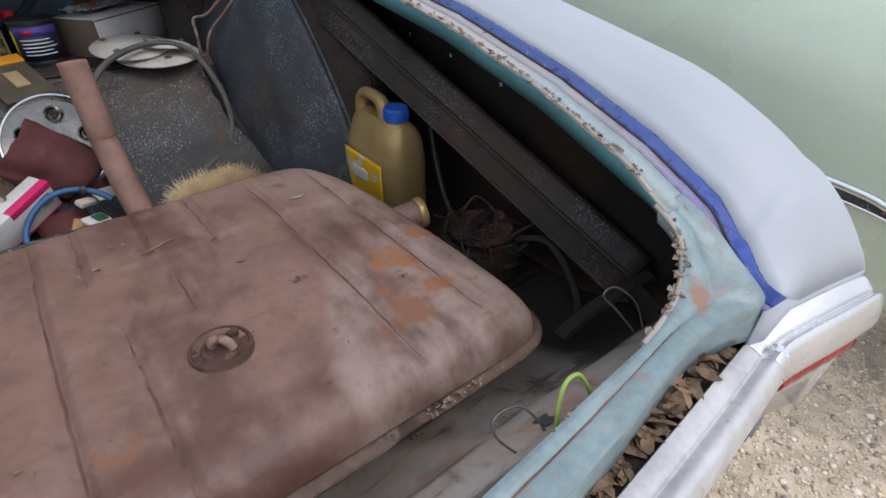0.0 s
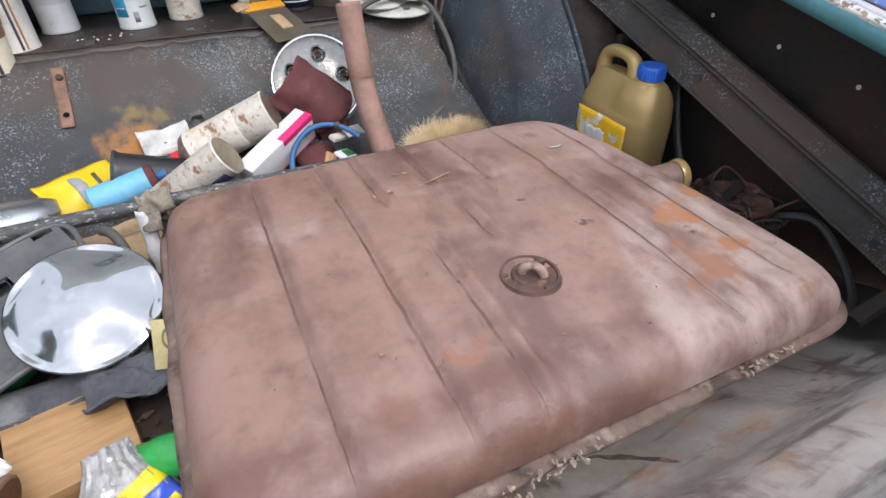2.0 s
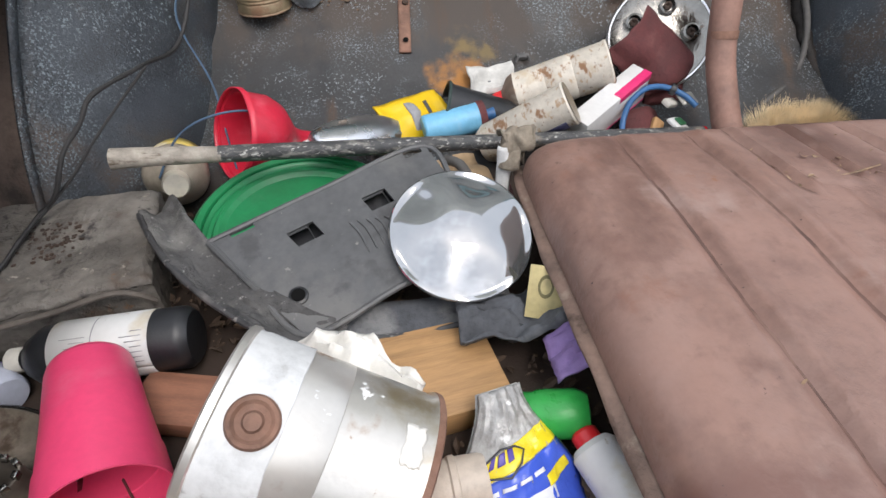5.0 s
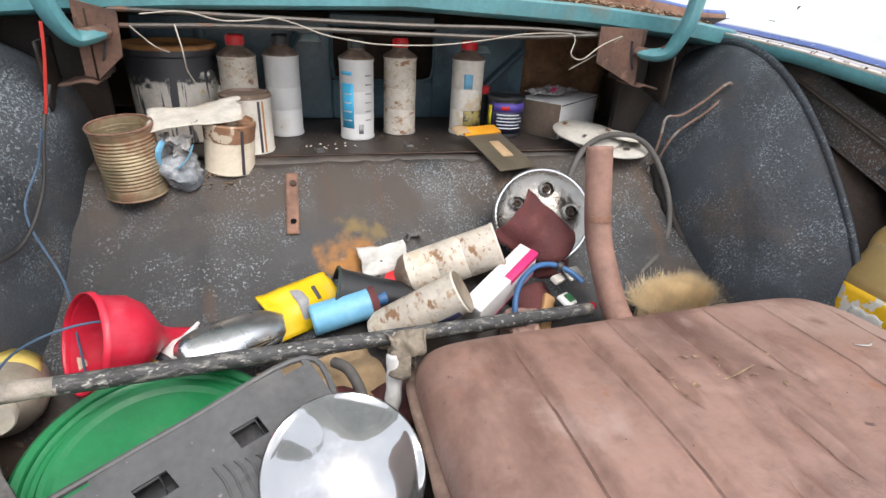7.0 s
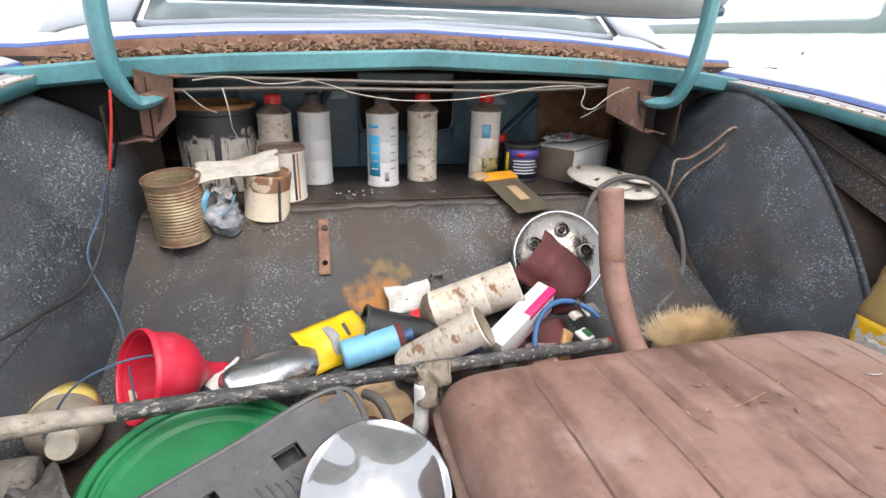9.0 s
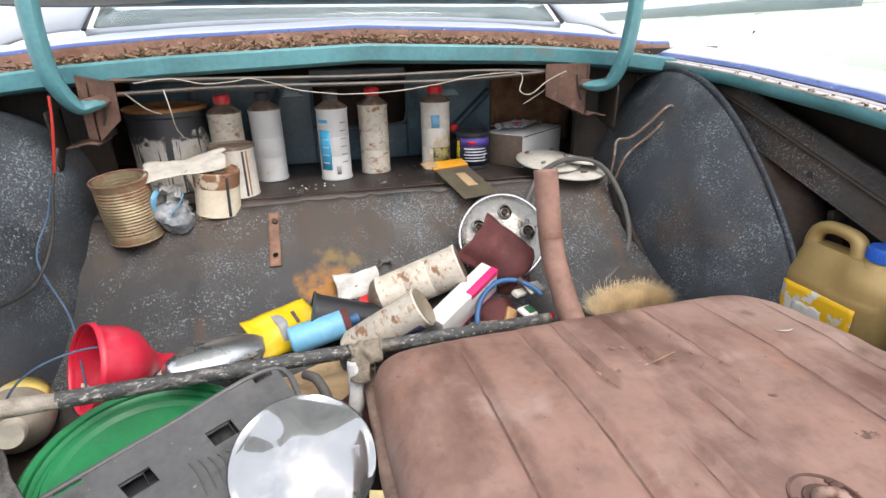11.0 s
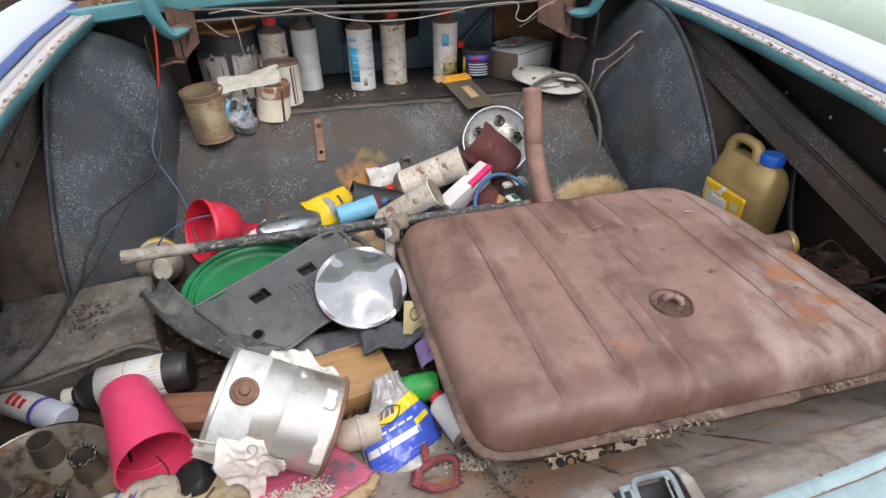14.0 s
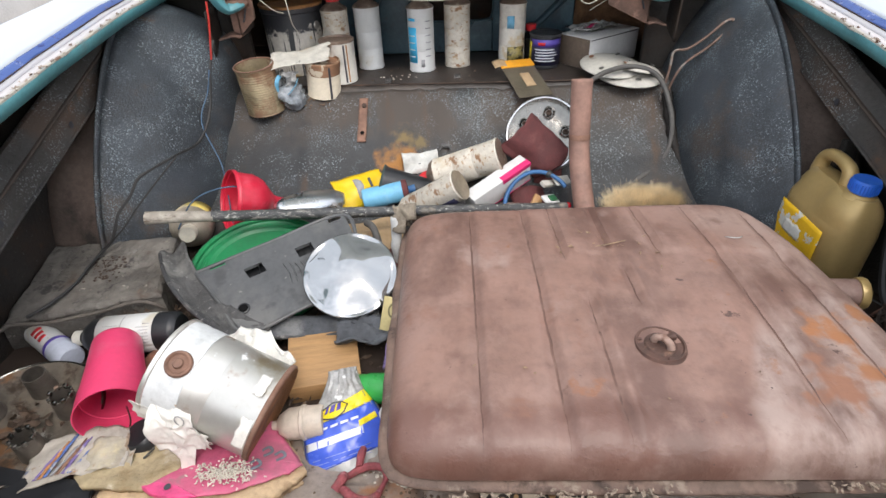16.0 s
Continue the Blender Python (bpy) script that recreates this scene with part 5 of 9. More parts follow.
part("loose_wire", tube([(-0.622, -0.10, 0.945), (-0.630, -0.10, 0.89), (-0.650, -0.10, 0.80)], 0.0026, 6), wire_red, car, "red wire")
part("wiring_loom", tube([(-0.648, -0.06, 0.84), (-0.655, -0.11, 0.78), (-0.668, -0.15, 0.68), (-0.690, -0.22, 0.614), (-0.712, -0.323, 0.618), (-0.745, -0.39, 0.613), (-0.770, -0.425, 0.602), (-0.778, -0.46, 0.578), (-0.795, -0.505, 0.552), (-0.815, -0.535, 0.50), (-0.845, -0.554, 0.472), (-0.850, -0.600, 0.466), (-0.862, -0.650, 0.452), (-0.885, -0.705, 0.444), (-0.915, -0.745, 0.440)], 0.0036, 8, wob=0.25), wire_black, car, "taped black wiring loom")
part("wiring_branch", tube([(-0.710, -0.330, 0.616), (-0.748, -0.40, 0.575), (-0.772, -0.467, 0.545), (-0.798, -0.505, 0.512), (-0.842, -0.558, 0.472)], 0.0024, 8, wob=0.2), wire_black, car)
cable = part("side_cable", tube([(-0.955, -1.00, 0.545), (-0.940, -0.93, 0.513), (-0.935, -0.86, 0.482), (-0.930, -0.80, 0.452), (-0.935, -0.765, 0.436), (-0.87, -0.745, 0.425), (-0.78, -0.715, 0.425), (-0.70, -0.690, 0.432), (-0.66, -0.675, 0.40)], 0.0042, 8, wob=0.3), dusty_cable, car, "dusty grey cable along the block")
part("sleeve", tube([(-0.935, -0.905, 0.506), (-0.933, -0.885, 0.497), (-0.932, -0.86, 0.486)], 0.0056, 8), yellow_pack, cable, "yellow sleeve")
part("loose_wire", tube([(-0.655, -0.12, 0.778), (-0.672, -0.13, 0.72), (-0.69, -0.18, 0.65), (-0.64, -0.24, 0.55), (-0.62, -0.30, 0.47), (-0.60, -0.36, 0.42)], 0.0020, 6), wire_blue, car, "thin blue wire")
part("loose_wire", tube([(-0.70, -0.45, 0.47), (-0.66, -0.42, 0.53), (-0.60, -0.40, 0.555), (-0.54, -0.37, 0.545), (-0.50, -0.35, 0.505), (-0.495, -0.36, 0.46)], 0.0019, 6), wire_blue, car, "thin blue-grey wire over the funnel")
part("wire_hook", tube([(0.64, -0.02, 0.62), (0.645, -0.03, 0.72), (0.645, -0.035, 0.765), (0.675, -0.05, 0.775), (0.71, -0.07, 0.81), (0.745, -0.085, 0.852), (0.765, -0.085, 0.855), (0.762, -0.085, 0.835), (0.72, -0.075, 0.785), (0.672, -0.05, 0.73), (0.655, -0.03, 0.66), (0.652, -0.03, 0.62)], 0.0036, 8), hook_wire, car, "bent rusty wire hook")
part("folded_seam", tube([(0.655, -0.02, 0.64), (0.66, -0.07, 0.58), (0.665, -0.13, 0.52), (0.69, -0.22, 0.44), (0.70, -0.30, 0.39)], 0.016, 10, wob=0.35), undercoat_plain, car, "crumpled dark body seam")

# Small fittings on the hump
def on_hump(x, y, lift):
    return (x, y, floor_z(x, y) + lift)


strap = part("strap", surface(lambda u, v: on_hump(-0.272 + 0.026 * u - 0.006 * (1 - v), -0.105 + 0.105 * v, 0.0065), 4, 14), rust, car, "rusty steel strap with a hole", thick=0.004)
part("bolt", lathe([(0, 0.006), (0.007, 0.005), (0.008, 0)], 8), dark_rust, strap, m=Matrix.Translation(on_hump(-0.257, -0.020, 0.008)) @ Matrix.Rotation(radians(40), 4, "X"))
part("hole", lathe([(0, 0.0), (0.0062, 0.0)], 14), hole_black, strap, m=Matrix.Translation(on_hump(-0.262, -0.086, 0.0125)) @ Matrix.Rotation(radians(36), 4, "X"))
clip = part("clip", rbox(0.030, 0.012, 0.014, 0.003, (0, 0, 0)), black_rubber, car, "small black clip", m=Matrix.Translation(on_hump(-0.012, -0.125, 0.002)) @ Matrix.Rotation(radians(38), 4, "X"))
for s_ in (-1, 1):
    part("prong", tube([(0.011 * s_, 0, 0.010), (0.012 * s_, -0.008, 0.016), (0.016 * s_, -0.014, 0.010)], 0.003, 8, 3), black_rubber, clip, m=Matrix.Translation(on_hump(-0.012, -0.125, 0.002)) @ Matrix.Rotation(radians(38), 4, "X"))
for s in (-1, 1):
    part("side_bulkhead", rbox(0.46, 0.02, 0.72, 0.0, (s * 0.85, 0.16, 0.27)), undercoat_plain, car, "dark panel beside the shelf", smooth=False)
    part("shelf_side", rbox(0.02, 0.50, 0.36, 0.0, (s * 0.80, 0.42, 0.63)), dark_rust, car, smooth=False)

# Open lid overhead
def lid_skin(u, v):
    x = -0.92 + 1.84 * u
    edge = abs(2 * u - 1)
    return (x * (1 - 0.05 * smooth01((0.10 - v) / 0.10) * edge**3), 0.19 - 0.44 * v, 1.136 + 0.28 * v + 0.98 * v**1.2 - 0.012 * edge**2 + 0.02 * edge**6 * (1 - v))


lid = part("trunk_lid", surface(lid_skin, 36, 24), fender_white, car, "open trunk lid, underside dark teal", thick=0.004)
part("lid_frame", surface(lambda u, v: Vector(lid_skin(0.03 + 0.94 * u, 0.012 + 0.95 * v)) + Vector((0, -0.012, -0.022 - 0.012 * noise.noise((u * 4, v * 4, 3)))), 30, 20), lid_paint, lid, "dark teal inner frame of the lid", thick=0.004)
part("lid_edge", tube([Vector(lid_skin(k / 12, 0.0)) + Vector((0, -0.008, -0.008)) for k in range(13)], 0.014, 8, 3), teal_dark, lid)

# Dry leaves in the front gutter and behind the rear lip
def leaf_litter(name, count, place, size, rng, label, material=leaf_dry):
    bm = bmesh.new()
    for _ in range(count):
        p, s = Vector(place(rng)), size * rng.uniform(0.5, 1.4)
        rot = Euler((rng.uniform(-0.6, 0.6), rng.uniform(-0.6, 0.6), rng.uniform(0, 6.3))).to_matrix()
        curl, fold, wide = rng.uniform(-0.6, 0.9), rng.uniform(0.1, 0.7), rng.uniform(0.28, 0.5)
        rows = []
        for i in range(6):
            a = i / 5
            half = wide * max(0.04, math.sin(math.pi * (0.04 + 0.94 * a))) ** 0.8 * (1 + 0.25 * rng.uniform(-1, 1))
            y = 2 * a - 1
            rows.append([bm.verts.new(p + rot @ Vector((s * y, s * k * half, s * (curl * y * y * 0.6 + fold * half * abs(k) + 0.05 * rng.uniform(-1, 1))))) for k in (-1, 0, 1)])
        for a, b in zip(rows, rows[1:]):
            for k in (0, 1):
                bm.faces.new((a[k], b[k], b[k + 1], a[k + 1]))
    return tagged(part(name, bm, material, None, smooth=False), label, "leaves", kind="stuff")


def in_gutter(rng):
    x = rng.uniform(-0.80, 0.80)
    return (x, rng.uniform(0.062, 0.165), lerp(BEAM, x) + 0.034 + abs(rng.gauss(0, 0.009)) * (1.4 - abs(x)))


leaf_litter("dry_leaves", 2300, in_gutter, 0.0085, random.Random(3), "crumbled dry brown leaves in the front gutter")
leaf_litter("dry_leaves", 620, lambda r: (lambda x: (x, -1.386 - 0.036 * (1 - (x / 0.82) ** 2) + r.uniform(-0.005, 0.014), 0.574 + abs(r.gauss(0, 0.011))))(r.uniform(-0.80, 0.82)), 0.013, random.Random(4), "dry leaves lodged behind the rear lip")


# ---- the fuel tank ----
TANK_TOP, SEAM_Z = 0.552, 0.492
OUTLINE = [(-0.108, -0.497), (0.675, -0.488), (0.735, -0.61), (0.757, -0.86), (0.744, -1.178), (-0.104, -1.166)]


def inside(x, y):
    """Distance from the tank's edge, rounded at the corners."""
    best = 9.0
    vals = []
    n = len(OUTLINE)
    for i in range(n):
        (ax, ay), (bx, by) = OUTLINE[i], OUTLINE[(i + 1) % n]
        dx, dy = bx - ax, by - ay
        ln = math.hypot(dx, dy)
        vals.append(((x - ax) * dy - (y - ay) * dx) / ln)
    # smooth minimum rounds the corners
    k = 0.026
    return -k * math.log(sum(math.exp(-v / k) for v in vals))


# grooves pressed into the top: x, start and end in y, width
GROOVES = [(0.042, -0.51, -1.23, 0.008), (0.160, -0.51, -1.23, 0.009), (0.222, -0.51, -0.76, 0.007), (0.243, -0.85, -1.23, 0.008), (0.313, -0.51, -0.73, 0.006), (0.330, -0.755, -0.89, 0.007),
           (0.411, -0.51, -0.75, 0.007), (0.525, -0.51, -1.17, 0.008), (0.645, -0.55, -1.14, 0.008)]


def tank_z(x, y):
    d = inside(x, y)
    r = 0.062
    t = min(1.0, max(0.0, d / r))
    z = SEAM_Z + (TANK_TOP - SEAM_Z) * math.sqrt(max(0.0, 1 - (1 - t) ** 2.2))
    z += 0.012 * smooth01((d - 0.02) / 0.25) - 0.012 * smooth01((-0.72 - y) / 0.5) * smooth01(d / 0.1) * 0.4
    for gx, y0, y1, w in GROOVES:
        f = smooth01((y0 - y) / 0.03) * smooth01((y - y1) / 0.04)
        sx = x - gx - 0.02 * (y + 0.5) * (0.3 - gx)
        z += t * f * (-0.0072 * math.exp(-((sx / (1.15 * w)) ** 2)) + 0.003 * math.exp(-(((sx - 1.9 * w) / w) ** 2)))
    # broad pressed steps
    z += 0.003 * t * (smooth01((x - 0.155) / 0.012) - smooth01((x - 0.262) / 0.012) * smooth01((-0.72 - y) / 0.02))
    z += t * 0.003 * noise.noise((x * 6, y * 6, 1.0)) + t * 0.0012 * noise.noise((x * 22, y * 22, 4.0))
    return z


tank = thing("fuel_tank", "rusty brown steel fuel tank lying in the trunk", "fuel tank", pose(0.33, -0.85, 0.40))
INV = Matrix.Translation((-0.33, -0.85 * -1, -0.40))


def tank_edge_radii(rays=150):
    """How far the tank's edge lies from its middle, all round."""
    edge = []
    for i in range(rays):
        a = 2 * math.pi * i / rays
        lo, hi = 0.0, 0.9
        for _ in range(24):
            mid = (lo + hi) / 2
            lo, hi = (mid, hi) if inside(0.33 + mid * math.cos(a), -0.85 + mid * math.sin(a)) > 0 else (lo, mid)
        edge.append(lo)
    return edge


EDGE = tank_edge_radii()


def tank_point(u, v, extra=0.0):
    a = 2 * math.pi * u
    k = u * len(EDGE)
    i = int(k) % len(EDGE)
    r = EDGE[i] + (EDGE[(i + 1) % len(EDGE)] - EDGE[i]) * (k - int(k))
    r = r * v + extra
    return 0.33 + r * math.cos(a), -0.85 + r * math.sin(a)


bm = bmesh.new()
step = 0.005
nx, ny = int(0.93 / step), int(0.76 / step)
grid = {}
for i in range(nx + 1):
    for j in range(ny + 1):
        x, y = -0.135 + i * step, -1.225 + j * step
        d = inside(x, y)
        if d > -step * 1.6:
            if d < 0:
                # pull the outermost points back to the seam
                e = 1e-3
                gx, gy = (inside(x + e, y) - d) / e, (inside(x, y + e) - d) / e
                g2 = max(0.2, gx * gx + gy * gy)
                x, y = x - gx * d / g2, y - gy * d / g2
            grid[i, j] = bm.verts.new((x, y, tank_z(x, y)))
for i in range(nx):
    for j in range(ny):
        q = [grid.get(k) for k in ((i, j), (i + 1, j), (i + 1, j + 1), (i, j + 1))]
        if all(q):
            bm.faces.new(q)
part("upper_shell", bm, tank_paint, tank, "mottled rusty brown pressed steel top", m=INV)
rng = random.Random(14)
for gx, y0, y1, w in GROOVES:
    def groove(u, v):
        y = y0 - 0.012 + (max(y1, -1.160) - y0 + 0.012) * u
        x = gx + 0.02 * (y + 0.5) * (0.3 - gx)
        x += (v - 0.5) * 0.58 * w * min(1.0, 5 * u + 0.05, 5 * (1 - u) + 0.05) * (0.75 + 0.3 * noise.noise((gx * 9, y * 14, 1.0))) + 0.002 * noise.noise((y * 40, gx, 2.0))
        return (x, y, tank_z(x, y) + 0.0007)
    # darker brown ribbon laid along each pressed groove
    part("groove_ribbon", surface(groove, 60, 3), groove_ribbon, tank, m=INV)
part("lower_shell", surface(lambda u, v: (*tank_point(u, 0.965 - 0.12 * v - 0.06 * v * v), SEAM_Z - 0.002 - 0.125 * math.sin(v * math.pi / 2)), 150, 8), tank_edge, tank, m=INV)
bm = surface(lambda u, v: (*tank_point(u, 1.0, -0.006 + 0.021 * v + 0.004 * noise.noise((u * 40, 1, 0)) * v), SEAM_Z - 0.002 - 0.006 * v + 0.010 * v * noise.noise((u * 26, 2, 3)) - 0.003 * smooth01((u - 0.55) / 0.1)), 220, 3)
part("seam_flange", bm, tank_edge, tank, "crusty welded seam flange", thick=0.004, m=INV)
# crumbs of dirt packed along the near seam
rng = random.Random(12)
bm = bmesh.new()
for _ in range(150):
    x = (0.03, 0.14, 0.22, 0.27, 0.55, 0.57)[rng.randrange(6)] + rng.gauss(0, 0.03)
    y = -1.186 + 0.02 * (x - 0.3) * 0.8 - 0.004 + rng.gauss(0, 0.004)
    bmesh.ops.create_icosphere(bm, subdivisions=1, radius=rng.uniform(0.0008, 0.0028), matrix=Matrix.Translation((x, y, SEAM_Z + 0.002 + rng.uniform(-0.003, 0.003))) @ Euler((rng.uniform(-1, 1), 0, rng.uniform(0, 3))).to_matrix().to_4x4() @ Matrix.Diagonal((1.9, 1, 0.6, 1)))
part("caked_dirt", bm, pale_dirt, tank, "caked dirt along the seam", smooth=False, m=INV)["kind"] = "stuff"
ux, uy = 0.331, -0.980
uz = tank_z(ux, uy)
unit = part("sender_unit", lathe([(0.0, 0.006), (0.030, 0.006), (0.033, 0.002), (0.044, 0.002), (0.046, 0.006), (0.050, 0.006), (0.052, 0.0), (0.056, -0.004)], 40), sender_rust, tank, "round rusty fuel sender plate", m=INV @ Matrix.Translation((ux, uy, uz - 0.001)) @ Matrix.Scale(0.78, 4))
part("pipe_stub", tube([(ux - 0.008, uy + 0.006, uz), (ux - 0.008, uy + 0.006, uz + 0.010), (ux + 0.001, uy - 0.002, uz + 0.017), (ux + 0.009, uy - 0.011, uz + 0.012), (ux + 0.011, uy - 0.015, uz + 0.004)], 0.0062, 12), stub_steel, unit, "bent steel outlet stub", m=INV)
part("terminal", rbox(0.014, 0.009, 0.009, 0.002, (ux + 0.020, uy + 0.010, uz + 0.002)), sender_rust, unit, m=INV)
for a in (40, 160, 280):
    part("lock_tab", rbox(0.010, 0.005, 0.003, 0.001, (ux + 0.034 * math.cos(radians(a)), uy + 0.034 * math.sin(radians(a)), uz + 0.001)), sender_rust, unit, m=INV)
neck = part("filler_neck", tube([(0.68, -0.80, 0.508), (0.725, -0.812, 0.516), (0.768, -0.822, 0.522)], 0.027, 18), tank_paint, tank, m=INV)
part("neck_collar", lathe([(0.0, 0.0), (0.018, 0.0), (0.021, 0.004), (0.029, 0.004), (0.031, 0.0), (0.029, -0.010), (0.025, -0.010)], 24), gold, neck, "brass-coloured collar", m=INV @ aim((0.764, -0.822, 0.522), (0.80, -0.829, 0.525)))
tagged(part("twig", tube([(-0.036, -0.004, 0.0), (0.0, 0.0, 0.004), (0.038, 0.010, 0.006)], 0.0016, 6, wob=0.5), leaf_dry, None, m=Matrix.Translation((0.315, -0.706, tank_z(0.315, -0.706) + 0.002))), "short dry twig lying on the tank", "twig")
tagged(part("plastic_strip", surface(lambda u, v: (0.562 + 0.034 * u, -0.684 - 0.010 * math.sin(u * 3) + 0.003 * v, tank_z(0.575, -0.684) + 0.002 + 0.003 * math.sin(u * 3)), 8, 1), bag_clear, None, thick=0.0006), "thin curl of clear plastic on the tank", "scrap")
leaf_litter("leaf_crumbs", 26, lambda r: (lambda x, y: (x, y, tank_z(x, y) + 0.002))(r.uniform(0.2, 0.42), r.uniform(-0.74, -0.56)), 0.005, random.Random(9), "few leaf crumbs on the tank")
leaf_litter("leaf_crumbs", 14, lambda r: (lambda x, y: (x, y, tank_z(x, y) + 0.002))(r.uniform(0.0, 0.7), r.uniform(-1.12, -0.6)), 0.004, random.Random(19), "scattered leaf crumbs on the tank")

pipe = thing("filler_pipe", "bent rusty steel filler pipe standing behind the tank", "pipe", pose(0.345, -0.40, 0.36))
bm = tube([(0.0, 0.172, 0.395), (0.0, 0.145, 0.30), (0.0, 0.118, 0.225), (0.003, 0.075, 0.16), (0.01, 0.015, 0.09), (0.022, -0.06, 0.05)], 0.0255, 24, 8)
bmesh.ops.delete(bm, geom=[f for f in bm.faces if len(f.verts) > 4], context="FACES_ONLY")
part("tube", bm, rust_pipe, pipe, thick=0.003)
part("ring", tube([(0.0, 0.129, 0.262), (0.0, 0.127, 0.255), (0.0, 0.1255, 0.249)], 0.0268, 24, 2), rust, pipe)

# ---- cans and bottles on the shelf ----
SHELF = 0.6655


def cone_can(x, y, body, cap, label, turn=0.0, tilt=(0, 0), z=SHELF, label_part=None):
    ob = thing("solvent_can", label, "can", pose(x, y, z, tilt[0], tilt[1], turn) @ Matrix.Scale(1.07, 4), "solvent cans on the shelf")
    part("body", lathe([(0.0, 0.003), (0.036, 0.002), (0.040, 0.0), (0.0412, 0.002), (0.0412, 0.005), (0.0395, 0.008), (0.0395, 0.060), (0.0388, 0.062), (0.0395, 0.064), (0.0395, 0.110), (0.0388, 0.112), (0.0395, 0.114), (0.0395, 0.175), (0.0412, 0.179), (0.0412, 0.1815)], 40, wob=0.006), body, ob)
    part("shoulder", lathe([(0.0412, 0.1815), (0.0402, 0.184), (0.037, 0.187), (0.028, 0.193), (0.020, 0.198), (0.0170, 0.201), (0.0170, 0.205), (0.0, 0.205)], 32), brown_neck, ob, "tarnished metal shoulder")
    part("neck_ring", lathe([(0.0175, 0.201), (0.0195, 0.203), (0.0175, 0.205)], 24), brown_neck, ob)
    bm = lathe([(0.0155, 0.202), (0.0185, 0.203), (0.0185, 0.221), (0.0165, 0.224), (0.0, 0.224)], 26)
    top = part("cap", bm, cap, ob, "ribbed screw cap")
    for k in range(24):
        a = 2 * math.pi * k / 24
        part("rib", rbox(0.0014, 0.0018, 0.014, 0.0, (0.0186 * math.cos(a), 0.0186 * math.sin(a), 0.2045)), cap, top)
    return ob


def wrap(parent, name, material, r, z0, z1, a0, a1, label=""):
    n = max(3, int((a1 - a0) / 8))
    bm = surface(lambda u, v: (r * math.cos(radians(a0 + (a1 - a0) * u)), r * math.sin(radians(a0 + (a1 - a0) * u)), z0 + (z1 - z0) * v), n, 1)
    return part(name, bm, material, parent, label, thick=0.0004)


cone_can(-0.362, 0.235, rusty_tin, red_cap, "rust-stained white cone-top can with red cap", 20)
cone_can(-0.262, 0.275, clean_white, black_cap, "plain white cone-top can with black cap", 75, (0, -1))
can_c = cone_can(-0.085, 0.225, clean_white, black_cap, "white and blue cone-top can with black cap", 0)
wrap(can_c, "blue_panel", sky_blue_label, 0.0399, 0.028, 0.130, 205, 252, "sky-blue label panel")
wrap(can_c, "blue_heading", sky_blue_label, 0.0399, 0.148, 0.156, 205, 248)
for k in range(6):
    wrap(can_c, "print_line", grey_print, 0.0401, 0.146 - k * 0.020, 0.149 - k * 0.020, 292, 318)
for k in range(4):
    wrap(can_c, "print_bar", clean_white, 0.0403, 0.045 + k * 0.02, 0.048 + k * 0.02, 214, 244)
wrap(can_c, "bar_code", grey_print, 0.0401, 0.016, 0.038, 268, 284)
cone_can(0.034, 0.268, rusty_tin, red_cap, "rusty white cone-top can with red cap", 130)
can_e = cone_can(0.215, 0.25, white_tin, red_cap, "white cone-top can with red cap and yellow-black stain", 210)
wrap(can_e, "label_patch", blue_tube, 0.0399, 0.115, 0.150, 30, 62)
wrap(can_e, "stain", mat("oily yellow stain", (0.30, 0.24, 0.08), 0.5, 60, 0.4, over=[((0.03, 0.028, 0.02), 50, 0.5, 0.56)]), 0.0400, 0.008, 0.062, 35, 120, "dark yellow stain")

jar = thing("paint_jar", "small tin with navy label and grey lid", "tin", pose(0.322, 0.225, SHELF) @ Matrix.Scale(1.1, 4))
part("body", lathe([(0, 0.001), (0.045, 0.0), (0.046, 0.003), (0.045, 0.006), (0.045, 0.088), (0.0475, 0.090), (0.0475, 0.096), (0.044, 0.098), (0.042, 0.095), (0.0, 0.095)], 40), black_cap, jar)
wrap(jar, "label", navy_label, 0.0455, 0.01, 0.085, 180, 350, "navy label with white lines")
wrap(jar, "label_band", purple_print, 0.0458, 0.062, 0.083, 205, 340)
wrap(jar, "yellow_edge", bag_yellow, 0.0458, 0.02, 0.075, 186, 203)
wrap(jar, "red_mark", red_cap, 0.0460, 0.067, 0.076, 235, 262)
for k in range(5):
    wrap(jar, "print_line", bag_white, 0.0460, 0.054 - k * 0.008, 0.057 - k * 0.008, 222 + 3 * (k % 2), 300 + 8 * (k % 3))
small = thing("small_bottle", "small dark bottle with red cap", "bottle", pose(0.284, 0.305, SHELF))
part("body", lathe([(0, 0), (0.028, 0.0), (0.03, 0.004), (0.03, 0.075), (0.014, 0.092), (0.012, 0.098), (0.0, 0.098)], 24), black_plastic, small)
part("cap", lathe([(0.015, 0.096), (0.0175, 0.097), (0.0175, 0.114), (0.015, 0.117), (0, 0.117)], 20), red_cap, small)

box = thing("carton", "long white carton with a stained brown end on the shelf", "carton", Matrix.Translation((0.452, 0.145, SHELF)) @ Matrix.Rotation(radians(37), 4, "Z"))
part("body", rbox(0.245, 0.135, 0.096, 0.003, (0.1225, 0.0675, 0.0)), white_card, box)
part("end_panel", rbox(0.002, 0.131, 0.092, 0.0006, (-0.0012, 0.0675, 0.002)), brown_card, box, "stained brown end")
part("fold_edge", rbox(0.243, 0.002, 0.003, 0.0006, (0.1225, -0.0008, 0.090)), dark_print, box)
sheet = thing("plastic_wrapper", "crumpled clear wrapper with red print on the carton", "wrapper", Matrix.Translation((0.44, 0.24, SHELF + 0.098)) @ Matrix.Rotation(radians(37), 4, "Z"))
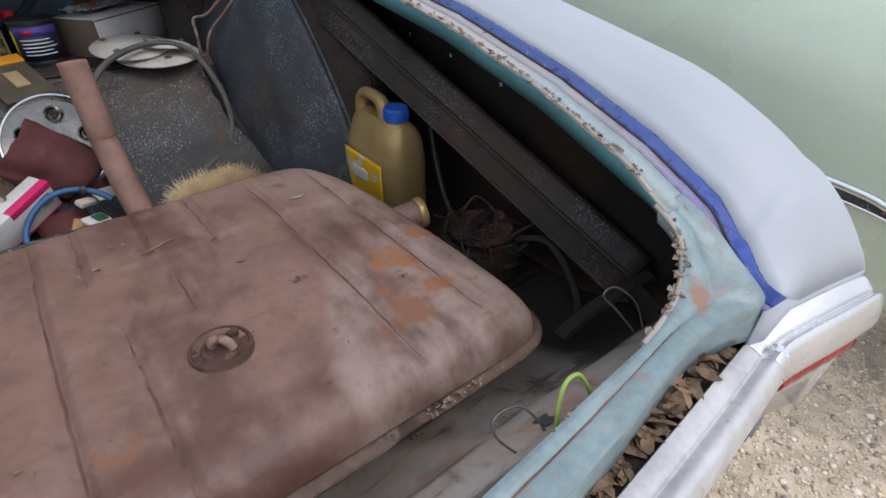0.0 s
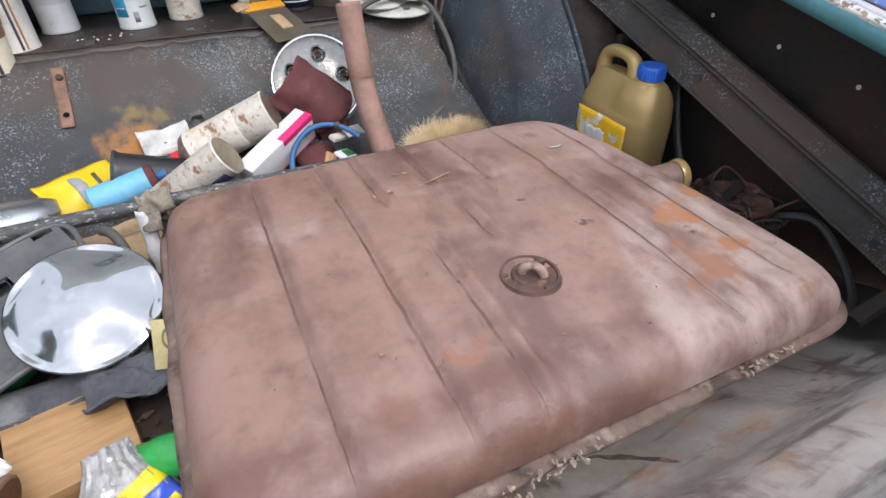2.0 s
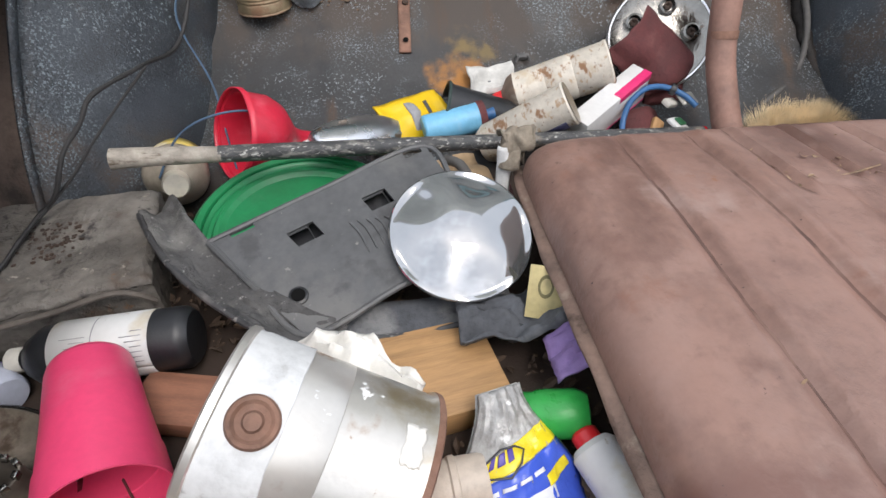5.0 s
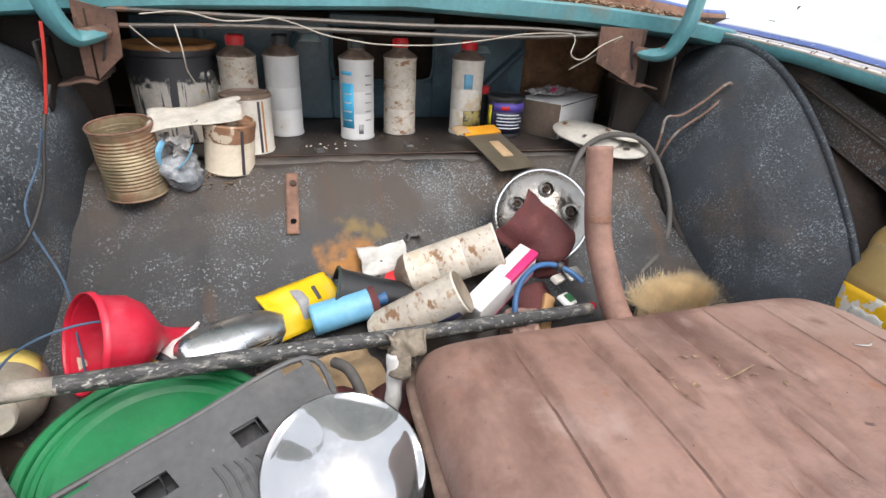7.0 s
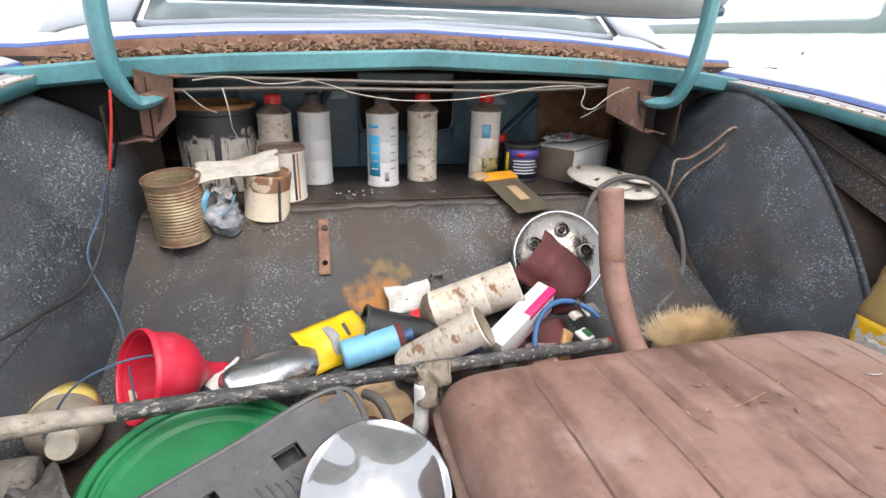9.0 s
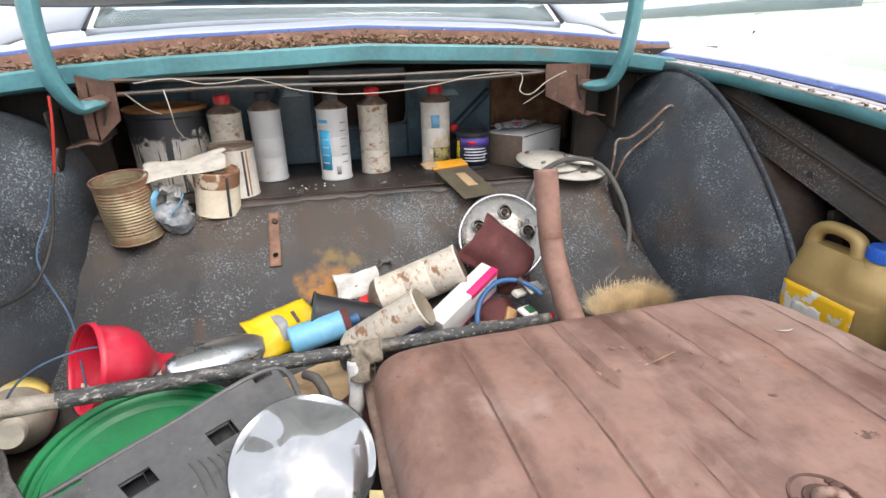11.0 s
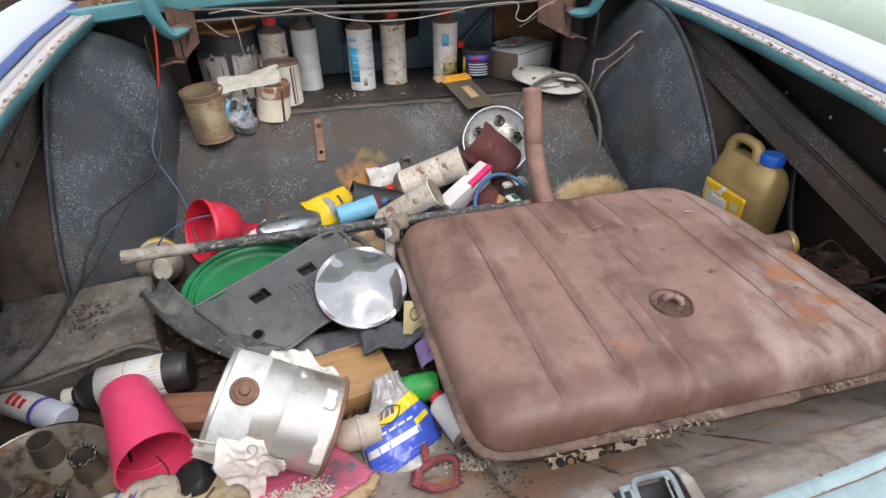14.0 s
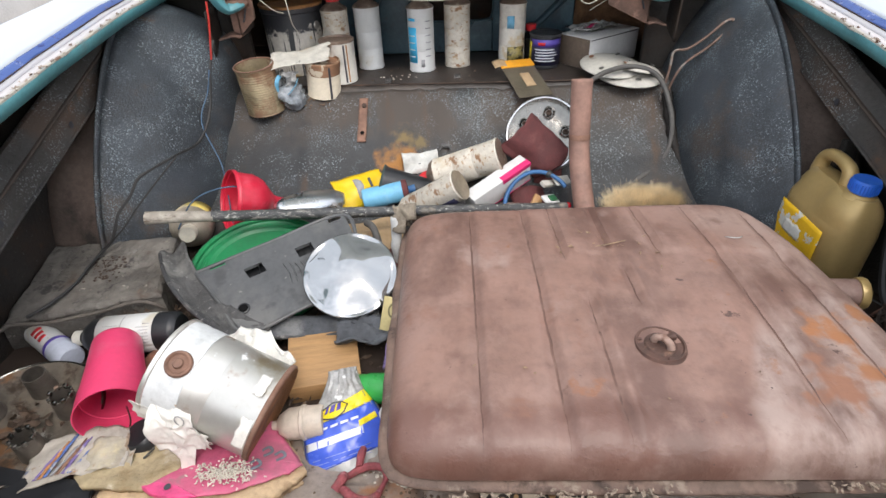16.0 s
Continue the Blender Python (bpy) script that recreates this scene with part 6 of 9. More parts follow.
part("film", surface(lambda u, v: (-0.02 + 0.16 * u, -0.04 + 0.09 * v, 0.012 + 0.012 * noise.noise((u * 5, v * 5, 3)) + 0.006 * noise.noise((u * 14, v * 14, 1))), 22, 16), bag_clear, sheet, thick=0.0006)
part("red_print", surface(lambda u, v: (0.0 + 0.07 * u, -0.03 + 0.02 * v + 0.015 * u, 0.0155 + 0.012 * noise.noise(((0.125 + 0.44 * u) * 5, (0.1 + 0.22 * v) * 5, 3)) + 0.003), 8, 3), magenta, sheet, thick=0.0004)

pail = thing("paint_pail", "large paint pail with black drips and rusty lid", "paint pail", pose(-0.508, 0.275, SHELF))
part("body", lathe([(0, 0.002), (0.094, 0.0), (0.097, 0.003), (0.095, 0.008), (0.097, 0.19), (0.101, 0.194), (0.101, 0.206)], 48, wob=0.008), paint_pail, pail)
part("lid", lathe([(0.101, 0.206), (0.103, 0.212), (0.099, 0.216), (0.092, 0.210), (0.088, 0.206), (0.0, 0.208)], 48), orange_rust, pail, "orange rusted lid")
part("ear", lathe([(0.013, 0), (0.010, 0.004), (0, 0.006)], 14), steel, pail, m=aim((0.085, -0.045, 0.15), (0.17, -0.09, 0.15)))
part("paper_flap", surface(lambda u, v: (0.092 + 0.03 * u, -0.03 + 0.02 * v, 0.09 + 0.035 * v - 0.02 * u), 3, 3), paper_white, pail, thick=0.0006)

tin = thing("ribbed_tin", "open rusty ribbed food tin at the shelf's edge", "tin", Matrix.Translation((-0.558, -0.012, 0.624)) @ Euler((0.10, -0.05, 0)).to_matrix().to_4x4() @ Matrix.Scale(0.80, 4))
prof = [(0.0, 0.004), (0.066, 0.002), (0.070, 0.0), (0.0725, 0.003), (0.070, 0.006)]
for k in range(15):
    z = 0.030 + k * 0.0088
    prof += [(0.0702, z - 0.0044), (0.0680, z)]
prof += [(0.0702, 0.160), (0.0702, 0.168), (0.0728, 0.170), (0.0728, 0.174), (0.0690, 0.174), (0.0685, 0.150), (0.0665, 0.03), (0.065, 0.010), (0, 0.009)]
part("body", lathe(prof, 48, wob=0.012), tin_bare, tin)
part("rolled_rim", lathe([(0.0700, 0.170), (0.0725, 0.1715), (0.0738, 0.1745), (0.0720, 0.1775), (0.0690, 0.1765), (0.0688, 0.172)], 48, wob=0.012), rust, tin, "rusty rolled rim")

tin_f = thing("small_paint_tin", "small cream paint tin with rust and a dark drip", "paint tin", pose(-0.386, 0.040, 0.650, 6, 4, 20))
part("body", lathe([(0, 0.002), (0.050, 0.0), (0.052, 0.003), (0.0505, 0.006), (0.0505, 0.070)], 36), cream_tin, tin_f)
part("rim", lathe([(0.0505, 0.070), (0.0525, 0.098), (0.053, 0.106), (0.050, 0.108), (0.047, 0.102), (0, 0.100)], 36), half_rust, tin_f, "rusted upper band")
part("drip", tube([(0.010, -0.0515, 0.10), (0.012, -0.0512, 0.05), (0.014, -0.0512, 0.004)], 0.0032, 6, flat=0.5), dark_print, tin_f, "dark paint drip")
tin_g = thing("small_paint_tin", "small white paint tin with brown lid", "paint tin", pose(-0.345, 0.125, SHELF, 0, 0, 0))
part("body", lathe([(0, 0.002), (0.053, 0.0), (0.055, 0.003), (0.0535, 0.006), (0.0535, 0.118), (0.0555, 0.122)], 36), white_tin, tin_g)
part("lid", lathe([(0.0555, 0.122), (0.0555, 0.128), (0.052, 0.130), (0.049, 0.124), (0, 0.125)], 36), brown_neck, tin_g, "brown stained lid")
part("seam", tube([(0.028, -0.047, 0.118), (0.028, -0.047, 0.006)], 0.0028, 6, flat=0.6), dark_print, tin_g)
part("glue_edge", tube([(0.036, -0.041, 0.118), (0.036, -0.041, 0.006)], 0.0022, 6, flat=0.6), orange_rust, tin_g)

flap = thing("cardboard_flap", "bent printed cardboard piece across small tins", "cardboard", Matrix.Translation((-0.415, 0.030, 0.760)) @ Matrix.Rotation(radians(8), 4, "Z"))
part("sheet", surface(lambda u, v: (-0.108 + 0.172 * u + 0.010 * noise.noise((v * 5, 1, u * 2)), -0.058 + 0.078 * v + 0.012 * u + 0.006 * noise.noise((u * 6, 3, v * 2)), -0.010 + 0.026 * v + 0.018 * u + 0.004 * math.sin(u * 6 + v * 2) + 0.004 * noise.noise((u * 5, v * 4, 8))), 26, 12), torn_sheet, flap, thick=0.0016)
wad = thing("plastic_bag_wad", "knotted clear plastic bag with blue tape and grey contents", "plastic bag", pose(-0.474, -0.002, 0.628))
bm = bmesh.new()
bmesh.ops.create_icosphere(bm, subdivisions=4, radius=0.043)
for v in bm.verts:
    v.co *= 1 + 0.34 * noise.noise(v.co * 32) + 0.20 * noise.noise(v.co * 80)
    v.co.z = v.co.z * 0.85 + 0.034
part("bag", bm, mat("grey plastic film", (0.22, 0.24, 0.26), 0.3, 30, 0.25, bump=0.4, fine=60, over=[((0.34, 0.36, 0.38), 22, 0.55, 0.7)]), wad)
bm = surface(lambda u, v: (-0.03 + 0.055 * v + 0.008 * noise.noise((u * 5, v * 5, 1)), -0.012 + 0.03 * noise.noise((u * 4, v * 3, 2)), 0.055 + 0.055 * u + 0.012 * noise.noise((u * 6, v * 6, 8))), 14, 14)
part("bag_neck", bm, bag_clear, wad, "twisted clear neck", thick=0.0008)
part("tape", tube([(-0.035, -0.03, 0.055), (-0.03, -0.035, 0.085), (-0.022, -0.02, 0.10)], 0.006, 6, flat=0.25), blue_tube, wad, "blue tape")
part("tape", tube([(0.0, -0.042, 0.05), (0.022, -0.038, 0.072), (0.03, -0.02, 0.09)], 0.006, 6, flat=0.25), blue_tube, wad, "blue tape")

pack = thing("sandpaper_pack", "orange-topped clear blister pack hanging over the shelf edge", "pack", Matrix.Translation((0.238, 0.055, 0.674)) @ Matrix.Rotation(radians(14), 4, "Z") @ Matrix.Rotation(radians(15), 4, "X") @ Matrix.Diagonal((1.25, 1.15, 1, 1)))
part("card", rbox(0.085, 0.175, 0.003, 0.001, (0, 0, 0)), mat("dark pack card", (0.10, 0.085, 0.06), 0.2, 20, 0.4), pack)
part("header", rbox(0.088, 0.034, 0.005, 0.001, (0, 0.072, 0.0015)), mat("orange header", (0.74, 0.33, 0.02), 0.08, 20, 0.45), pack, "orange header card")
part("insert", rbox(0.024, 0.062, 0.004, 0.001, (0.004, -0.01, 0.002)), card, pack, "tan insert")
part("paper_tail", surface(lambda u, v: (-0.06 + 0.05 * u, 0.06 + 0.035 * v, 0.003 + 0.006 * math.sin(u * 4)), 6, 4), card, pack, thick=0.001)


def enamel_plate(x, y, z, r, tilt, turn):
    ob = thing("lamp_plate", "dusty white enamel reflector plate with clips", "plate", pose(x, y, z, tilt[0], tilt[1], turn), "enamel plates")
    part("disc", lathe([(0, 0.014), (r * 0.45, 0.013), (r * 0.8, 0.008), (r * 0.97, 0.003), (r, 0.0), (r * 0.99, -0.003), (r * 0.9, 0.0), (0.0, 0.008)], 48), enamel, ob)
    for k in range(4):
        a = radians(20 + 85 * k)
        part("clip", rbox(0.016, 0.008, 0.004, 0.001, (r * 0.7 * math.cos(a), r * 0.7 * math.sin(a), 0.011)), steel, ob)
    return ob


enamel_plate(0.560, 0.060, SHELF + 0.010, 0.102, (5, 2), 0)
enamel_plate(0.505, 0.080, SHELF + 0.034, 0.094, (7, -3), 40)
enamel_plate(0.578, 0.050, SHELF + 0.032, 0.066, (9, 5), 90)
hose = thing("rubber_hose", "thin grey rubber hose looping over the enamel plates", "hose", pose(0.5, 0, 0.6))
part("tube", tube([(-0.175, -0.155, -0.01), (-0.16, -0.13, 0.034), (-0.078, -0.05, 0.099), (0.035, 0.0, 0.117), (0.119, -0.02, 0.092), (0.153, -0.08, 0.009), (0.150, -0.13, -0.071), (0.106, -0.18, -0.122), (0.046, -0.22, -0.136), (0.0, -0.24, -0.16)], 0.0072, 10, 8), grey_hose, hose)

# shelf grit
def crumbs(name, count, place, size, material, seed_, label, flat=0.6, cat="debris"):
    rng = random.Random(seed_)
    bm = bmesh.new()
    for _ in range(count):
        p, s = Vector(place(rng)), size * rng.uniform(0.5, 1.5)
        bmesh.ops.create_icosphere(bm, subdivisions=1, radius=s, matrix=Matrix.Translation(p + Vector((0, 0, s * flat * 0.6))) @ Euler((0, 0, rng.uniform(0, 6))).to_matrix().to_4x4() @ Matrix.Diagonal((rng.uniform(0.8, 1.7), 1, flat, 1)))
    return tagged(part(name, bm, material, None, smooth=False), label, cat, kind="stuff")


crumbs("shelf_grit", 16, lambda r: (r.gauss(-0.17, 0.035), r.gauss(0.13, 0.02), SHELF), 0.0024, seed, 1, "pale crumbs scattered on the shelf")
crumbs("shelf_grit", 90, lambda r: (r.uniform(-0.45, 0.4), r.uniform(0.06, 0.3), SHELF), 0.0022, dirt, 2, "dark grit scattered on the shelf")
crumbs("dirt_line", 70, lambda r: (lambda x, y: (x, y, floor_z(x, y)))(r.uniform(-0.53, -0.36), r.gauss(0.0, 0.014)), 0.004, dirt, 3, "rusty dirt below the tins")
for x, y in ((-0.19, 0.10), (0.03, 0.13)):
    part("rubber_stop", rbox(0.02, 0.04, 0.005, 0.002, (x, y, 0.664)), black_rubber, car)

# ---- behind the tank ----
cap = thing("hubcap", "chromed hubcap with lug holes leaning on the hump", "hubcap", aim((0.268, -0.172, 0.582), (0.178, -0.457, 0.757)) @ Matrix.Scale(1.06, 4))
part("dish", lathe([(0, 0.010), (0.03, 0.011), (0.045, 0.008), (0.07, 0.004), (0.086, 0.008), (0.094, 0.012), (0.099, 0.008), (0.100, 0.0), (0.096, -0.006)], 56, wob=0.01), chrome_old, cap)
part("rim", lathe([(0.0955, 0.0115), (0.0985, 0.0125), (0.1015, 0.0085), (0.1022, 0.0), (0.0990, -0.004)], 56, wob=0.01), dull_chrome, cap, "bright rolled rim")
for k in range(5):
    a = radians(72 * k + 12)
    lug = part("lug_cup", lathe([(0.017, 0.004), (0.016, 0.016), (0.012, 0.018), (0.0105, 0.010), (0.010, 0.004), (0, 0.003)], 20), chrome_old, cap, m=Matrix.Translation((0.058 * math.cos(a), 0.058 * math.sin(a), 0.0)))
    part("nut", lathe([(0.0085, 0.004), (0.0085, 0.013), (0.005, 0.014), (0.0, 0.009)], 6), dark_rust, cap, m=Matrix.Translation((0.058 * math.cos(a), 0.058 * math.sin(a), 0.0)))
paper = thing("abrasive_sheet", "creased maroon abrasive sheet leaning on the hubcap", "sandpaper", Matrix.Translation((0.24, -0.215, 0.478)))
SHEET = [Vector((-0.104, 0.005, 0.087)), Vector((-0.009, 0.05, 0.168)), Vector((0.110, 0.0, 0.066)), Vector((0.001, -0.02, 0.0))]
part("sheet", surface(lambda u, v: SHEET[0].lerp(SHEET[1], u).lerp(SHEET[3].lerp(SHEET[2], u), v) + Vector((0.004 * noise.noise((u * 5, v * 5, 0)), -0.022 * math.sin(math.pi * u) - 0.012 * noise.noise((u * 3, v * 3, 7)), 0.004 * noise.noise((u * 6, v * 6, 3)))), 20, 20), maroon, paper, thick=0.0012)
part("folded_corner", surface(lambda u, v: (0.0 + 0.075 * u, -0.012 - 0.02 * u * (1 - v), -0.025 + 0.05 * v + 0.02 * u + 0.006 * noise.noise((u * 4, v * 4, 2))), 10, 8), maroon, paper, thick=0.0012)

broom = thing("hand_brush", "straw-coloured bristle brush behind the tank", "brush", pose(0.518, -0.355, 0.372) @ Matrix.Scale(0.93, 4))
bm = bmesh.new()
rng = random.Random(21)
for _ in range(9000):
    a = rng.uniform(-1.2, 1.2)
    base = Vector((rng.uniform(-0.06, 0.06), rng.uniform(-0.025, 0.03), 0.05))
    ln = rng.uniform(0.07, 0.105) * (1.12 - 0.2 * abs(a))
    clump = 0.10 * noise.noise((a * 5, base.y * 60, 2.0))
    tip = base + Vector((math.sin(a + clump) * ln * rng.uniform(0.75, 1.05), rng.gauss(-0.004, 0.016), math.cos(a * 0.8 + clump) * ln * 0.82))
    w = 0.0008
    side = Vector((w, 0.4 * w, 0))
    bm.faces.new([bm.verts.new(p) for p in (base - side, base + side, tip + side * 0.3, tip - side * 0.3)])
part("bristles", bm, bristle, broom, "splayed straw bristles", smooth=False)
part("tuft_core", lathe([(0.0, 0.082), (0.030, 0.078), (0.055, 0.060), (0.068, 0.030), (0.070, 0.0)], 24, wob=0.25), bristle, broom, "dense bristle core", m=Matrix.Translation((0, 0.005, 0.040)) @ Matrix.Diagonal((1.3, 0.5, 1.0, 1)))
part("block", rbox(0.15, 0.055, 0.05, 0.012, (0, 0.0, 0.03)), wood, broom)

jug = thing("oil_jug", "gold plastic oil jug with blue cap and torn yellow label", "oil jug", pose(0.846, -0.574, 0.362, 0, 0, -91) @ Matrix.Diagonal((1.10, 1.0, 1, 1)))
bm = bmesh.new()


def jug_ring(z):
    # half length, half depth, shift
    hl = lerp([(0, 0.09), (0.01, 0.099), (0.17, 0.10), (0.21, 0.099), (0.24, 0.093), (0.262, 0.083)], z)
    hd = lerp([(0, 0.048), (0.01, 0.056), (0.19, 0.056), (0.20, 0.052), (0.23, 0.037), (0.262, 0.019)], z)
    return hl, hd


levels = [0, 0.004, 0.012, 0.05, 0.10, 0.15, 0.18, 0.190, 0.195, 0.20, 0.215, 0.228, 0.24, 0.252, 0.260, 0.262]
rings = []
for z in levels:
    hl, hd = jug_ring(z)
    ring = []
    for k in range(40):
        a = 2 * math.pi * k / 40
        c, s = math.cos(a), math.sin(a)
        p = 3.6
        r = (abs(c) ** p + abs(s) ** p) ** (-1 / p)
        full = lerp([(0, hd), (0.19, hd), (0.21, 0.054), (0.235, 0.048), (0.255, 0.036), (0.262, 0.026)], z)
        ring.append(bm.verts.new((c * r * hl, s * r * (hd + (full - hd) * smooth01((c * r + 0.05) / 0.4)), z)))
    rings.append(ring)
for a, b in zip(rings, rings[1:]):
    for k in range(40):
        bm.faces.new((a[k], a[(k + 1) % 40], b[(k + 1) % 40], b[k]))
bm.faces.new(rings[0][::-1])
bm.faces.new(rings[-1])
part("body", bm, gold, jug, "scuffed gold plastic body")
part("spout", lathe([(0.036, 0.235), (0.032, 0.258), (0.026, 0.264), (0.0215, 0.268), (0.0215, 0.278), (0.0, 0.278)], 30), gold, jug, m=Matrix.Translation((0.050, 0, 0)))
bm = lathe([(0.0235, 0.268), (0.0255, 0.270), (0.0255, 0.292), (0.0235, 0.296), (0.0, 0.296)], 30)
capj = part("cap", bm, blue_cap, jug, "blue ribbed screw cap", m=Matrix.Translation((0.050, 0, 0)))
for k in range(30):
    a = 2 * math.pi * k / 30
    part("rib", rbox(0.0015, 0.0018, 0.018, 0.0, (0.050 + 0.0256 * math.cos(a), 0.0256 * math.sin(a), 0.272)), blue_cap, capj)
part("handle", tube([(-0.074, 0, 0.215), (-0.080, 0, 0.255), (-0.074, 0, 0.284), (-0.052, 0, 0.297), (-0.020, 0, 0.297), (0.002, 0, 0.288), (0.011, 0, 0.266), (0.012, 0, 0.235)], lambda f: 0.0135 + 0.007 * abs(2 * f - 1) ** 2, 18, 8, flat=0.95), gold, jug, "moulded carrying handle")
for s in (-1, 1):
    part("label", surface(lambda u, v: (-0.078 + 0.144 * u, s * (0.0568 + 0.0004 * math.sin(u * 9)), 0.050 + 0.130 * v), 12, 10), yellow_label, jug, "torn yellow paper label", thick=0.0005)
    part("label_torn", surface(lambda u, v: (-0.05 + 0.06 * u + 0.01 * noise.noise((v * 4, u, 3)), s * 0.0575, 0.115 + 0.03 * v + 0.012 * noise.noise((u * 5, v, 1))), 8, 5), paper_white, jug, "torn white backing", thick=0.0004)

clump = thing("fuel_pump_housing", "dirt-crusted round pump housing with tangled wires", "pump", pose(0.885, -0.865, 0.37))
bm = lathe([(0, 0), (0.075, 0.0), (0.085, 0.01), (0.085, 0.05), (0.078, 0.065), (0.06, 0.072), (0.04, 0.078), (0.0, 0.080)], 36)
for v in bm.verts:
    v.co += v.normal * 0 + Vector((noise.noise(v.co * 30), noise.noise(v.co * 30 + Vector((5, 0, 0))), noise.noise(v.co * 30 + Vector((0, 7, 0))))) * 0.008
part("housing", bm, dark_rust, clump)
part("cover", lathe([(0.060, 0.072), (0.066, 0.090), (0.060, 0.098), (0.052, 0.094), (0.030, 0.088), (0.0, 0.090)], 32, wob=0.16), pump_rust, clump, "rusty cover")
part("strap", tube([(-0.07, -0.03, 0.09), (-0.03, 0.0, 0.102), (0.03, 0.02, 0.103), (0.07, 0.05, 0.085)], 0.010, 8, 6, flat=0.3, wob=0.3), undercoat_plain, clump)
rng = random.Random(31)
for k in range(18):
    a = rng.uniform(0, 6.28)
    pts = [(0.09 * math.cos(a + j * rng.uniform(0.3, 0.9)) * rng.uniform(0.5, 1.1), 0.09 * math.sin(a + j * 0.6) * rng.uniform(0.5, 1.1), 0.05 + rng.uniform(0, 0.065)) for j in range(5)]
    part("wire", tube(pts, rng.uniform(0.0018, 0.0042), 6, flat=0.5), (dark_rust, wire_black, pump_rust)[k % 3], clump)
crumbs("pump_dirt", 420, lambda r: (lambda a, d: (0.885 + d * math.cos(a), -0.865 + d * math.sin(a), 0.462 - 6 * d * d + r.uniform(-0.012, 0.006)))(r.uniform(0, 6.3), 0.095 * math.sqrt(r.random())), 0.0055, dark_rust, 33, "crust of dirt on the pump housing")
part("cable_drop", tube([(0.94, -0.62, 0.60), (0.93, -0.66, 0.50), (0.92, -0.72, 0.42), (0.93, -0.80, 0.37)], 0.008, 8), wire_black, car)
part("cable_drop", tube([(0.93, -0.92, 0.44), (0.955, -0.98, 0.455), (0.945, -1.05, 0.42), (0.92, -1.10, 0.385), (0.87, -1.13, 0.375)], 0.008, 8), wire_black, car)
part("crossbar", tube([(0.78, -1.165, 0.44), (0.86, -1.17, 0.465), (0.96, -1.20, 0.50)], 0.014, 8, flat=0.6), undercoat_plain, car)

# wires and tubing poking out of the rear panel
part("wire_loop", tube([(0.745, -1.30, 0.575), (0.735, -1.275, 0.60), (0.715, -1.265, 0.628), (0.735, -1.268, 0.632), (0.76, -1.285, 0.605), (0.765, -1.30, 0.57)], 0.0014, 6), wire_dull, car, "thin loop of grey wire")
part("wire_loop", tube([(0.495, -1.345, 0.60), (0.48, -1.325, 0.62), (0.487, -1.315, 0.632), (0.515, -1.318, 0.630), (0.53, -1.335, 0.61), (0.53, -1.35, 0.59)], 0.0014, 6), wire_dull, car, "thin loop of grey wire")
part("green_tube", tube([(0.535, -1.352, 0.60), (0.548, -1.34, 0.628), (0.565, -1.333, 0.642), (0.585, -1.334, 0.638), (0.595, -1.345, 0.61), (0.595, -1.352, 0.59)], 0.0024, 8), green_tube, car, "loop of yellow-green tubing")
part("dark_hole", surface(lambda u, v: (lambda x, y: (x, y, floor_z(x, y) + 0.003))(0.545 + 0.016 * (u - 0.5) * (1 + 0.3 * math.sin(v * 9)), -1.33 + 0.018 * (v - 0.5)), 8, 8), dark_print, car)


# ---- clutter on the trunk floor ----
stick = thing("broom_pole", "paint-spattered dark pole lying across the clutter", "pole", aim((-0.722, -0.522, 0.548), (0.30, -0.358, 0.452)))
part("shaft", tube([(0, 0, 0.148), (0.002, 0, 0.5), (0, 0, 1.05)], 0.0135, 16, 12, wob=0.03), pole_paint, stick)
part("bare_end", tube([(0, 0, 0.0), (0.0, 0.001, 0.07), (0, 0, 0.152)], lambda f: 0.0140 + 0.004 * (1 - f), 14, 7, flat=0.85, wob=0.12), pole_bare, stick, "bare weathered end")

flask = thing("round_bottle", "dusty clear bottle with yellow label and cream cap", "bottle", aim((-0.702, -0.375, 0.438), (-0.667, -0.475, 0.468)))
part("body", lathe([(0, -0.06), (0.04, -0.06), (0.053, -0.048), (0.055, -0.01), (0.055, 0.025), (0.048, 0.052), (0.028, 0.070), (0.019, 0.078), (0.0, 0.078)], 32), mat("dusty bottle plastic", (0.33, 0.29, 0.23), 0.25, 14, 0.45, bump=0.1), flask)
part("cap", lathe([(0.019, 0.076), (0.0215, 0.078), (0.0215, 0.105), (0.019, 0.110), (0, 0.110)], 24), cap_cream, flask, "cream screw cap")
fd = flask.matrix_basis.inverted().to_3x3() @ Vector((0, -0.3, 1))
fa = math.degrees(math.atan2(fd.y, fd.x))
wrap(flask, "label", faded_yellow, 0.0556, -0.050, 0.020, fa - 70, fa + 50, "faded yellow label")
wrap(flask, "label_edge", bag_white, 0.0556, -0.045, 0.018, fa + 45, fa + 75)

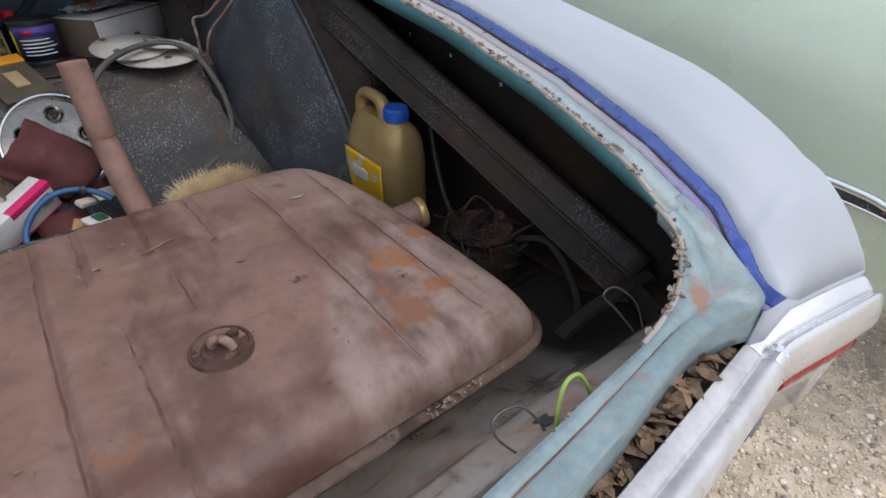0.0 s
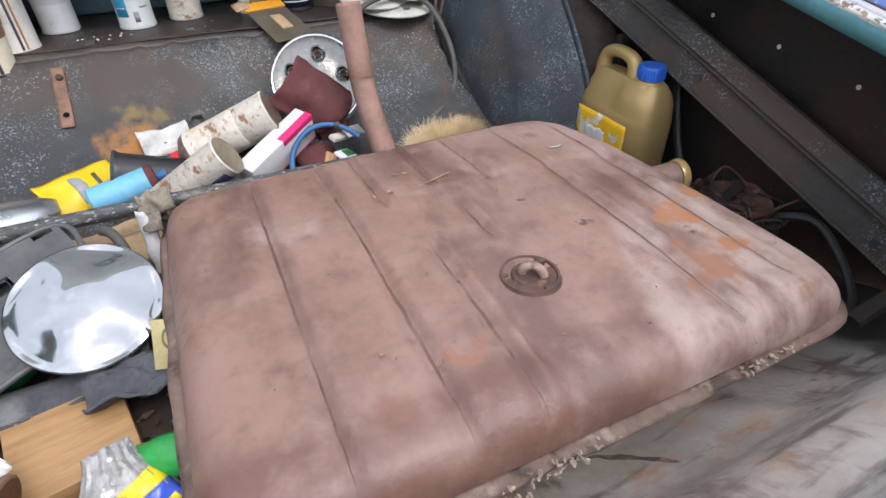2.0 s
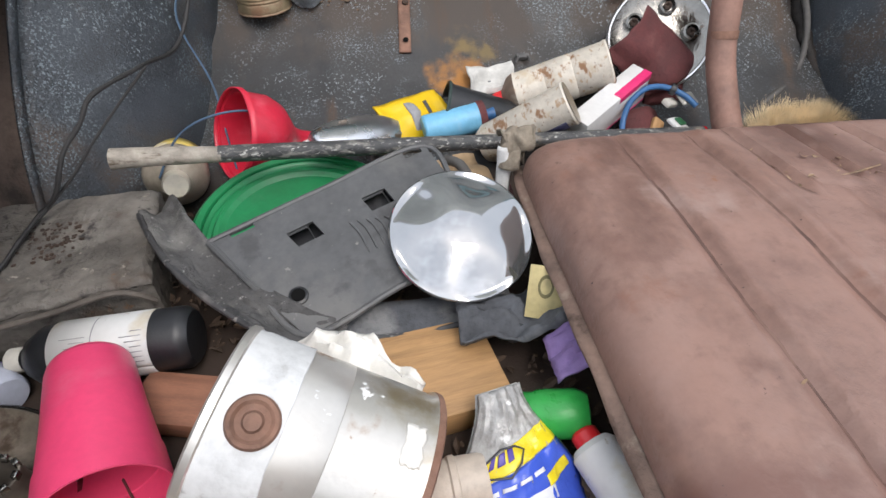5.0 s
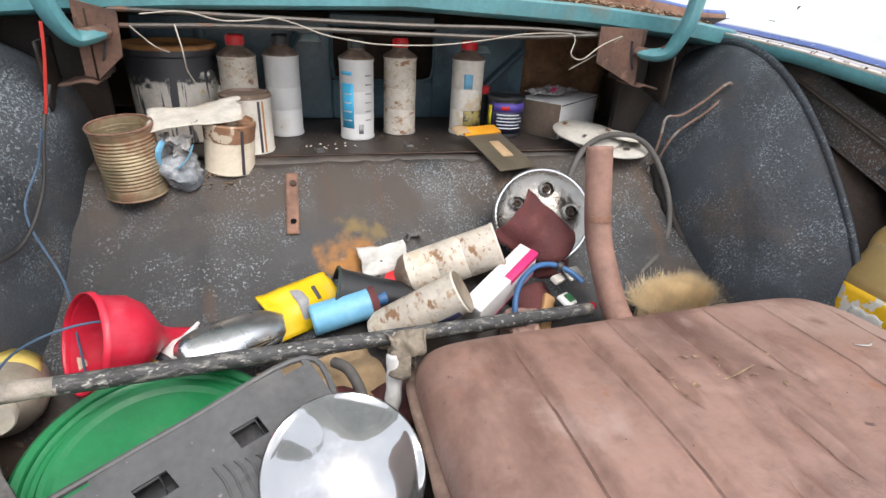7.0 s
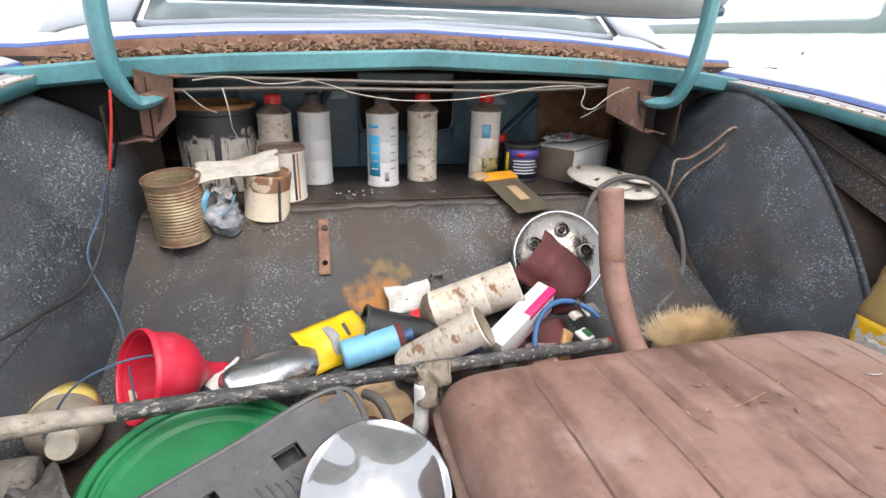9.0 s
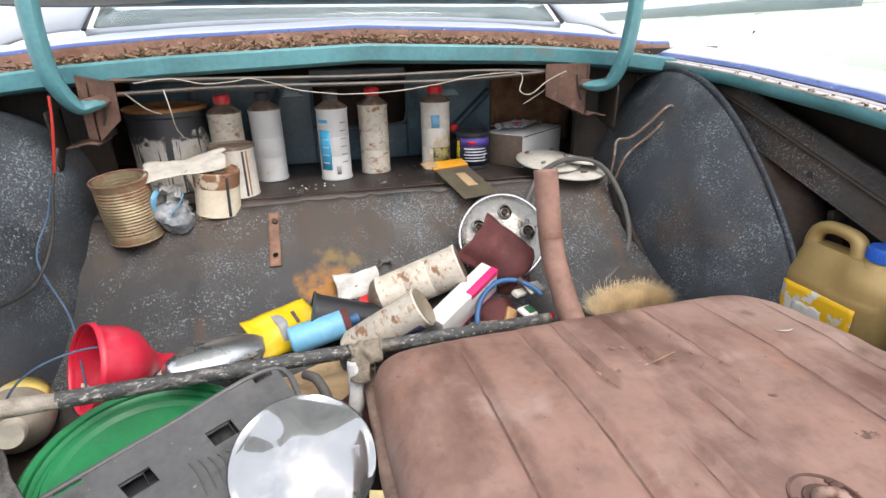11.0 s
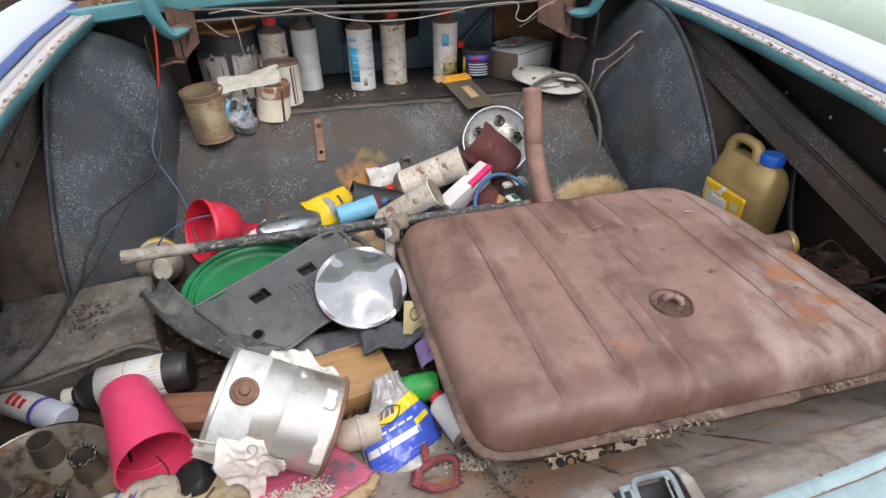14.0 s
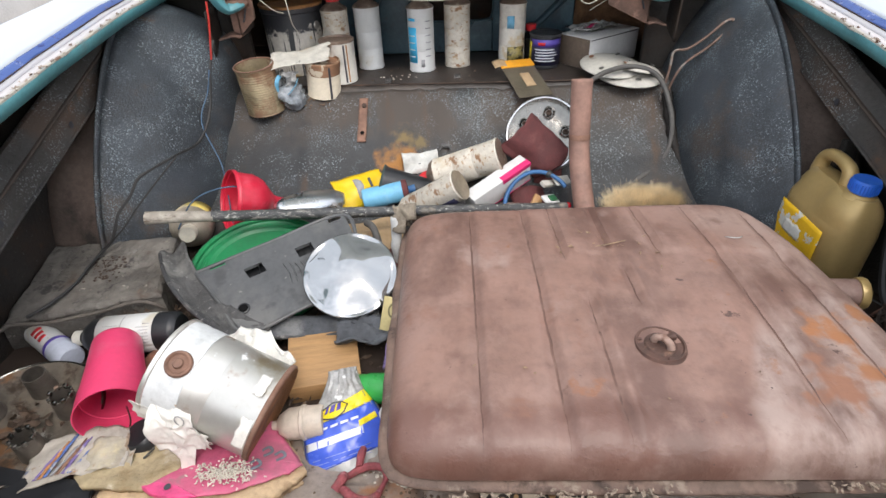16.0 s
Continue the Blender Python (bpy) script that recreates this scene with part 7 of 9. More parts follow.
funnel = thing("funnel", "red plastic funnel with torn sticker lying on its side", "funnel", aim((-0.584, -0.352, 0.497), (-0.448, -0.262, 0.432)) @ Matrix.Scale(0.95, 4))
part("cone", lathe([(0.083, -0.012), (0.085, -0.002), (0.079, 0.0), (0.076, 0.05), (0.064, 0.075), (0.036, 0.100), (0.020, 0.115), (0.0155, 0.13), (0.010, 0.205)], 44, wob=0.04), red_plastic, funnel, thick=0.003)
part("lip_tab", surface(lambda u, v: (-0.03 + 0.06 * u, -0.082 - 0.030 * v, 0.0 + 0.03 * u * v), 6, 4), red_plastic, funnel, thick=0.003)
part("sticker", surface(lambda u, v: (0.0775 * math.cos(radians(-75 + 62 * u)), 0.0775 * math.sin(radians(-75 + 62 * u)), 0.008 + 0.036 * v + 0.004 * noise.noise((u * 6, v * 5, 1))), 12, 6), mat("torn sticker", (0.62, 0.50, 0.38), 0.1, 20, 0.7, over=[((0.50, 0.02, 0.03), 50, 0.53, 0.56)]), funnel, "torn paper sticker", thick=0.0004)

cover = thing("mirror_cover", "dull chrome oval cover resting on the clutter", "cover", pose(-0.372, -0.380, 0.492, 10, 13, 44) @ Matrix.Diagonal((1.14, 1.12, 0.95, 1)))
part("shell", surface(lambda u, v: (-0.085 + 0.175 * u, (-0.041 + 0.082 * v) * (max(0.03, 1 - abs(2 * u - 1) ** 3.0)) ** 0.5, 0.034 * (max(0.0, 1 - (2 * u - 1.1) ** 2 * 0.82)) ** 0.5 * (1 - abs(2 * v - 1) ** 2.6 * 0.85)), 30, 16), dull_chrome, cover, "chromed shell", thick=0.003)
part("lip", tube([(0.030 + 0.058 * math.sin(radians(a)), -0.040 * math.cos(radians(a)), 0.004) for a in range(-10, 120, 13)], 0.0032, 8, 3), dull_chrome, cover, "rolled edge")
for k in range(2):
    part("post", lathe([(0.0, -0.050), (0.011, -0.050), (0.012, -0.046), (0.012, 0.012), (0, 0.012)], 20), dull_chrome, cover, m=Matrix.Translation((0.036 + 0.025 * k, -0.024, 0.004)))
tube2 = thing("sealant_tube", "small white tube with yellow print", "tube", aim((-0.515, -0.34, 0.40), (-0.43, -0.26, 0.47)))
part("body", lathe([(0, 0), (0.017, 0), (0.018, 0.004), (0.018, 0.07), (0.008, 0.085), (0.003, 0.12), (0, 0.12)], 20), clean_white, tube2)
wrap(tube2, "label", yellow_pack, 0.0185, 0.01, 0.03, 0, 360)
wrap(tube2, "label_dark", dark_print, 0.0185, 0.032, 0.045, 0, 360)

ypack = thing("yellow_packet", "crushed yellow packet with grey band", "packet", Matrix.Translation((-0.278, -0.262, 0.462)) @ Matrix.Rotation(radians(30), 4, "Z") @ Matrix.Rotation(radians(36), 4, "X"))
part("body", surface(lambda u, v: (-0.05 + 0.15 * u, -0.05 + 0.10 * v, 0.014 * math.sin(math.pi * v) + 0.010 * noise.noise(((0.25 + 0.75 * u) * 4, v * 4, 5))), 20, 12), yellow_pack, ypack, thick=0.004)
part("band", surface(lambda u, v: (0.008 + 0.025 * u, -0.044 + 0.088 * v, 0.0035 + 0.014 * math.sin(math.pi * v) + 0.010 * noise.noise(((0.55 + 0.15 * u) * 4, v * 4, 5))), 4, 12), grey_print, ypack, thick=0.0006)
part("slot", rbox(0.008, 0.03, 0.003, 0.001, (0.055, 0.01, 0.014)), dark_print, ypack)
btube = thing("blue_bottle", "light blue ribbed plastic bottle lying down", "bottle", aim((-0.243, -0.30, 0.458), (-0.10, -0.280, 0.480)))
part("body", lathe([(0, 0), (0.027, 0), (0.030, 0.004)] + [(0.0295 + 0.0006 * (k % 2), 0.008 + k * 0.0055) for k in range(20)] + [(0.030, 0.12), (0.026, 0.126)], 32), blue_tube, btube)
part("collar", lathe([(0.0305, 0.112), (0.0312, 0.116), (0.0305, 0.126), (0.02, 0.128), (0.0, 0.128)], 28), maroon, btube, "dull red collar")
part("cap", lathe([(0.011, 0.127), (0.012, 0.129), (0.012, 0.147), (0.0, 0.149)], 18), blue_hose, btube, "small blue cap")
cup = thing("black_cup", "crumpled black plastic cup lying down", "cup", aim((-0.198, -0.243, 0.482), (-0.062, -0.252, 0.448)) @ Matrix.Scale(1.08, 4))
part("wall", lathe([(0.046, 0.0), (0.047, 0.004), (0.044, 0.012), (0.036, 0.12), (0.028, 0.150), (0.0, 0.152)], 32, wob=0.10), black_plastic, cup, thick=0.0025)
part("lip", lathe([(0.0485, 0.0), (0.050, 0.003), (0.0485, 0.006), (0.0460, 0.003), (0.0485, 0.0)], 32, wob=0.06), mat("green-black rim", (0.03, 0.05, 0.045), 0.2, 12, 0.4), cup)
cloth = thing("white_rag", "folded dirty white cloth behind the cans", "rag", pose(-0.085, -0.172, 0.498, 40, 0, 12) @ Matrix.Scale(0.88, 4))
part("cloth", surface(lambda u, v: (-0.06 + 0.12 * u, -0.03 + 0.075 * v, 0.016 * abs(2 * u - 1) + 0.020 * noise.noise((u * 3, v * 3, 2))), 16, 12), mat("dirty white cloth", (0.56, 0.55, 0.52), 0.15, 14, 0.9, bump=0.2), cloth, thick=0.003)

can_f = thing("solvent_can", "rust-eaten white cone-top can lying on the clutter", "can", aim((0.142, -0.242, 0.558), (-0.054, -0.200, 0.474)) @ Matrix.Scale(1.17, 4), "solvent cans lying down")
for ob, cp in ((can_f, red_cap),):
    part("body", lathe([(0, 0.002), (0.036, 0.001), (0.040, 0.0), (0.0412, 0.003), (0.0395, 0.008), (0.0395, 0.060), (0.0385, 0.062), (0.0395, 0.064), (0.0395, 0.110), (0.0385, 0.112), (0.0395, 0.114), (0.0395, 0.160), (0.0412, 0.165)], 40, wob=0.01), rusty_tin, ob)
    part("bottom", lathe([(0.0, 0.0), (0.036, -0.0006), (0.0385, -0.0012)], 36), brown_neck, ob, "brown tarnished bottom")
    part("shoulder", lathe([(0.0412, 0.165), (0.036, 0.178), (0.020, 0.190), (0.0155, 0.196), (0, 0.198)], 30), brown_neck, ob)
    part("cap", lathe([(0.0155, 0.190), (0.0185, 0.192), (0.0185, 0.212), (0.0, 0.214)], 24), cp, ob, "red screw cap")
can_g = thing("spray_can", "rusty white spray can pointing down into the clutter", "spray can", aim((0.026, -0.365, 0.532), (-0.115, -0.330, 0.438)) @ Matrix.Scale(1.2, 4))
part("body", lathe([(0, 0.004), (0.030, 0.003), (0.034, 0.0), (0.0355, 0.003), (0.0335, 0.008), (0.0335, 0.142), (0.026, 0.156), (0, 0.158)], 36, wob=0.008), rusty_tin, can_g)
part("bottom", lathe([(0.0, 0.003), (0.026, 0.0005), (0.0335, -0.0012)], 32), mat("tarnished can base", (0.38, 0.32, 0.24), 0.2, 14, 0.4, 0.7, over=[(RUST, 16, 0.58, 0.7, "noise", 0.8, 0.0)]), can_g, "tarnished metal base")
wrap(can_g, "label_patch", navy_label, 0.0338, 0.015, 0.055, -75, -20, "dark blue label remnant")
wrap(can_g, "label_patch", bag_white, 0.0338, 0.06, 0.11, -80, -25)

bz = Vector((0.15, 0.103, 0.052)).normalized()
by = (Vector((0, -0.25, 1)) - bz * Vector((0, -0.25, 1)).dot(bz)).normalized()
BM = Matrix((by.cross(bz), by, bz)).transposed().to_4x4()
BM.translation = Vector((0.052, -0.350, 0.462))
carton = thing("filter_box", "white carton with magenta stripe and bar code", "carton", BM @ Matrix.Diagonal((1.3, 1.2, 1, 1)))
part("body", rbox(0.034, 0.056, 0.20, 0.002), white_card, carton)
part("stripe", rbox(0.014, 0.012, 0.100, 0.0008, (-0.0108, 0.0226, 0.1005)), magenta, carton, "magenta stripe")
part("edge_stripe", rbox(0.0350, 0.003, 0.199, 0.0006, (0, -0.0265, 0.0005)), magenta, carton)
part("label_field", rbox(0.0006, 0.026, 0.030, 0.0, (-0.0176, 0.002, 0.160)), white_card, carton)
for k in range(9):
    part("bar", rbox(0.0006, 0.0012 + 0.0008 * (k % 3), 0.024, 0.0, (-0.0180, -0.008 + k * 0.0026, 0.163)), grey_print, carton)

bhose = thing("blue_hose", "short bent blue rubber hose", "hose", pose(0, 0, 0))
part("tube", tube([(0.145, -0.36, 0.44), (0.15, -0.335, 0.475), (0.175, -0.30, 0.50), (0.215, -0.275, 0.515), (0.26, -0.268, 0.512), (0.295, -0.285, 0.50), (0.315, -0.305, 0.485)], 0.0060, 10), blue_hose, bhose)
part("clamp", lathe([(0.0105, 0), (0.0115, 0.002), (0.0115, 0.010), (0.0105, 0.012)], 16), black_cap, bhose, m=aim((0.268, -0.270, 0.511), (0.295, -0.285, 0.50)))
board2 = thing("circuit_scrap", "small white and green scrap of plastic parts", "scrap", pose(0.27, -0.325, 0.455, 25, 15, 40))
part("plate", rbox(0.055, 0.032, 0.008, 0.003), clean_white, board2)
part("green_face", rbox(0.028, 0.020, 0.004, 0.001, (0.006, 0, 0.008)), mat("dark green plastic", (0.02, 0.10, 0.04), 0.2, 20, 0.4), board2)
part("tab", rbox(0.05, 0.02, 0.012, 0.003, (0.02, 0.045, 0.012)), enamel, board2)
chunk = thing("wood_chip", "split piece of light wood", "wood", pose(0.225, -0.325, 0.43, 40, -30, 60))
part("chip", rbox(0.085, 0.028, 0.012, 0.004), wood, chunk)
lump = thing("crumpled_paper", "crumpled pinkish paper between the boxes", "paper", pose(0.16, -0.36, 0.43))
bm = bmesh.new()
bmesh.ops.create_icosphere(bm, subdivisions=3, radius=0.04)
for v in bm.verts:
    v.co *= 1 + 0.4 * noise.noise(v.co * 40)
part("ball", bm, mat("pinkish paper", (0.34, 0.22, 0.18), 0.25, 20, 0.85, bump=0.3), lump, smooth=False)
pouch = thing("maroon_scrap", "folded maroon scrap under the clutter", "scrap", pose(0.23, -0.29, 0.43, 30, 0, 20))
part("sheet", surface(lambda u, v: (-0.06 + 0.12 * u, -0.04 + 0.08 * v, 0.02 * math.sin(u * 4) + 0.01 * v), 10, 8), maroon, pouch, thick=0.002)
redlens = thing("red_lamp_lens", "small red lamp lens", "lens", pose(0.315, -0.352, 0.452))
part("lens", lathe([(0, 0.010), (0.006, 0.009), (0.009, 0.005), (0.010, 0.0), (0, 0)], 20), red_lens, redlens)
tab = thing("white_tag", "small white plastic tab beside the pipe", "tag", pose(0.31, -0.27, 0.485, 30, 10, 30))
part("tag", rbox(0.055, 0.03, 0.006, 0.002), enamel, tab)

rag = thing("rag", "tan and white rag wrapped round the pole by the tank", "rag", pose(-0.112, -0.500, 0.448) @ Matrix.Scale(0.74, 4))
bm = surface(lambda u, v: (0.024 * math.cos(u * 5.2) * (1 + 0.2 * v) - 0.01 * v, 0.024 * math.sin(u * 5.2) - 0.035 * v, 0.132 - 0.06 * v + 0.014 * noise.noise((u * 4, v * 5, 3))), 24, 16)
part("hanging_part", bm, rag_tan, rag, thick=0.003)
bm = surface(lambda u, v: (-0.032 + 0.072 * u + 0.012 * noise.noise((v * 5, u * 3, 7)), 0.024 * math.cos(v * 5.5) * (1 + 0.5 * noise.noise((u * 4, v * 4, 3))) - 0.01, 0.120 + 0.024 * math.sin(v * 5.5) * (1 + 0.5 * noise.noise((u * 4, v * 4, 9))) + 0.014 * noise.noise((u * 5, v * 4, 1))), 24, 28)
part("knot", bm, rag_tan, rag, thick=0.003)
part("white_strip", surface(lambda u, v: (-0.040 + 0.030 * u - 0.006 * v + 0.008 * noise.noise((v * 4, u, 2)), -0.030 - 0.010 * math.sin(u * 3) - 0.02 * v, 0.118 - 0.165 * v), 8, 16), mat("dirty white strip", (0.60, 0.60, 0.59), 0.12, 20, 0.85, bump=0.2, fine=120), rag, thick=0.003)


lidg = thing("bucket_lid", "large green plastic bucket lid under the grey panel", "lid", pose(-0.452, -0.572, 0.428, 11, 3, 0))
part("disc", lathe([(0.0, 0.006), (0.125, 0.006), (0.132, 0.012), (0.138, 0.012), (0.143, 0.005), (0.150, 0.005), (0.155, 0.014)], 72), green_plastic, lidg, thick=0.002)
part("rim", lathe([(0.155, 0.014), (0.158, 0.018), (0.166, 0.019), (0.172, 0.014), (0.173, 0.0), (0.170, -0.010)], 72), green_plastic, lidg, "raised green rim", thick=0.002)

# grey ribbed panel with an embossed wedge mark
PX = (Vector((-0.272, -0.506, 0.530)) - Vector((-0.577, -0.646, 0.475))).normalized()
PY = Vector((0.43, -0.84, -0.34))
PY = (PY - PX * PY.dot(PX)).normalized()
PZ = PX.cross(PY)
if PZ.z < 0:
    PZ = -PZ
PM = Matrix((PX, PY, PZ)).transposed().to_4x4()
PM.translation = Vector((-0.577, -0.646, 0.475))
panel = thing("kick_plate", "dusty grey plastic kick plate with slots leaning on the lid", "kick plate", PM)
bm = bmesh.new()
W, D = 0.355, 0.20
holes = ((0.090, 0.132, 0.046, 0.074), (0.214, 0.254, 0.046, 0.074))
cols = sorted({0, 0.03, 0.065, 0.090, 0.132, 0.175, 0.214, 0.254, 0.315, 0.345, W})
lines = sorted({0, 0.012, 0.046, 0.074, 0.11, 0.15, D})
gv = {(i, j): bm.verts.new((x + 0.30 * y * (1 - x / W), y, 0.004 * math.sin(x * 9))) for i, x in enumerate(cols) for j, y in enumerate(lines)}
for i in range(len(cols) - 1):
    for j in range(len(lines) - 1):
        cx, cy = (cols[i] + cols[i + 1]) / 2, (lines[j] + lines[j + 1]) / 2
        if any(a < cx < b and c < cy < d for a, b, c, d in holes) or (i in (1, 8) and j == 0):
            continue
        bm.faces.new((gv[i, j], gv[i + 1, j], gv[i + 1, j + 1], gv[i, j + 1]))
part("plate", bm, grey_plastic, panel, thick=0.005, smooth=False)
for a, b, c, d in holes:
    part("slot_rim", tube([(a, c, 0), (b, c, 0), (b, d, 0), (a, d, 0)], 0.0022, 6, 1, closed=True), grey_plastic, panel)
for k in range(5):
    x = 0.165 + k * 0.012
    part("embossed_rib", tube([(x + 0.02, 0.075 + 0.004 * k, 0.0072), (x + 0.024, 0.10, 0.0072), (x + 0.022, 0.132, 0.0060)], 0.0016, 6), grey_plastic, panel)
# Black sheet added under the plate so its slots look shaded inside
part("slot_backing", slab([(0.06, 0.022), (W - 0.03, 0.022), (W - 0.03, 0.10), (0.07, 0.10)], 0.003), black_plastic, panel, "added dark sheet behind the slots", m=Matrix.Translation((0, 0, -0.022)))
part("edge_rim", tube([(0.002, 0.002, 0.001), (W * 0.5, 0.001, 0.004), (W - 0.002, 0.002, 0.0), (W - 0.001, D * 0.5, 0.0), (W - 0.002, D - 0.002, 0.0), (W * 0.55, D - 0.001, 0.004), (0.30 * D + 0.002, D - 0.002, 0.001), (0.15 * D, D * 0.5, 0.001)], 0.0048, 8, 6, closed=True), grey_plastic, panel, "rounded edge")
part("bore", lathe([(0.0, 0.001), (0.008, 0.001), (0.010, 0.005), (0.013, 0.004), (0.014, 0.0)], 20), black_plastic, panel, m=Matrix.Translation((0.075, 0.142, 0.002)))
part("bore_hole", lathe([(0.0, 0.0), (0.0095, 0.0)], 20), hole_black, panel, m=Matrix.Translation((0.075, 0.142, 0.0066)))

dome = thing("wheel_cap", "bright chrome five-lobed domed wheel cap", "hubcap", aim((-0.2216, -0.679, 0.4875), (-0.202, -0.834, 0.778)))
bm = bmesh.new()


def dome_point(u, v):
    a, q = 2 * math.pi * u, v
    lobe = smooth01((q - 0.28) / 0.5) * (1 - smooth01((q - 0.90) / 0.10))
    r = 0.1005 * q
    z = 0.024 * (1 - q**2.0) - 0.0078 * lobe * (0.5 + 0.5 * math.cos(5 * a + 0.7)) + 0.0008 * noise.noise((r * math.cos(a) * 26, r * math.sin(a) * 26, 3))
    return (r * math.cos(a), r * math.sin(a), z)


part("dome", surface(lambda u, v: dome_point(u, 0.004 + 0.996 * v), 90, 30), wheel_metal, dome)
part("skirt", lathe([(0.1000, 0.001), (0.1017, -0.001), (0.1011, -0.005), (0.0985, -0.007)], 64), wheel_metal, dome)

slab_b = thing("rubber_mat", "weathered grey rubber-covered block in the side well", "mat", pose(-0.845, -0.575, 0.352))
MAT = [Vector((-0.140, 0.060, 0.120)), Vector((0.150, 0.100, 0.117)), Vector((-0.135, -0.172, 0.072)), Vector((0.188, -0.098, 0.088))]


def mat_top(u, v):
    """Top of the sagging block; u runs across, v towards the hump."""
    p = MAT[2].lerp(MAT[3], u).lerp(MAT[0].lerp(MAT[1], u), v)
    edge = max(abs(2 * u - 1), abs(2 * v - 1))
    rough = 0.005 * noise.noise((p.x * 14, p.y * 14, 2)) + 0.003 * noise.noise((p.x * 45, p.y * 45, 5)) - 0.004 * max(0.0, noise.noise((p.x * 26, p.y * 26, 9)) - 0.25)
    return p + Vector((0.006 * noise.noise((v * 8, u * 3, 0)), 0.005 * noise.noise((u * 9, v * 3, 5)), rough - 0.010 * smooth01((edge - 0.93) / 0.07)))


part("cover", surface(mat_top, 64, 54), board_top, slab_b, "cracked weathered top", thick=0.004)
bm = bmesh.new()
ring = [mat_top(k / 24, 0.0) for k in range(25)] + [mat_top(1.0, k / 20) for k in range(1, 21)] + [mat_top(1 - k / 24, 1.0) for k in range(1, 25)] + [mat_top(0.0, 1 - k / 20) for k in range(1, 20)]
rows = [[bm.verts.new(Vector((p.x * (1 + 0.02 * q), p.y * (1 + 0.02 * q), p.z * (1 - q) + 0.004 * noise.noise((p.x * 25, p.y * 25, q * 4)) * (1 - q)))) for p in ring] for q in (0.0, 0.2, 0.45, 0.7, 1.0)]
for a, b in zip(rows, rows[1:]):
    for k in range(len(ring)):
        bm.faces.new((a[k], a[(k + 1) % len(ring)], b[(k + 1) % len(ring)], b[k]))
part("core", bm, board_top, slab_b)
crumbs("mat_dirt", 90, lambda r: (lambda u, v: Vector((-0.845, -0.575, 0.353)) + mat_top(u, v))(min(0.98, r.gauss(0.55, 0.06)), min(0.98, max(0.02, r.gauss(0.55, 0.09)))), 0.0026, dark_rust, 41, "rusty dirt on the mat")

strip_a = thing("rubber_strip", "wide black rubber strip curling over the mat", "rubber strip", pose(0, 0, 0))
part("strip", surface(lambda u, v: (lambda p: (p.x + 0.036 * (v - 0.5) * min(1.0, 0.45 + 3 * u), p.y + 0.054 * (v - 0.5) * min(1.0, 0.45 + 3 * u), p.z + 0.008 * math.cos(v * 6) + 0.012 * noise.noise((u * 9, v * 2.5, 4)) + 0.005 * noise.noise((u * 30, v * 9, 7))))(spline([(-0.688, -0.520, 0.44), (-0.672, -0.545, 0.468), (-0.625, -0.625, 0.470), (-0.560, -0.70, 0.452), (-0.47, -0.770, 0.435), (-0.40, -0.80, 0.41)], 8)[int(round(u * 40))]), 40, 12), dusty_felt, strip_a, "dusty black rubber", thick=0.004)
part("bound_edge", tube([(p.x - 0.018, p.y - 0.027, p.z + 0.010) for p in spline([(-0.688, -0.520, 0.44), (-0.672, -0.545, 0.468), (-0.625, -0.625, 0.470), (-0.560, -0.70, 0.452), (-0.47, -0.770, 0.435), (-0.40, -0.80, 0.41)], 2)], 0.0045, 8, 4, wob=0.3), black_rubber, strip_a, "rolled rubber edge")
strip_b = thing("rubber_strip", "dark grey felt-faced strip below the wheel cap", "rubber strip", pose(0, 0, 0))
part("strip", surface(lambda u, v: (-0.46 + 0.30 * u, -0.735 - 0.02 * math.sin(u * 2.5) - 0.052 * v + 0.05 * u, 0.405 + 0.018 * u - 0.012 * v + 0.008 * math.sin(u * 7)), 24, 6), rag_grey, strip_b, thick=0.006)
part("bound_edge", tube([(-0.46 + 0.30 * u, -0.790 - 0.02 * math.sin(u * 2.5) + 0.05 * u, 0.396 + 0.018 * u + 0.008 * math.sin(u * 7)) for u in (k / 10 for k in range(11))], 0.0042, 8, 3, wob=0.3), black_rubber, strip_b, "rolled rubber edge")
cloth_b = thing("grey_rag", "crumpled grey rubbery cloth beside the tank", "rag", pose(-0.155, -0.775, 0.385))
part("cloth", surface(lambda u, v: (-0.085 + 0.16 * u, -0.05 + 0.09 * v, 0.045 + 0.028 * noise.noise((u * 3, v * 3, 6)) + 0.012 * noise.noise((u * 8, v * 8, 2)) - 0.02 * u * v), 24, 18), rag_grey, cloth_b, thick=0.003)
tagc = thing("paper_tag", "cream paper tag with dark round mark", "tag", pose(-0.122, -0.778, 0.455, 55, 0, -18))
part("tag", rbox(0.05, 0.07, 0.002, 0.0006), mat("cream tag", (0.50, 0.42, 0.20), 0.1, 20, 0.6), tagc)
part("mark", lathe([(0.009, 0), (0.012, 0.0006), (0.013, 0)], 24), olive_ink, tagc, m=Matrix.Translation((-0.002, 0.008, 0.0022)) @ Matrix.Diagonal((0.8, 1.2, 1, 1)))
purp = thing("purple_cloth", "bunched purple cloth beside the tank", "cloth", pose(-0.105, -0.86, 0.39))
part("cloth", surface(lambda u, v: (-0.03 + 0.07 * u, -0.035 + 0.07 * v, 0.03 + 0.03 * math.sin(u * 2.6) + 0.012 * noise.noise((u * 4, v * 6, 3))), 12, 14), purple, purp, thick=0.003)

block = thing("wood_block", "short planed light wood board", "wood block", pose(-0.266, -0.836, 0.354, 4, 3, 13))
part("board", rbox(0.140, 0.135, 0.046, 0.003), wood, block)
redw = thing("wood_strip", "reddish brown wooden strip", "wood strip", pose(-0.55, -0.845, 0.355, 0, 0, -12))
part("strip", rbox(0.20, 0.075, 0.028, 0.004), wood_red, redw)

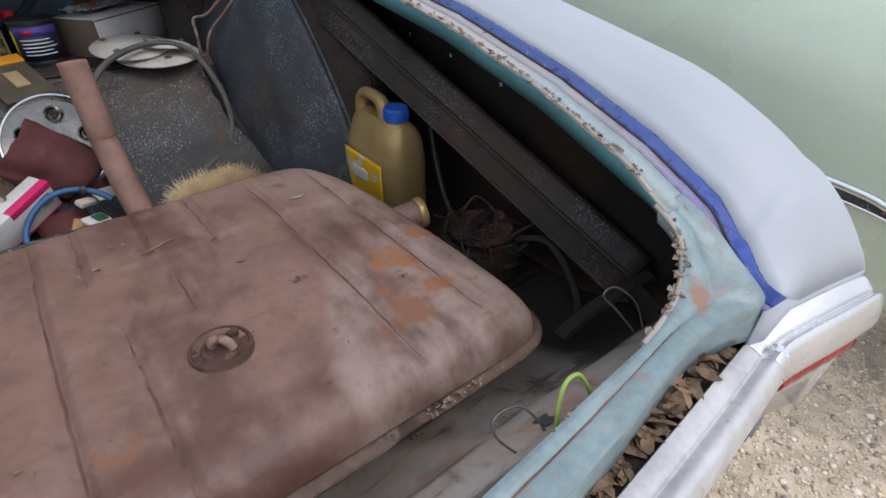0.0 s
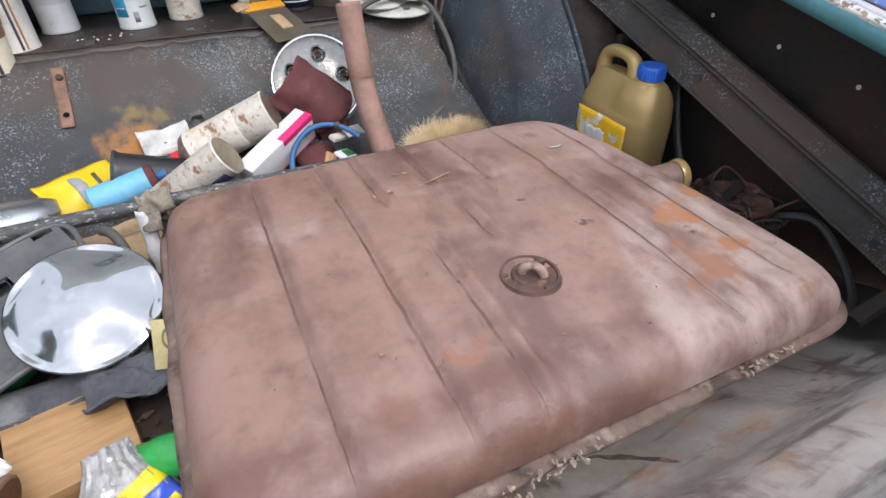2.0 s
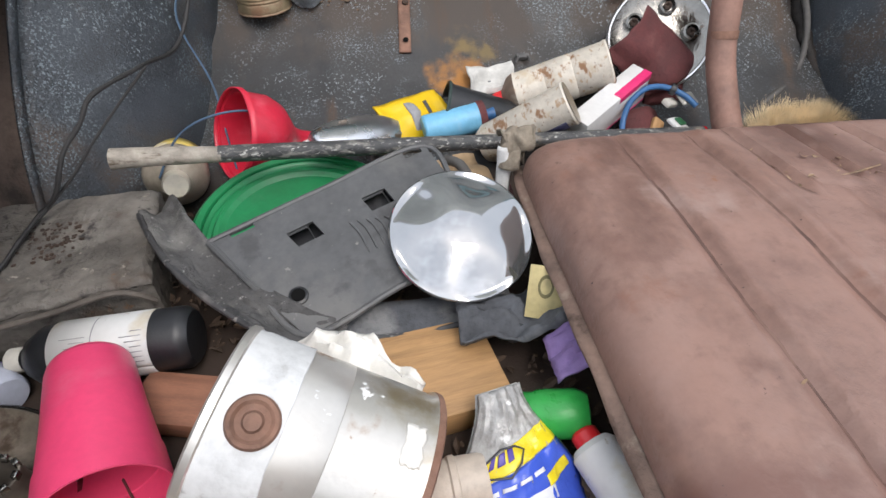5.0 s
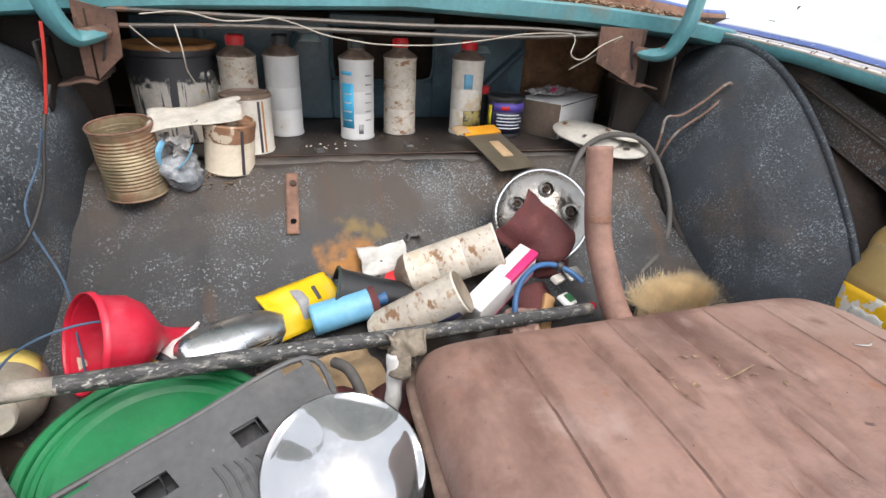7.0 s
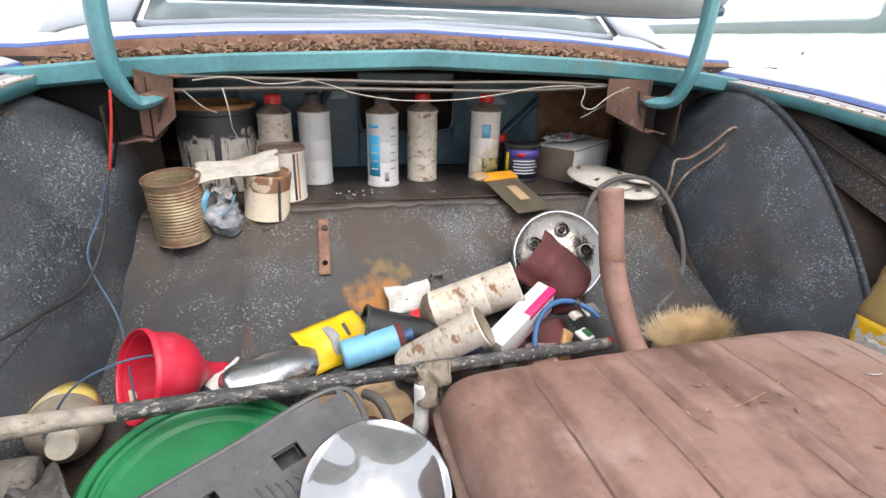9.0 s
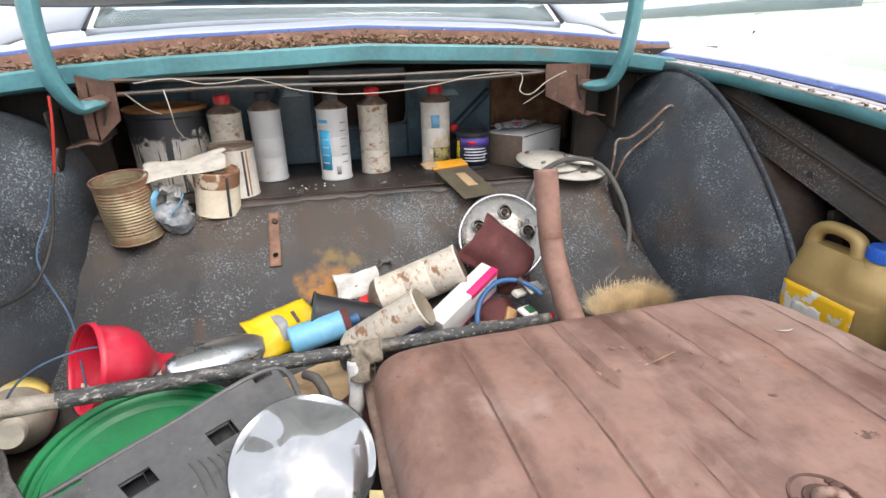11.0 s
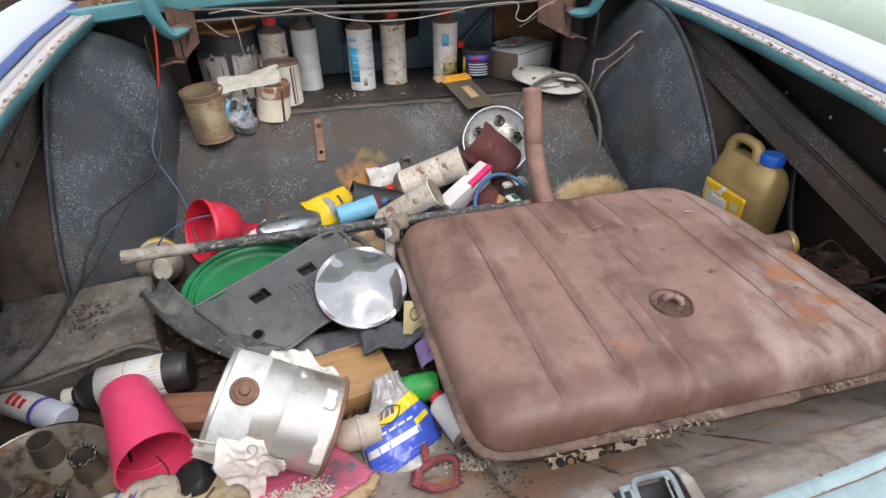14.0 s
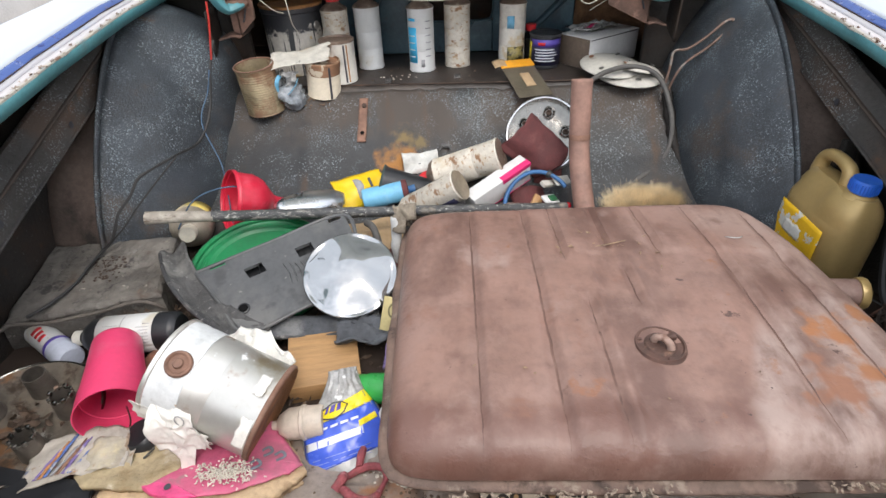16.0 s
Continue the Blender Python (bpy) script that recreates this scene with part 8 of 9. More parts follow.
tinb = thing("gallon_can", "bright tin gallon can on its side with torn label", "can", aim((-0.490, -0.953, 0.510), (-0.312, -0.999, 0.431), 0))
part("wall", lathe([(0.079, 0.003), (0.083, 0.0), (0.0855, 0.002), (0.0855, 0.008), (0.0825, 0.011), (0.0825, 0.105), (0.0818, 0.106), (0.0825, 0.107), (0.0825, 0.185), (0.0855, 0.189), (0.0855, 0.194)], 72, wob=0.006), tin_bright, tinb)
part("bottom", lathe([(0.0855, 0.194), (0.083, 0.198), (0.079, 0.195), (0.0, 0.193)], 56), can_end_rust, tinb, "rust-brown end")
part("rust_rim", lathe([(0.0856, 0.1895), (0.0863, 0.192), (0.0858, 0.196), (0.083, 0.198)], 64, wob=0.006), rust, tinb)
part("lid", lathe([(0.079, 0.003), (0.070, 0.006), (0.0, 0.007)], 48), tin_bare, tinb)


def can_patch(a0, a1, z0, z1, name, material, label, lift=0.0008, curl=0.0, seedv=0.0, n=24):
    def fn(u, v):
        a = radians(a0 + (a1 - a0) * (u + 0.10 * noise.noise((v * 5, seedv, u * 2))))
        z = z0 + (z1 - z0) * (v + 0.16 * noise.noise((u * 5, v * 2, seedv)))
        r = 0.0828 + lift + curl * smooth01((u - 0.5) * 2) + 0.25 * curl * noise.noise((u * 4, v * 4, seedv + 2))
        return (r * math.cos(a), r * math.sin(a), z)
    return part(name, surface(fn, n, n), material, tinb, label, thick=0.0008)


# the ear sits on the flank that faces up and back towards the lip
tinv = tinb.matrix_basis.inverted()
ear_dir = (tinv.to_3x3() @ Vector((0.10, -0.48, 0.87))).normalized()
EAR = math.degrees(math.atan2(ear_dir.y, ear_dir.x))
can_patch(EAR - 80, EAR + 80, 0.008, 0.064, "label_remnant", label_grey, "white label remnant", 0.0006, 0, 1.0)
can_patch(EAR + 62, EAR + 118, -0.004, 0.13, "torn_label", paper_white, "torn paper label along the far side", 0.003, 0.016, 7.0)
can_patch(EAR + 20, EAR + 58, 0.168, 0.188, "label_flake", paper_white, "paper flake", 0.001, 0.003, 9.0, 10)
can_patch(EAR - 30, EAR - 5, 0.162, 0.180, "label_flake", paper_white, "paper flake", 0.001, 0.002, 11.0, 10)
ear = part("handle_ear", lathe([(0.0, 0.008), (0.007, 0.009), (0.009, 0.004), (0.014, 0.003), (0.017, 0.006), (0.020, 0.005), (0.022, 0.0)], 32), rust, tinb, "rusty handle ear", m=Matrix.Translation((0.0848 * math.cos(radians(EAR)), 0.0848 * math.sin(radians(EAR)), 0.040)) @ Vector((math.cos(radians(EAR)), math.sin(radians(EAR)), 0)).to_track_quat("Z", "Y").to_matrix().to_4x4())
flapw = thing("torn_label", "large torn white paper hanging from the gallon can", "paper", pose(-0.440, -1.048, 0.462))
LABEL = [(-0.040, 0.056), (-0.008, 0.073), (0.010, 0.110), (0.023, 0.035), (0.028, -0.002), (0.050, 0.015), (0.049, -0.007), (0.030, -0.037), (0.013, -0.039), (0.003, -0.080), (-0.017, -0.109), (-0.012, -0.052), (-0.030, -0.033), (-0.046, -0.037), (-0.054, 0.020)]


def torn(x, z, v):
    """The label follows the can above and hangs free below."""
    h = z + 0.005
    back = 0.070 - math.sqrt(max(0.0, 0.087**2 - h * h)) if h > 0 else -0.017
    return (x, back + 0.012 * noise.noise((x * 26, z * 26, 5)) + 0.007 * abs(noise.noise((x * 60, z * 60, 2))) - 0.014 * smooth01((x - 0.02) / 0.03) - 0.010 * smooth01((-0.03 - z) / 0.04), z)


part("paper", patch(LABEL, (-0.012, 0.010), torn, 150, 14, 0.05), paper_white, flapw, thick=0.0008)
part("printed_ring", tube([(0.005 + 0.007 * math.cos(k * 0.785), torn(0.005, 0.03, 1)[1] - 0.003, 0.030 + 0.011 * math.sin(k * 0.785)) for k in range(8)], 0.0008, 5, 3, closed=True), grey_print, flapw)
part("blue_print", rbox(0.018, 0.002, 0.008, 0.0005, (-0.052, -0.008, -0.002)), bag_blue, flapw)
flapt = thing("torn_label", "torn white paper sheet behind the gallon can", "paper", pose(-0.375, -0.885, 0.455, 10, 0, -20))
part("paper", surface(lambda u, v: (-0.085 + 0.17 * u, -0.025 + 0.05 * v * (1 + 0.4 * math.sin(u * 4)) + 0.01 * noise.noise((u * 6, v * 3, 2)), 0.024 * math.sin(math.pi * u) + 0.016 * noise.noise((u * 7, v * 5, 1)) + 0.006 * noise.noise((u * 17, v * 11, 4))), 28, 12), paper_white, flapt, thick=0.001)

pot = thing("pink_cup", "pink plastic tumbler lying on its side, cracked", "cup", aim((-0.686, -0.815, 0.425), (-0.597, -1.0, 0.430)))
part("wall", lathe([(0.0, 0.0), (0.040, 0.0), (0.0445, 0.004), (0.046, 0.012), (0.0545, 0.150), (0.0575, 0.152), (0.0605, 0.200), (0.0585, 0.200), (0.0565, 0.155), (0.044, 0.012), (0.0, 0.006)], 56), pink_plastic, pot)
ca = tuple(pot.matrix_basis.inverted().to_3x3() @ Vector((0.1, 0.0, -1)))
cang = math.atan2(ca[1], ca[0])
part("crack", tube([(0.0578 * math.cos(cang), 0.0578 * math.sin(cang), 0.199), (0.0560 * math.cos(cang + 0.08), 0.0560 * math.sin(cang + 0.08), 0.17), (0.0535 * math.cos(cang - 0.05), 0.0535 * math.sin(cang - 0.05), 0.13)], 0.0016, 5), maroon, pot, "dark crack")

bott = thing("black_bottle", "black plastic bottle with white label lying down", "bottle", aim((-0.585, -0.752, 0.402), (-0.80, -0.760, 0.392)))
part("body", lathe([(0, 0), (0.034, 0), (0.041, 0.008), (0.042, 0.015), (0.042, 0.165), (0.039, 0.185), (0.026, 0.204), (0.013, 0.210), (0.013, 0.222), (0, 0.222)], 40), black_plastic, bott)
wrap(bott, "label", clean_white, 0.0426, 0.045, 0.165, 0, 360, "worn white label")
bd = (bott.matrix_basis.inverted().to_3x3() @ Vector((0.1, -0.5, 0.85))).normalized()
ba = math.degrees(math.atan2(bd.y, bd.x))
wrap(bott, "label_fold", grey_print, 0.0428, 0.112, 0.1135, ba - 80, ba + 80)
for k in range(7):
    wrap(bott, "text_bar", grey_print, 0.0428, 0.052, 0.066 + 0.006 * (k % 3), ba - 46 + 9 * k, ba - 44.5 + 9 * k)
    wrap(bott, "text_bar", grey_print, 0.0428, 0.120, 0.150 - 0.006 * (k % 3), ba - 40 + 8 * k, ba - 38.8 + 8 * k)
part("cap", lathe([(0.015, 0.215), (0.0165, 0.217), (0.0165, 0.232), (0.012, 0.236), (0.0, 0.236)], 18), enamel, bott, "dirty cream cap")
spray = thing("spray_can", "white and blue aerosol can with red lettering", "spray can", aim((-0.935, -0.722, 0.378), (-0.795, -0.815, 0.376)))
part("body", lathe([(0.0, 0.002), (0.021, 0.0), (0.0265, 0.003), (0.0275, 0.010), (0.0275, 0.09)], 32), clean_white, spray)
part("base_band", lathe([(0.0275, 0.09), (0.0278, 0.092), (0.0278, 0.15), (0.024, 0.155), (0, 0.155)], 32), mat("pale lavender can paint", (0.46, 0.49, 0.58), 0.08, 14, 0.4), spray, "grey-blue lower band")
wrap(spray, "print_band", purple_print, 0.0281, 0.090, 0.100, 0, 360)
sd = (spray.matrix_basis.inverted().to_3x3() @ Vector((0.3, -0.55, 0.8))).normalized()
sa = math.degrees(math.atan2(sd.y, sd.x))
for k in range(3):
    wrap(spray, "red_mark", red_cap, 0.0279, 0.030 + 0.016 * k, 0.040 + 0.016 * k, sa - 28 + 6 * k, sa + 22)

wheelc = thing("wheel_trim", "dull steel wheel trim with five tall lug sleeves", "hubcap", pose(-0.792, -0.972, 0.372, 6, 4, 0) @ Matrix.Scale(0.94, 4))
part("dish", lathe([(0, 0.006), (0.06, 0.006), (0.10, 0.010), (0.128, 0.018), (0.136, 0.024), (0.140, 0.022), (0.138, 0.014), (0.10, 0.0)], 64, wob=0.008), trim_metal, wheelc, thick=0.001)
part("rim_bead", lathe([(0.136, 0.022), (0.140, 0.0255), (0.143, 0.022), (0.140, 0.019), (0.136, 0.022)], 64), chrome_old, wheelc)
for k in range(5):
    a = radians(96 + 72 * k)
    px, py = 0.078 * math.cos(a), 0.078 * math.sin(a)
    sl = part("lug_sleeve", lathe([(0.025, 0.004), (0.0225, 0.03), (0.0215, 0.058), (0.0190, 0.058), (0.0185, 0.03), (0.018, 0.010), (0, 0.010)], 28), sleeve_metal, wheelc, m=Matrix.Translation((px, py, 0.006)))
    if k in (1, 3, 4):
        for q in range(8):
            b = radians(45 * q)
            part("finger", rbox(0.006, 0.008, 0.010, 0.001, (px + 0.0195 * math.cos(b), py + 0.0195 * math.sin(b), 0.060), turn=Matrix.Rotation(b, 4, "Z")), chrome_old, sl)
leaf_litter("leaf_crumbs", 26, lambda r: (-0.792 + r.gauss(0, 0.035), -0.972 + r.gauss(0, 0.03), 0.385 + abs(r.gauss(0, 0.003))), 0.014, random.Random(51), "rust and leaf crumbs in the wheel trim", leaf_dark)

mag = thing("magazine", "torn water-stained printed magazine", "magazine", pose(-0.645, -1.045, 0.375, 4, -4, 12))
part("page", surface(lambda u, v: (-0.085 + 0.17 * u + 0.008 * noise.noise((v * 7, 1, u)), -0.045 + 0.085 * v + 0.01 * noise.noise((u * 7, v, 3)), 0.012 + 0.012 * math.sin(u * 3) + 0.006 * noise.noise((u * 4, v * 4, 2))), 24, 16), paper_print, mag, thick=0.003)
for k, mt in enumerate((faded_violet, faded_orange, faded_blue, grey_print, rust, faded_violet, faded_blue, faded_orange)):
    part("picture_band", surface(lambda u, v: (-0.056 + 0.009 * k + 0.0058 * u + 0.03 * v, -0.040 + (0.050 + 0.012 * (k % 3)) * v, 0.0150 + 0.012 * math.sin((0.3 + 0.07 * k + 0.05 * u + 0.18 * v) * 3) + 0.003 + 0.003 * noise.noise((u * 2 + k, v * 5, 1))), 3, 10), mt, mag, thick=0.0005)
part("loose_page", surface(lambda u, v: (0.020 + 0.075 * u + 0.006 * noise.noise((v * 6, 2, u)), -0.045 + 0.060 * v + 0.006 * noise.noise((u * 6, 5, v)), 0.022 + 0.008 * math.sin(u * 5) + 0.006 * noise.noise((u * 4, v * 4, 6))), 16, 12), stained_page, mag, "torn stained page", thick=0.0008)
bpot = thing("ignition_cap", "black plastic ignition part under the torn label", "car part", pose(-0.545, -1.005, 0.362, 10, -15, 0) @ Matrix.Scale(0.85, 4))
part("shell", lathe([(0, 0.0), (0.042, 0.0), (0.045, 0.01), (0.040, 0.04), (0.03, 0.05), (0, 0.052)], 28, wob=0.06), black_plastic, bpot)
part("tower", lathe([(0.011, 0), (0.010, 0.025), (0.006, 0.025), (0.005, 0.01), (0, 0.01)], 16), grey_plastic, bpot, m=aim((0.0, -0.035, 0.012), (0.0, -0.08, 0.012)))
part("lead", tube([(-0.04, -0.03, 0.02), (-0.02, -0.05, 0.035), (0.01, -0.055, 0.03), (0.05, -0.04, 0.045)], 0.0025, 6), grey_hose, bpot)
tray = thing("black_tray", "flat black plastic piece with small holes", "plastic piece", pose(-0.72, -1.115, 0.368, 10, 0, -8))
part("plate", slab([(-0.13, -0.06), (0.10, -0.055), (0.135, -0.02), (0.12, 0.04), (-0.13, 0.05)], 0.008, bev=0.002), black_plastic, tray)
for x, y in ((0.09, -0.01), (0.02, -0.02), (-0.03, 0.0)):
    part("hole", lathe([(0, 0.0), (0.005, 0.0)], 10), dark_print, tray, m=Matrix.Translation((x, y, 0.0095)))

cush = thing("seat_foam", "torn round foam cushion with faded pink vinyl cover", "cushion", pose(-0.435, -0.995, 0.352))


def pad(lift, sd):
    """Height of a cushion layer over the floor pan, sagging at its edge."""
    def skin(x, y, v):
        return (x + 0.435, y + 0.995, floor_z(x, y) - 0.352 + lift - 0.004 * smooth01((v - 0.85) / 0.15) + 0.004 * noise.noise((x * 22, y * 22, sd)) + 0.0015 * noise.noise((x * 70, y * 70, sd)))
    return skin


LOW = [(-0.254, -1.092), (-0.291, -1.130), (-0.333, -1.157), (-0.398, -1.188), (-0.440, -1.184), (-0.472, -1.171), (-0.522, -1.146), (-0.545, -1.09), (-0.45, -1.0), (-0.30, -1.03)]
MID = [(-0.250, -1.078), (-0.270, -1.112), (-0.300, -1.138), (-0.335, -1.157), (-0.396, -1.166), (-0.472, -1.152), (-0.530, -1.138), (-0.575, -1.122), (-0.58, -1.06), (-0.45, -0.99), (-0.31, -0.99)]
VINYL = [(-0.256, -1.070), (-0.275, -1.090), (-0.300, -1.104), (-0.357, -1.130), (-0.423, -1.139), (-0.470, -1.130), (-0.505, -1.115), (-0.475, -1.085), (-0.455, -1.03), (-0.40, -0.975), (-0.33, -0.98), (-0.290, -1.03)]
YELLOW = [(-0.628, -1.090), (-0.600, -1.112), (-0.548, -1.116), (-0.500, -1.119), (-0.465, -1.085), (-0.44, -1.03), (-0.49, -0.97), (-0.56, -1.00), (-0.598, -1.05)]
part("foam_edge", patch(LOW, (-0.40, -1.09), pad(0.006, 5), 120, 14, 0.04), foam, cush, "crumbling lowest foam edge", thick=0.010)
part("foam_layer", patch(MID, (-0.42, -1.07), pad(0.018, 3), 120, 14, 0.03), foam, cush, "ragged tan foam layer", thick=0.012)
part("foam_layer", patch(YELLOW, (-0.53, -1.05), pad(0.031, 8), 100, 12, 0.04), foam_yellow, cush, "yellowed foam layer", thick=0.011)
part("vinyl_cover", patch(VINYL, (-0.38, -1.06), pad(0.034, 12), 130, 14, 0.03), pink_vinyl, cush, "faded pink vinyl cover", thick=0.0025)
part("vinyl_scrap", patch([(-0.385, -1.150), (-0.422, -1.166), (-0.450, -1.163), (-0.425, -1.140)], (-0.42, -1.155), pad(0.026, 3), 30, 5, 0.08), bright_pink, cush, "torn bright pink scrap", thick=0.001)
part("vinyl_edge", patch([(-0.400, -1.138), (-0.440, -1.143), (-0.480, -1.130), (-0.508, -1.112), (-0.480, -1.104), (-0.440, -1.115)], (-0.455, -1.122), pad(0.0365, 12), 50, 6, 0.05), bright_pink, cush, "bright pink unfaded vinyl edge", thick=0.0012)
part("hole", lathe([(0, 0), (0.0055, 0.0)], 12), dark_print, cush, m=Matrix.Translation((-0.020, -0.124, floor_z(-0.455, -1.119) - 0.352 + 0.0395)))
for x, y in ((-0.325, -1.055), (-0.300, -1.066), (-0.335, -1.085)):
    z = floor_z(x, y) - 0.352 + 0.0375
    part("stencil_mark", tube([(x + 0.435, y + 0.995, z), (x + 0.448, y + 1.003, z), (x + 0.440, y + 1.012, z), (x + 0.430, y + 1.005, z)], 0.0026, 6, flat=0.3), dark_stencil, cush)
def rice(name, count, place, material, seed_, label, cat):
    """Small elongated pellets lying every way."""
    rng = random.Random(seed_)
    bm = bmesh.new()
    for _ in range(count):
        m = Matrix.Translation(place(rng)) @ Euler((rng.uniform(-0.5, 0.5), rng.uniform(-0.5, 0.5), rng.uniform(0, 6.3))).to_matrix().to_4x4()
        bmesh.ops.create_icosphere(bm, subdivisions=1, radius=0.0017, matrix=m @ Matrix.Diagonal((rng.uniform(1.4, 2.3), 0.8, 0.7, 1)))
    return tagged(part(name, bm, material, None, smooth=False), label, cat, kind="stuff")


def heap(r):
    x, y = -0.376 + r.gauss(0, 0.022), -1.092 + r.gauss(0, 0.012)
    return (x, y, floor_z(x, y) + 0.037 + abs(r.gauss(0, 0.004)))


rice("pellets", 460, heap, seed, 61, "heap of pale pellets on the vinyl", "pellets")

sack = thing("chemical_bag", "clear plastic bag printed blue and yellow", "plastic bag", Matrix.Translation((-0.200, -0.992, 0.352)) @ Matrix.Rotation(radians(14), 4, "Z") @ Matrix.Rotation(radians(38), 4, "X"))


def sack_point(u, v, lift=0.0):
    x = -0.076 + 0.152 * u + (0.62 - u) * 0.10 * smooth01((v - 0.45) / 0.55) + 0.004 * noise.noise((v * 5, 2, 1))
    y = -0.095 + 0.215 * v
    bulge = 0.034 * math.sin(math.pi * min(1, max(0, u))) ** 0.7 * (1 - 0.75 * v**2) * smooth01(v * 6 + 0.2)
    return (x, y, 0.012 + bulge + lift + 0.006 * noise.noise((u * 5, v * 6, 2)) + 0.0035 * noise.noise((u * 13, v * 13, 6)))


part("film", surface(lambda u, v: sack_point(u, v), 34, 44), bag_clear, sack, "crinkled clear film", thick=0.001)
part("back", surface(lambda u, v: (sack_point(u, v)[0], sack_point(u, v)[1], 0.002), 10, 10), bag_clear, sack)


def print_on(name, u0, u1, v0, v1, material, lift, slope=0.0, n=12, label=""):
    return part(name, surface(lambda u, v: sack_point(u0 + (u1 - u0) * u, v0 + (v1 - v0) * v + slope * u, lift), n, n), material, sack, label, thick=0.0003)


print_on("blue_print", 0.02, 0.98, 0.20, 0.56, bag_blue, 0.0010, 0.13, 24, "blue printed area")
print_on("yellow_band", 0.02, 0.98, 0.565, 0.67, bag_yellow, 0.0012, 0.13, 16, "yellow printed band")
print_on("white_band", 0.04, 0.72, 0.385, 0.445, bag_white, 0.0016, 0.06)
print_on("yellow_mark", 0.68, 0.92, 0.50, 0.55, bag_yellow, 0.0018, 0.05)
for k in range(3):
    print_on("text_bar", 0.10, 0.78, 0.232 + 0.036 * k, 0.2365 + 0.036 * k, bag_pale, 0.0016, 0.05, 8)
for k, (u0, u1) in enumerate(((0.22, 0.26), (0.29, 0.36), (0.39, 0.45))):
    print_on("mark_bar", u0, u1, 0.645 + 0.008 * k, 0.70 + 0.008 * k, purple_print, 0.0030, 0.01, 4)
part("mark_frame", tube([Vector(sack_point(*q, 0.004)) for q in ((0.10, 0.64), (0.30, 0.73), (0.56, 0.70), (0.40, 0.60))], 0.0012, 6, 2, closed=True), dark_print, sack)
for k in range(4):
    print_on("word_bar", 0.20 + 0.13 * k, 0.30 + 0.13 * k, 0.525 + 0.012 * k, 0.545 + 0.012 * k, bag_white, 0.0018, 0.01, 4)

wb = thing("white_bottle", "small dirty white bottle lying under the bag", "bottle", aim((-0.235, -0.985, 0.392), (-0.318, -0.992, 0.388)))
part("body", lathe([(0, 0), (0.026, 0.0), (0.028, 0.006), (0.029, 0.03), (0.031, 0.032), (0.031, 0.038), (0.029, 0.040), (0.028, 0.062), (0.018, 0.078), (0.009, 0.082), (0.008, 0.092), (0, 0.092)], 32), mat("dirty cream plastic", (0.58, 0.50, 0.42), 0.12, 12, 0.5, over=[((0.42, 0.16, 0.12), 14, 0.60, 0.72)]), wb)
gt = thing("green_bottle", "glossy green plastic bottle", "bottle", aim((-0.215, -0.905, 0.385), (-0.115, -0.925, 0.402)))
part("body", lathe([(0, 0), (0.022, 0.0), (0.026, 0.006), (0.026, 0.05), (0.0285, 0.055), (0.0285, 0.10), (0.022, 0.112), (0, 0.115)], 28), mat("bright green plastic", (0.03, 0.33, 0.06), 0.1, 12, 0.3), gt)
wc = thing("small_can", "white tin with red cap and open dark end", "can", aim((-0.082, -1.046, 0.382), (-0.121, -0.944, 0.400)))
part("body", lathe([(0.0, 0.014), (0.024, 0.012), (0.025, 0.0), (0.0275, 0.0), (0.0275, 0.085), (0.022, 0.092), (0.0, 0.093)], 32), clean_white, wc)
part("end_band", lathe([(0.0277, 0.0), (0.0285, 0.002), (0.0277, 0.010)], 32), brown_neck, wc)
part("end_disc", lathe([(0.0, 0.006), (0.0248, 0.005)], 28), brown_neck, wc)
part("cap", lathe([(0.014, 0.090), (0.016, 0.092), (0.016, 0.105), (0.010, 0.112), (0, 0.114)], 20), red_cap, wc, "rounded red cap")
rope = thing("rope_loop", "dirty pink rope tied in a small loop", "rope", pose(-0.153, -1.098, 0.366, -16, 0, 10))
part("loop", tube([(0.038 * math.cos(a) * (1 + 0.16 * math.sin(3 * a)), 0.034 * math.sin(a), 0.008 + 0.005 * math.sin(2 * a)) for a in [k * 0.5236 for k in range(12)]], 0.0056, 10, 6, wob=0.5, closed=True), pink_rope, rope)
part("tail", tube([(-0.005, 0.033, 0.012), (-0.002, 0.05, 0.018), (0.004, 0.068, 0.022)], 0.006, 8, wob=0.5), pink_rope, rope)
part("knot", tube([(-0.035, 0.02, 0.008), (-0.03, 0.005, 0.022), (-0.045, -0.01, 0.012)], 0.008, 8), pink_rope, rope)
wl = thing("wire_ring", "thin bent grey wire ring on the floor", "wire", pose(-0.245, -1.125, 0.362, 8, 0, 0))
part("ring", tube([(0.028 * math.cos(a), 0.02 * math.sin(a), 0.0) for a in (-0.4, 0.4, 1.2, 2.0, 2.8, 3.6, 4.4)], 0.0022, 6), wire_grey, wl)
leo = thing("leopard_cloth", "leopard-print cloth squeezed under the tank", "cloth", pose(0.125, -1.122, 0.374, -14, 0, 0))
part("cloth", surface(lambda u, v: (-0.09 + 0.18 * u, -0.022 + 0.06 * v, 0.006 + 0.014 * math.sin(v * 3.1) + 0.010 * noise.noise((u * 6, v * 4, 2))), 30, 12), leopard, leo, thick=0.003)
crumbs("floor_seeds", 130, lambda r: (lambda x, y: (x, y, floor_z(x, y)))(-0.088 + r.gauss(0, 0.026), -1.073 + r.gauss(0, 0.014)), 0.0030, seed, 71, "scattered pale seeds and grit by the tank")
crumbs("floor_grit", 420, lambda r: (lambda x, y: (x, y, floor_z(x, y)))(r.uniform(-0.75, 0.0), r.uniform(-1.14, -0.62)), 0.0022, dirt, 72, "dirt and grit on the trunk floor")
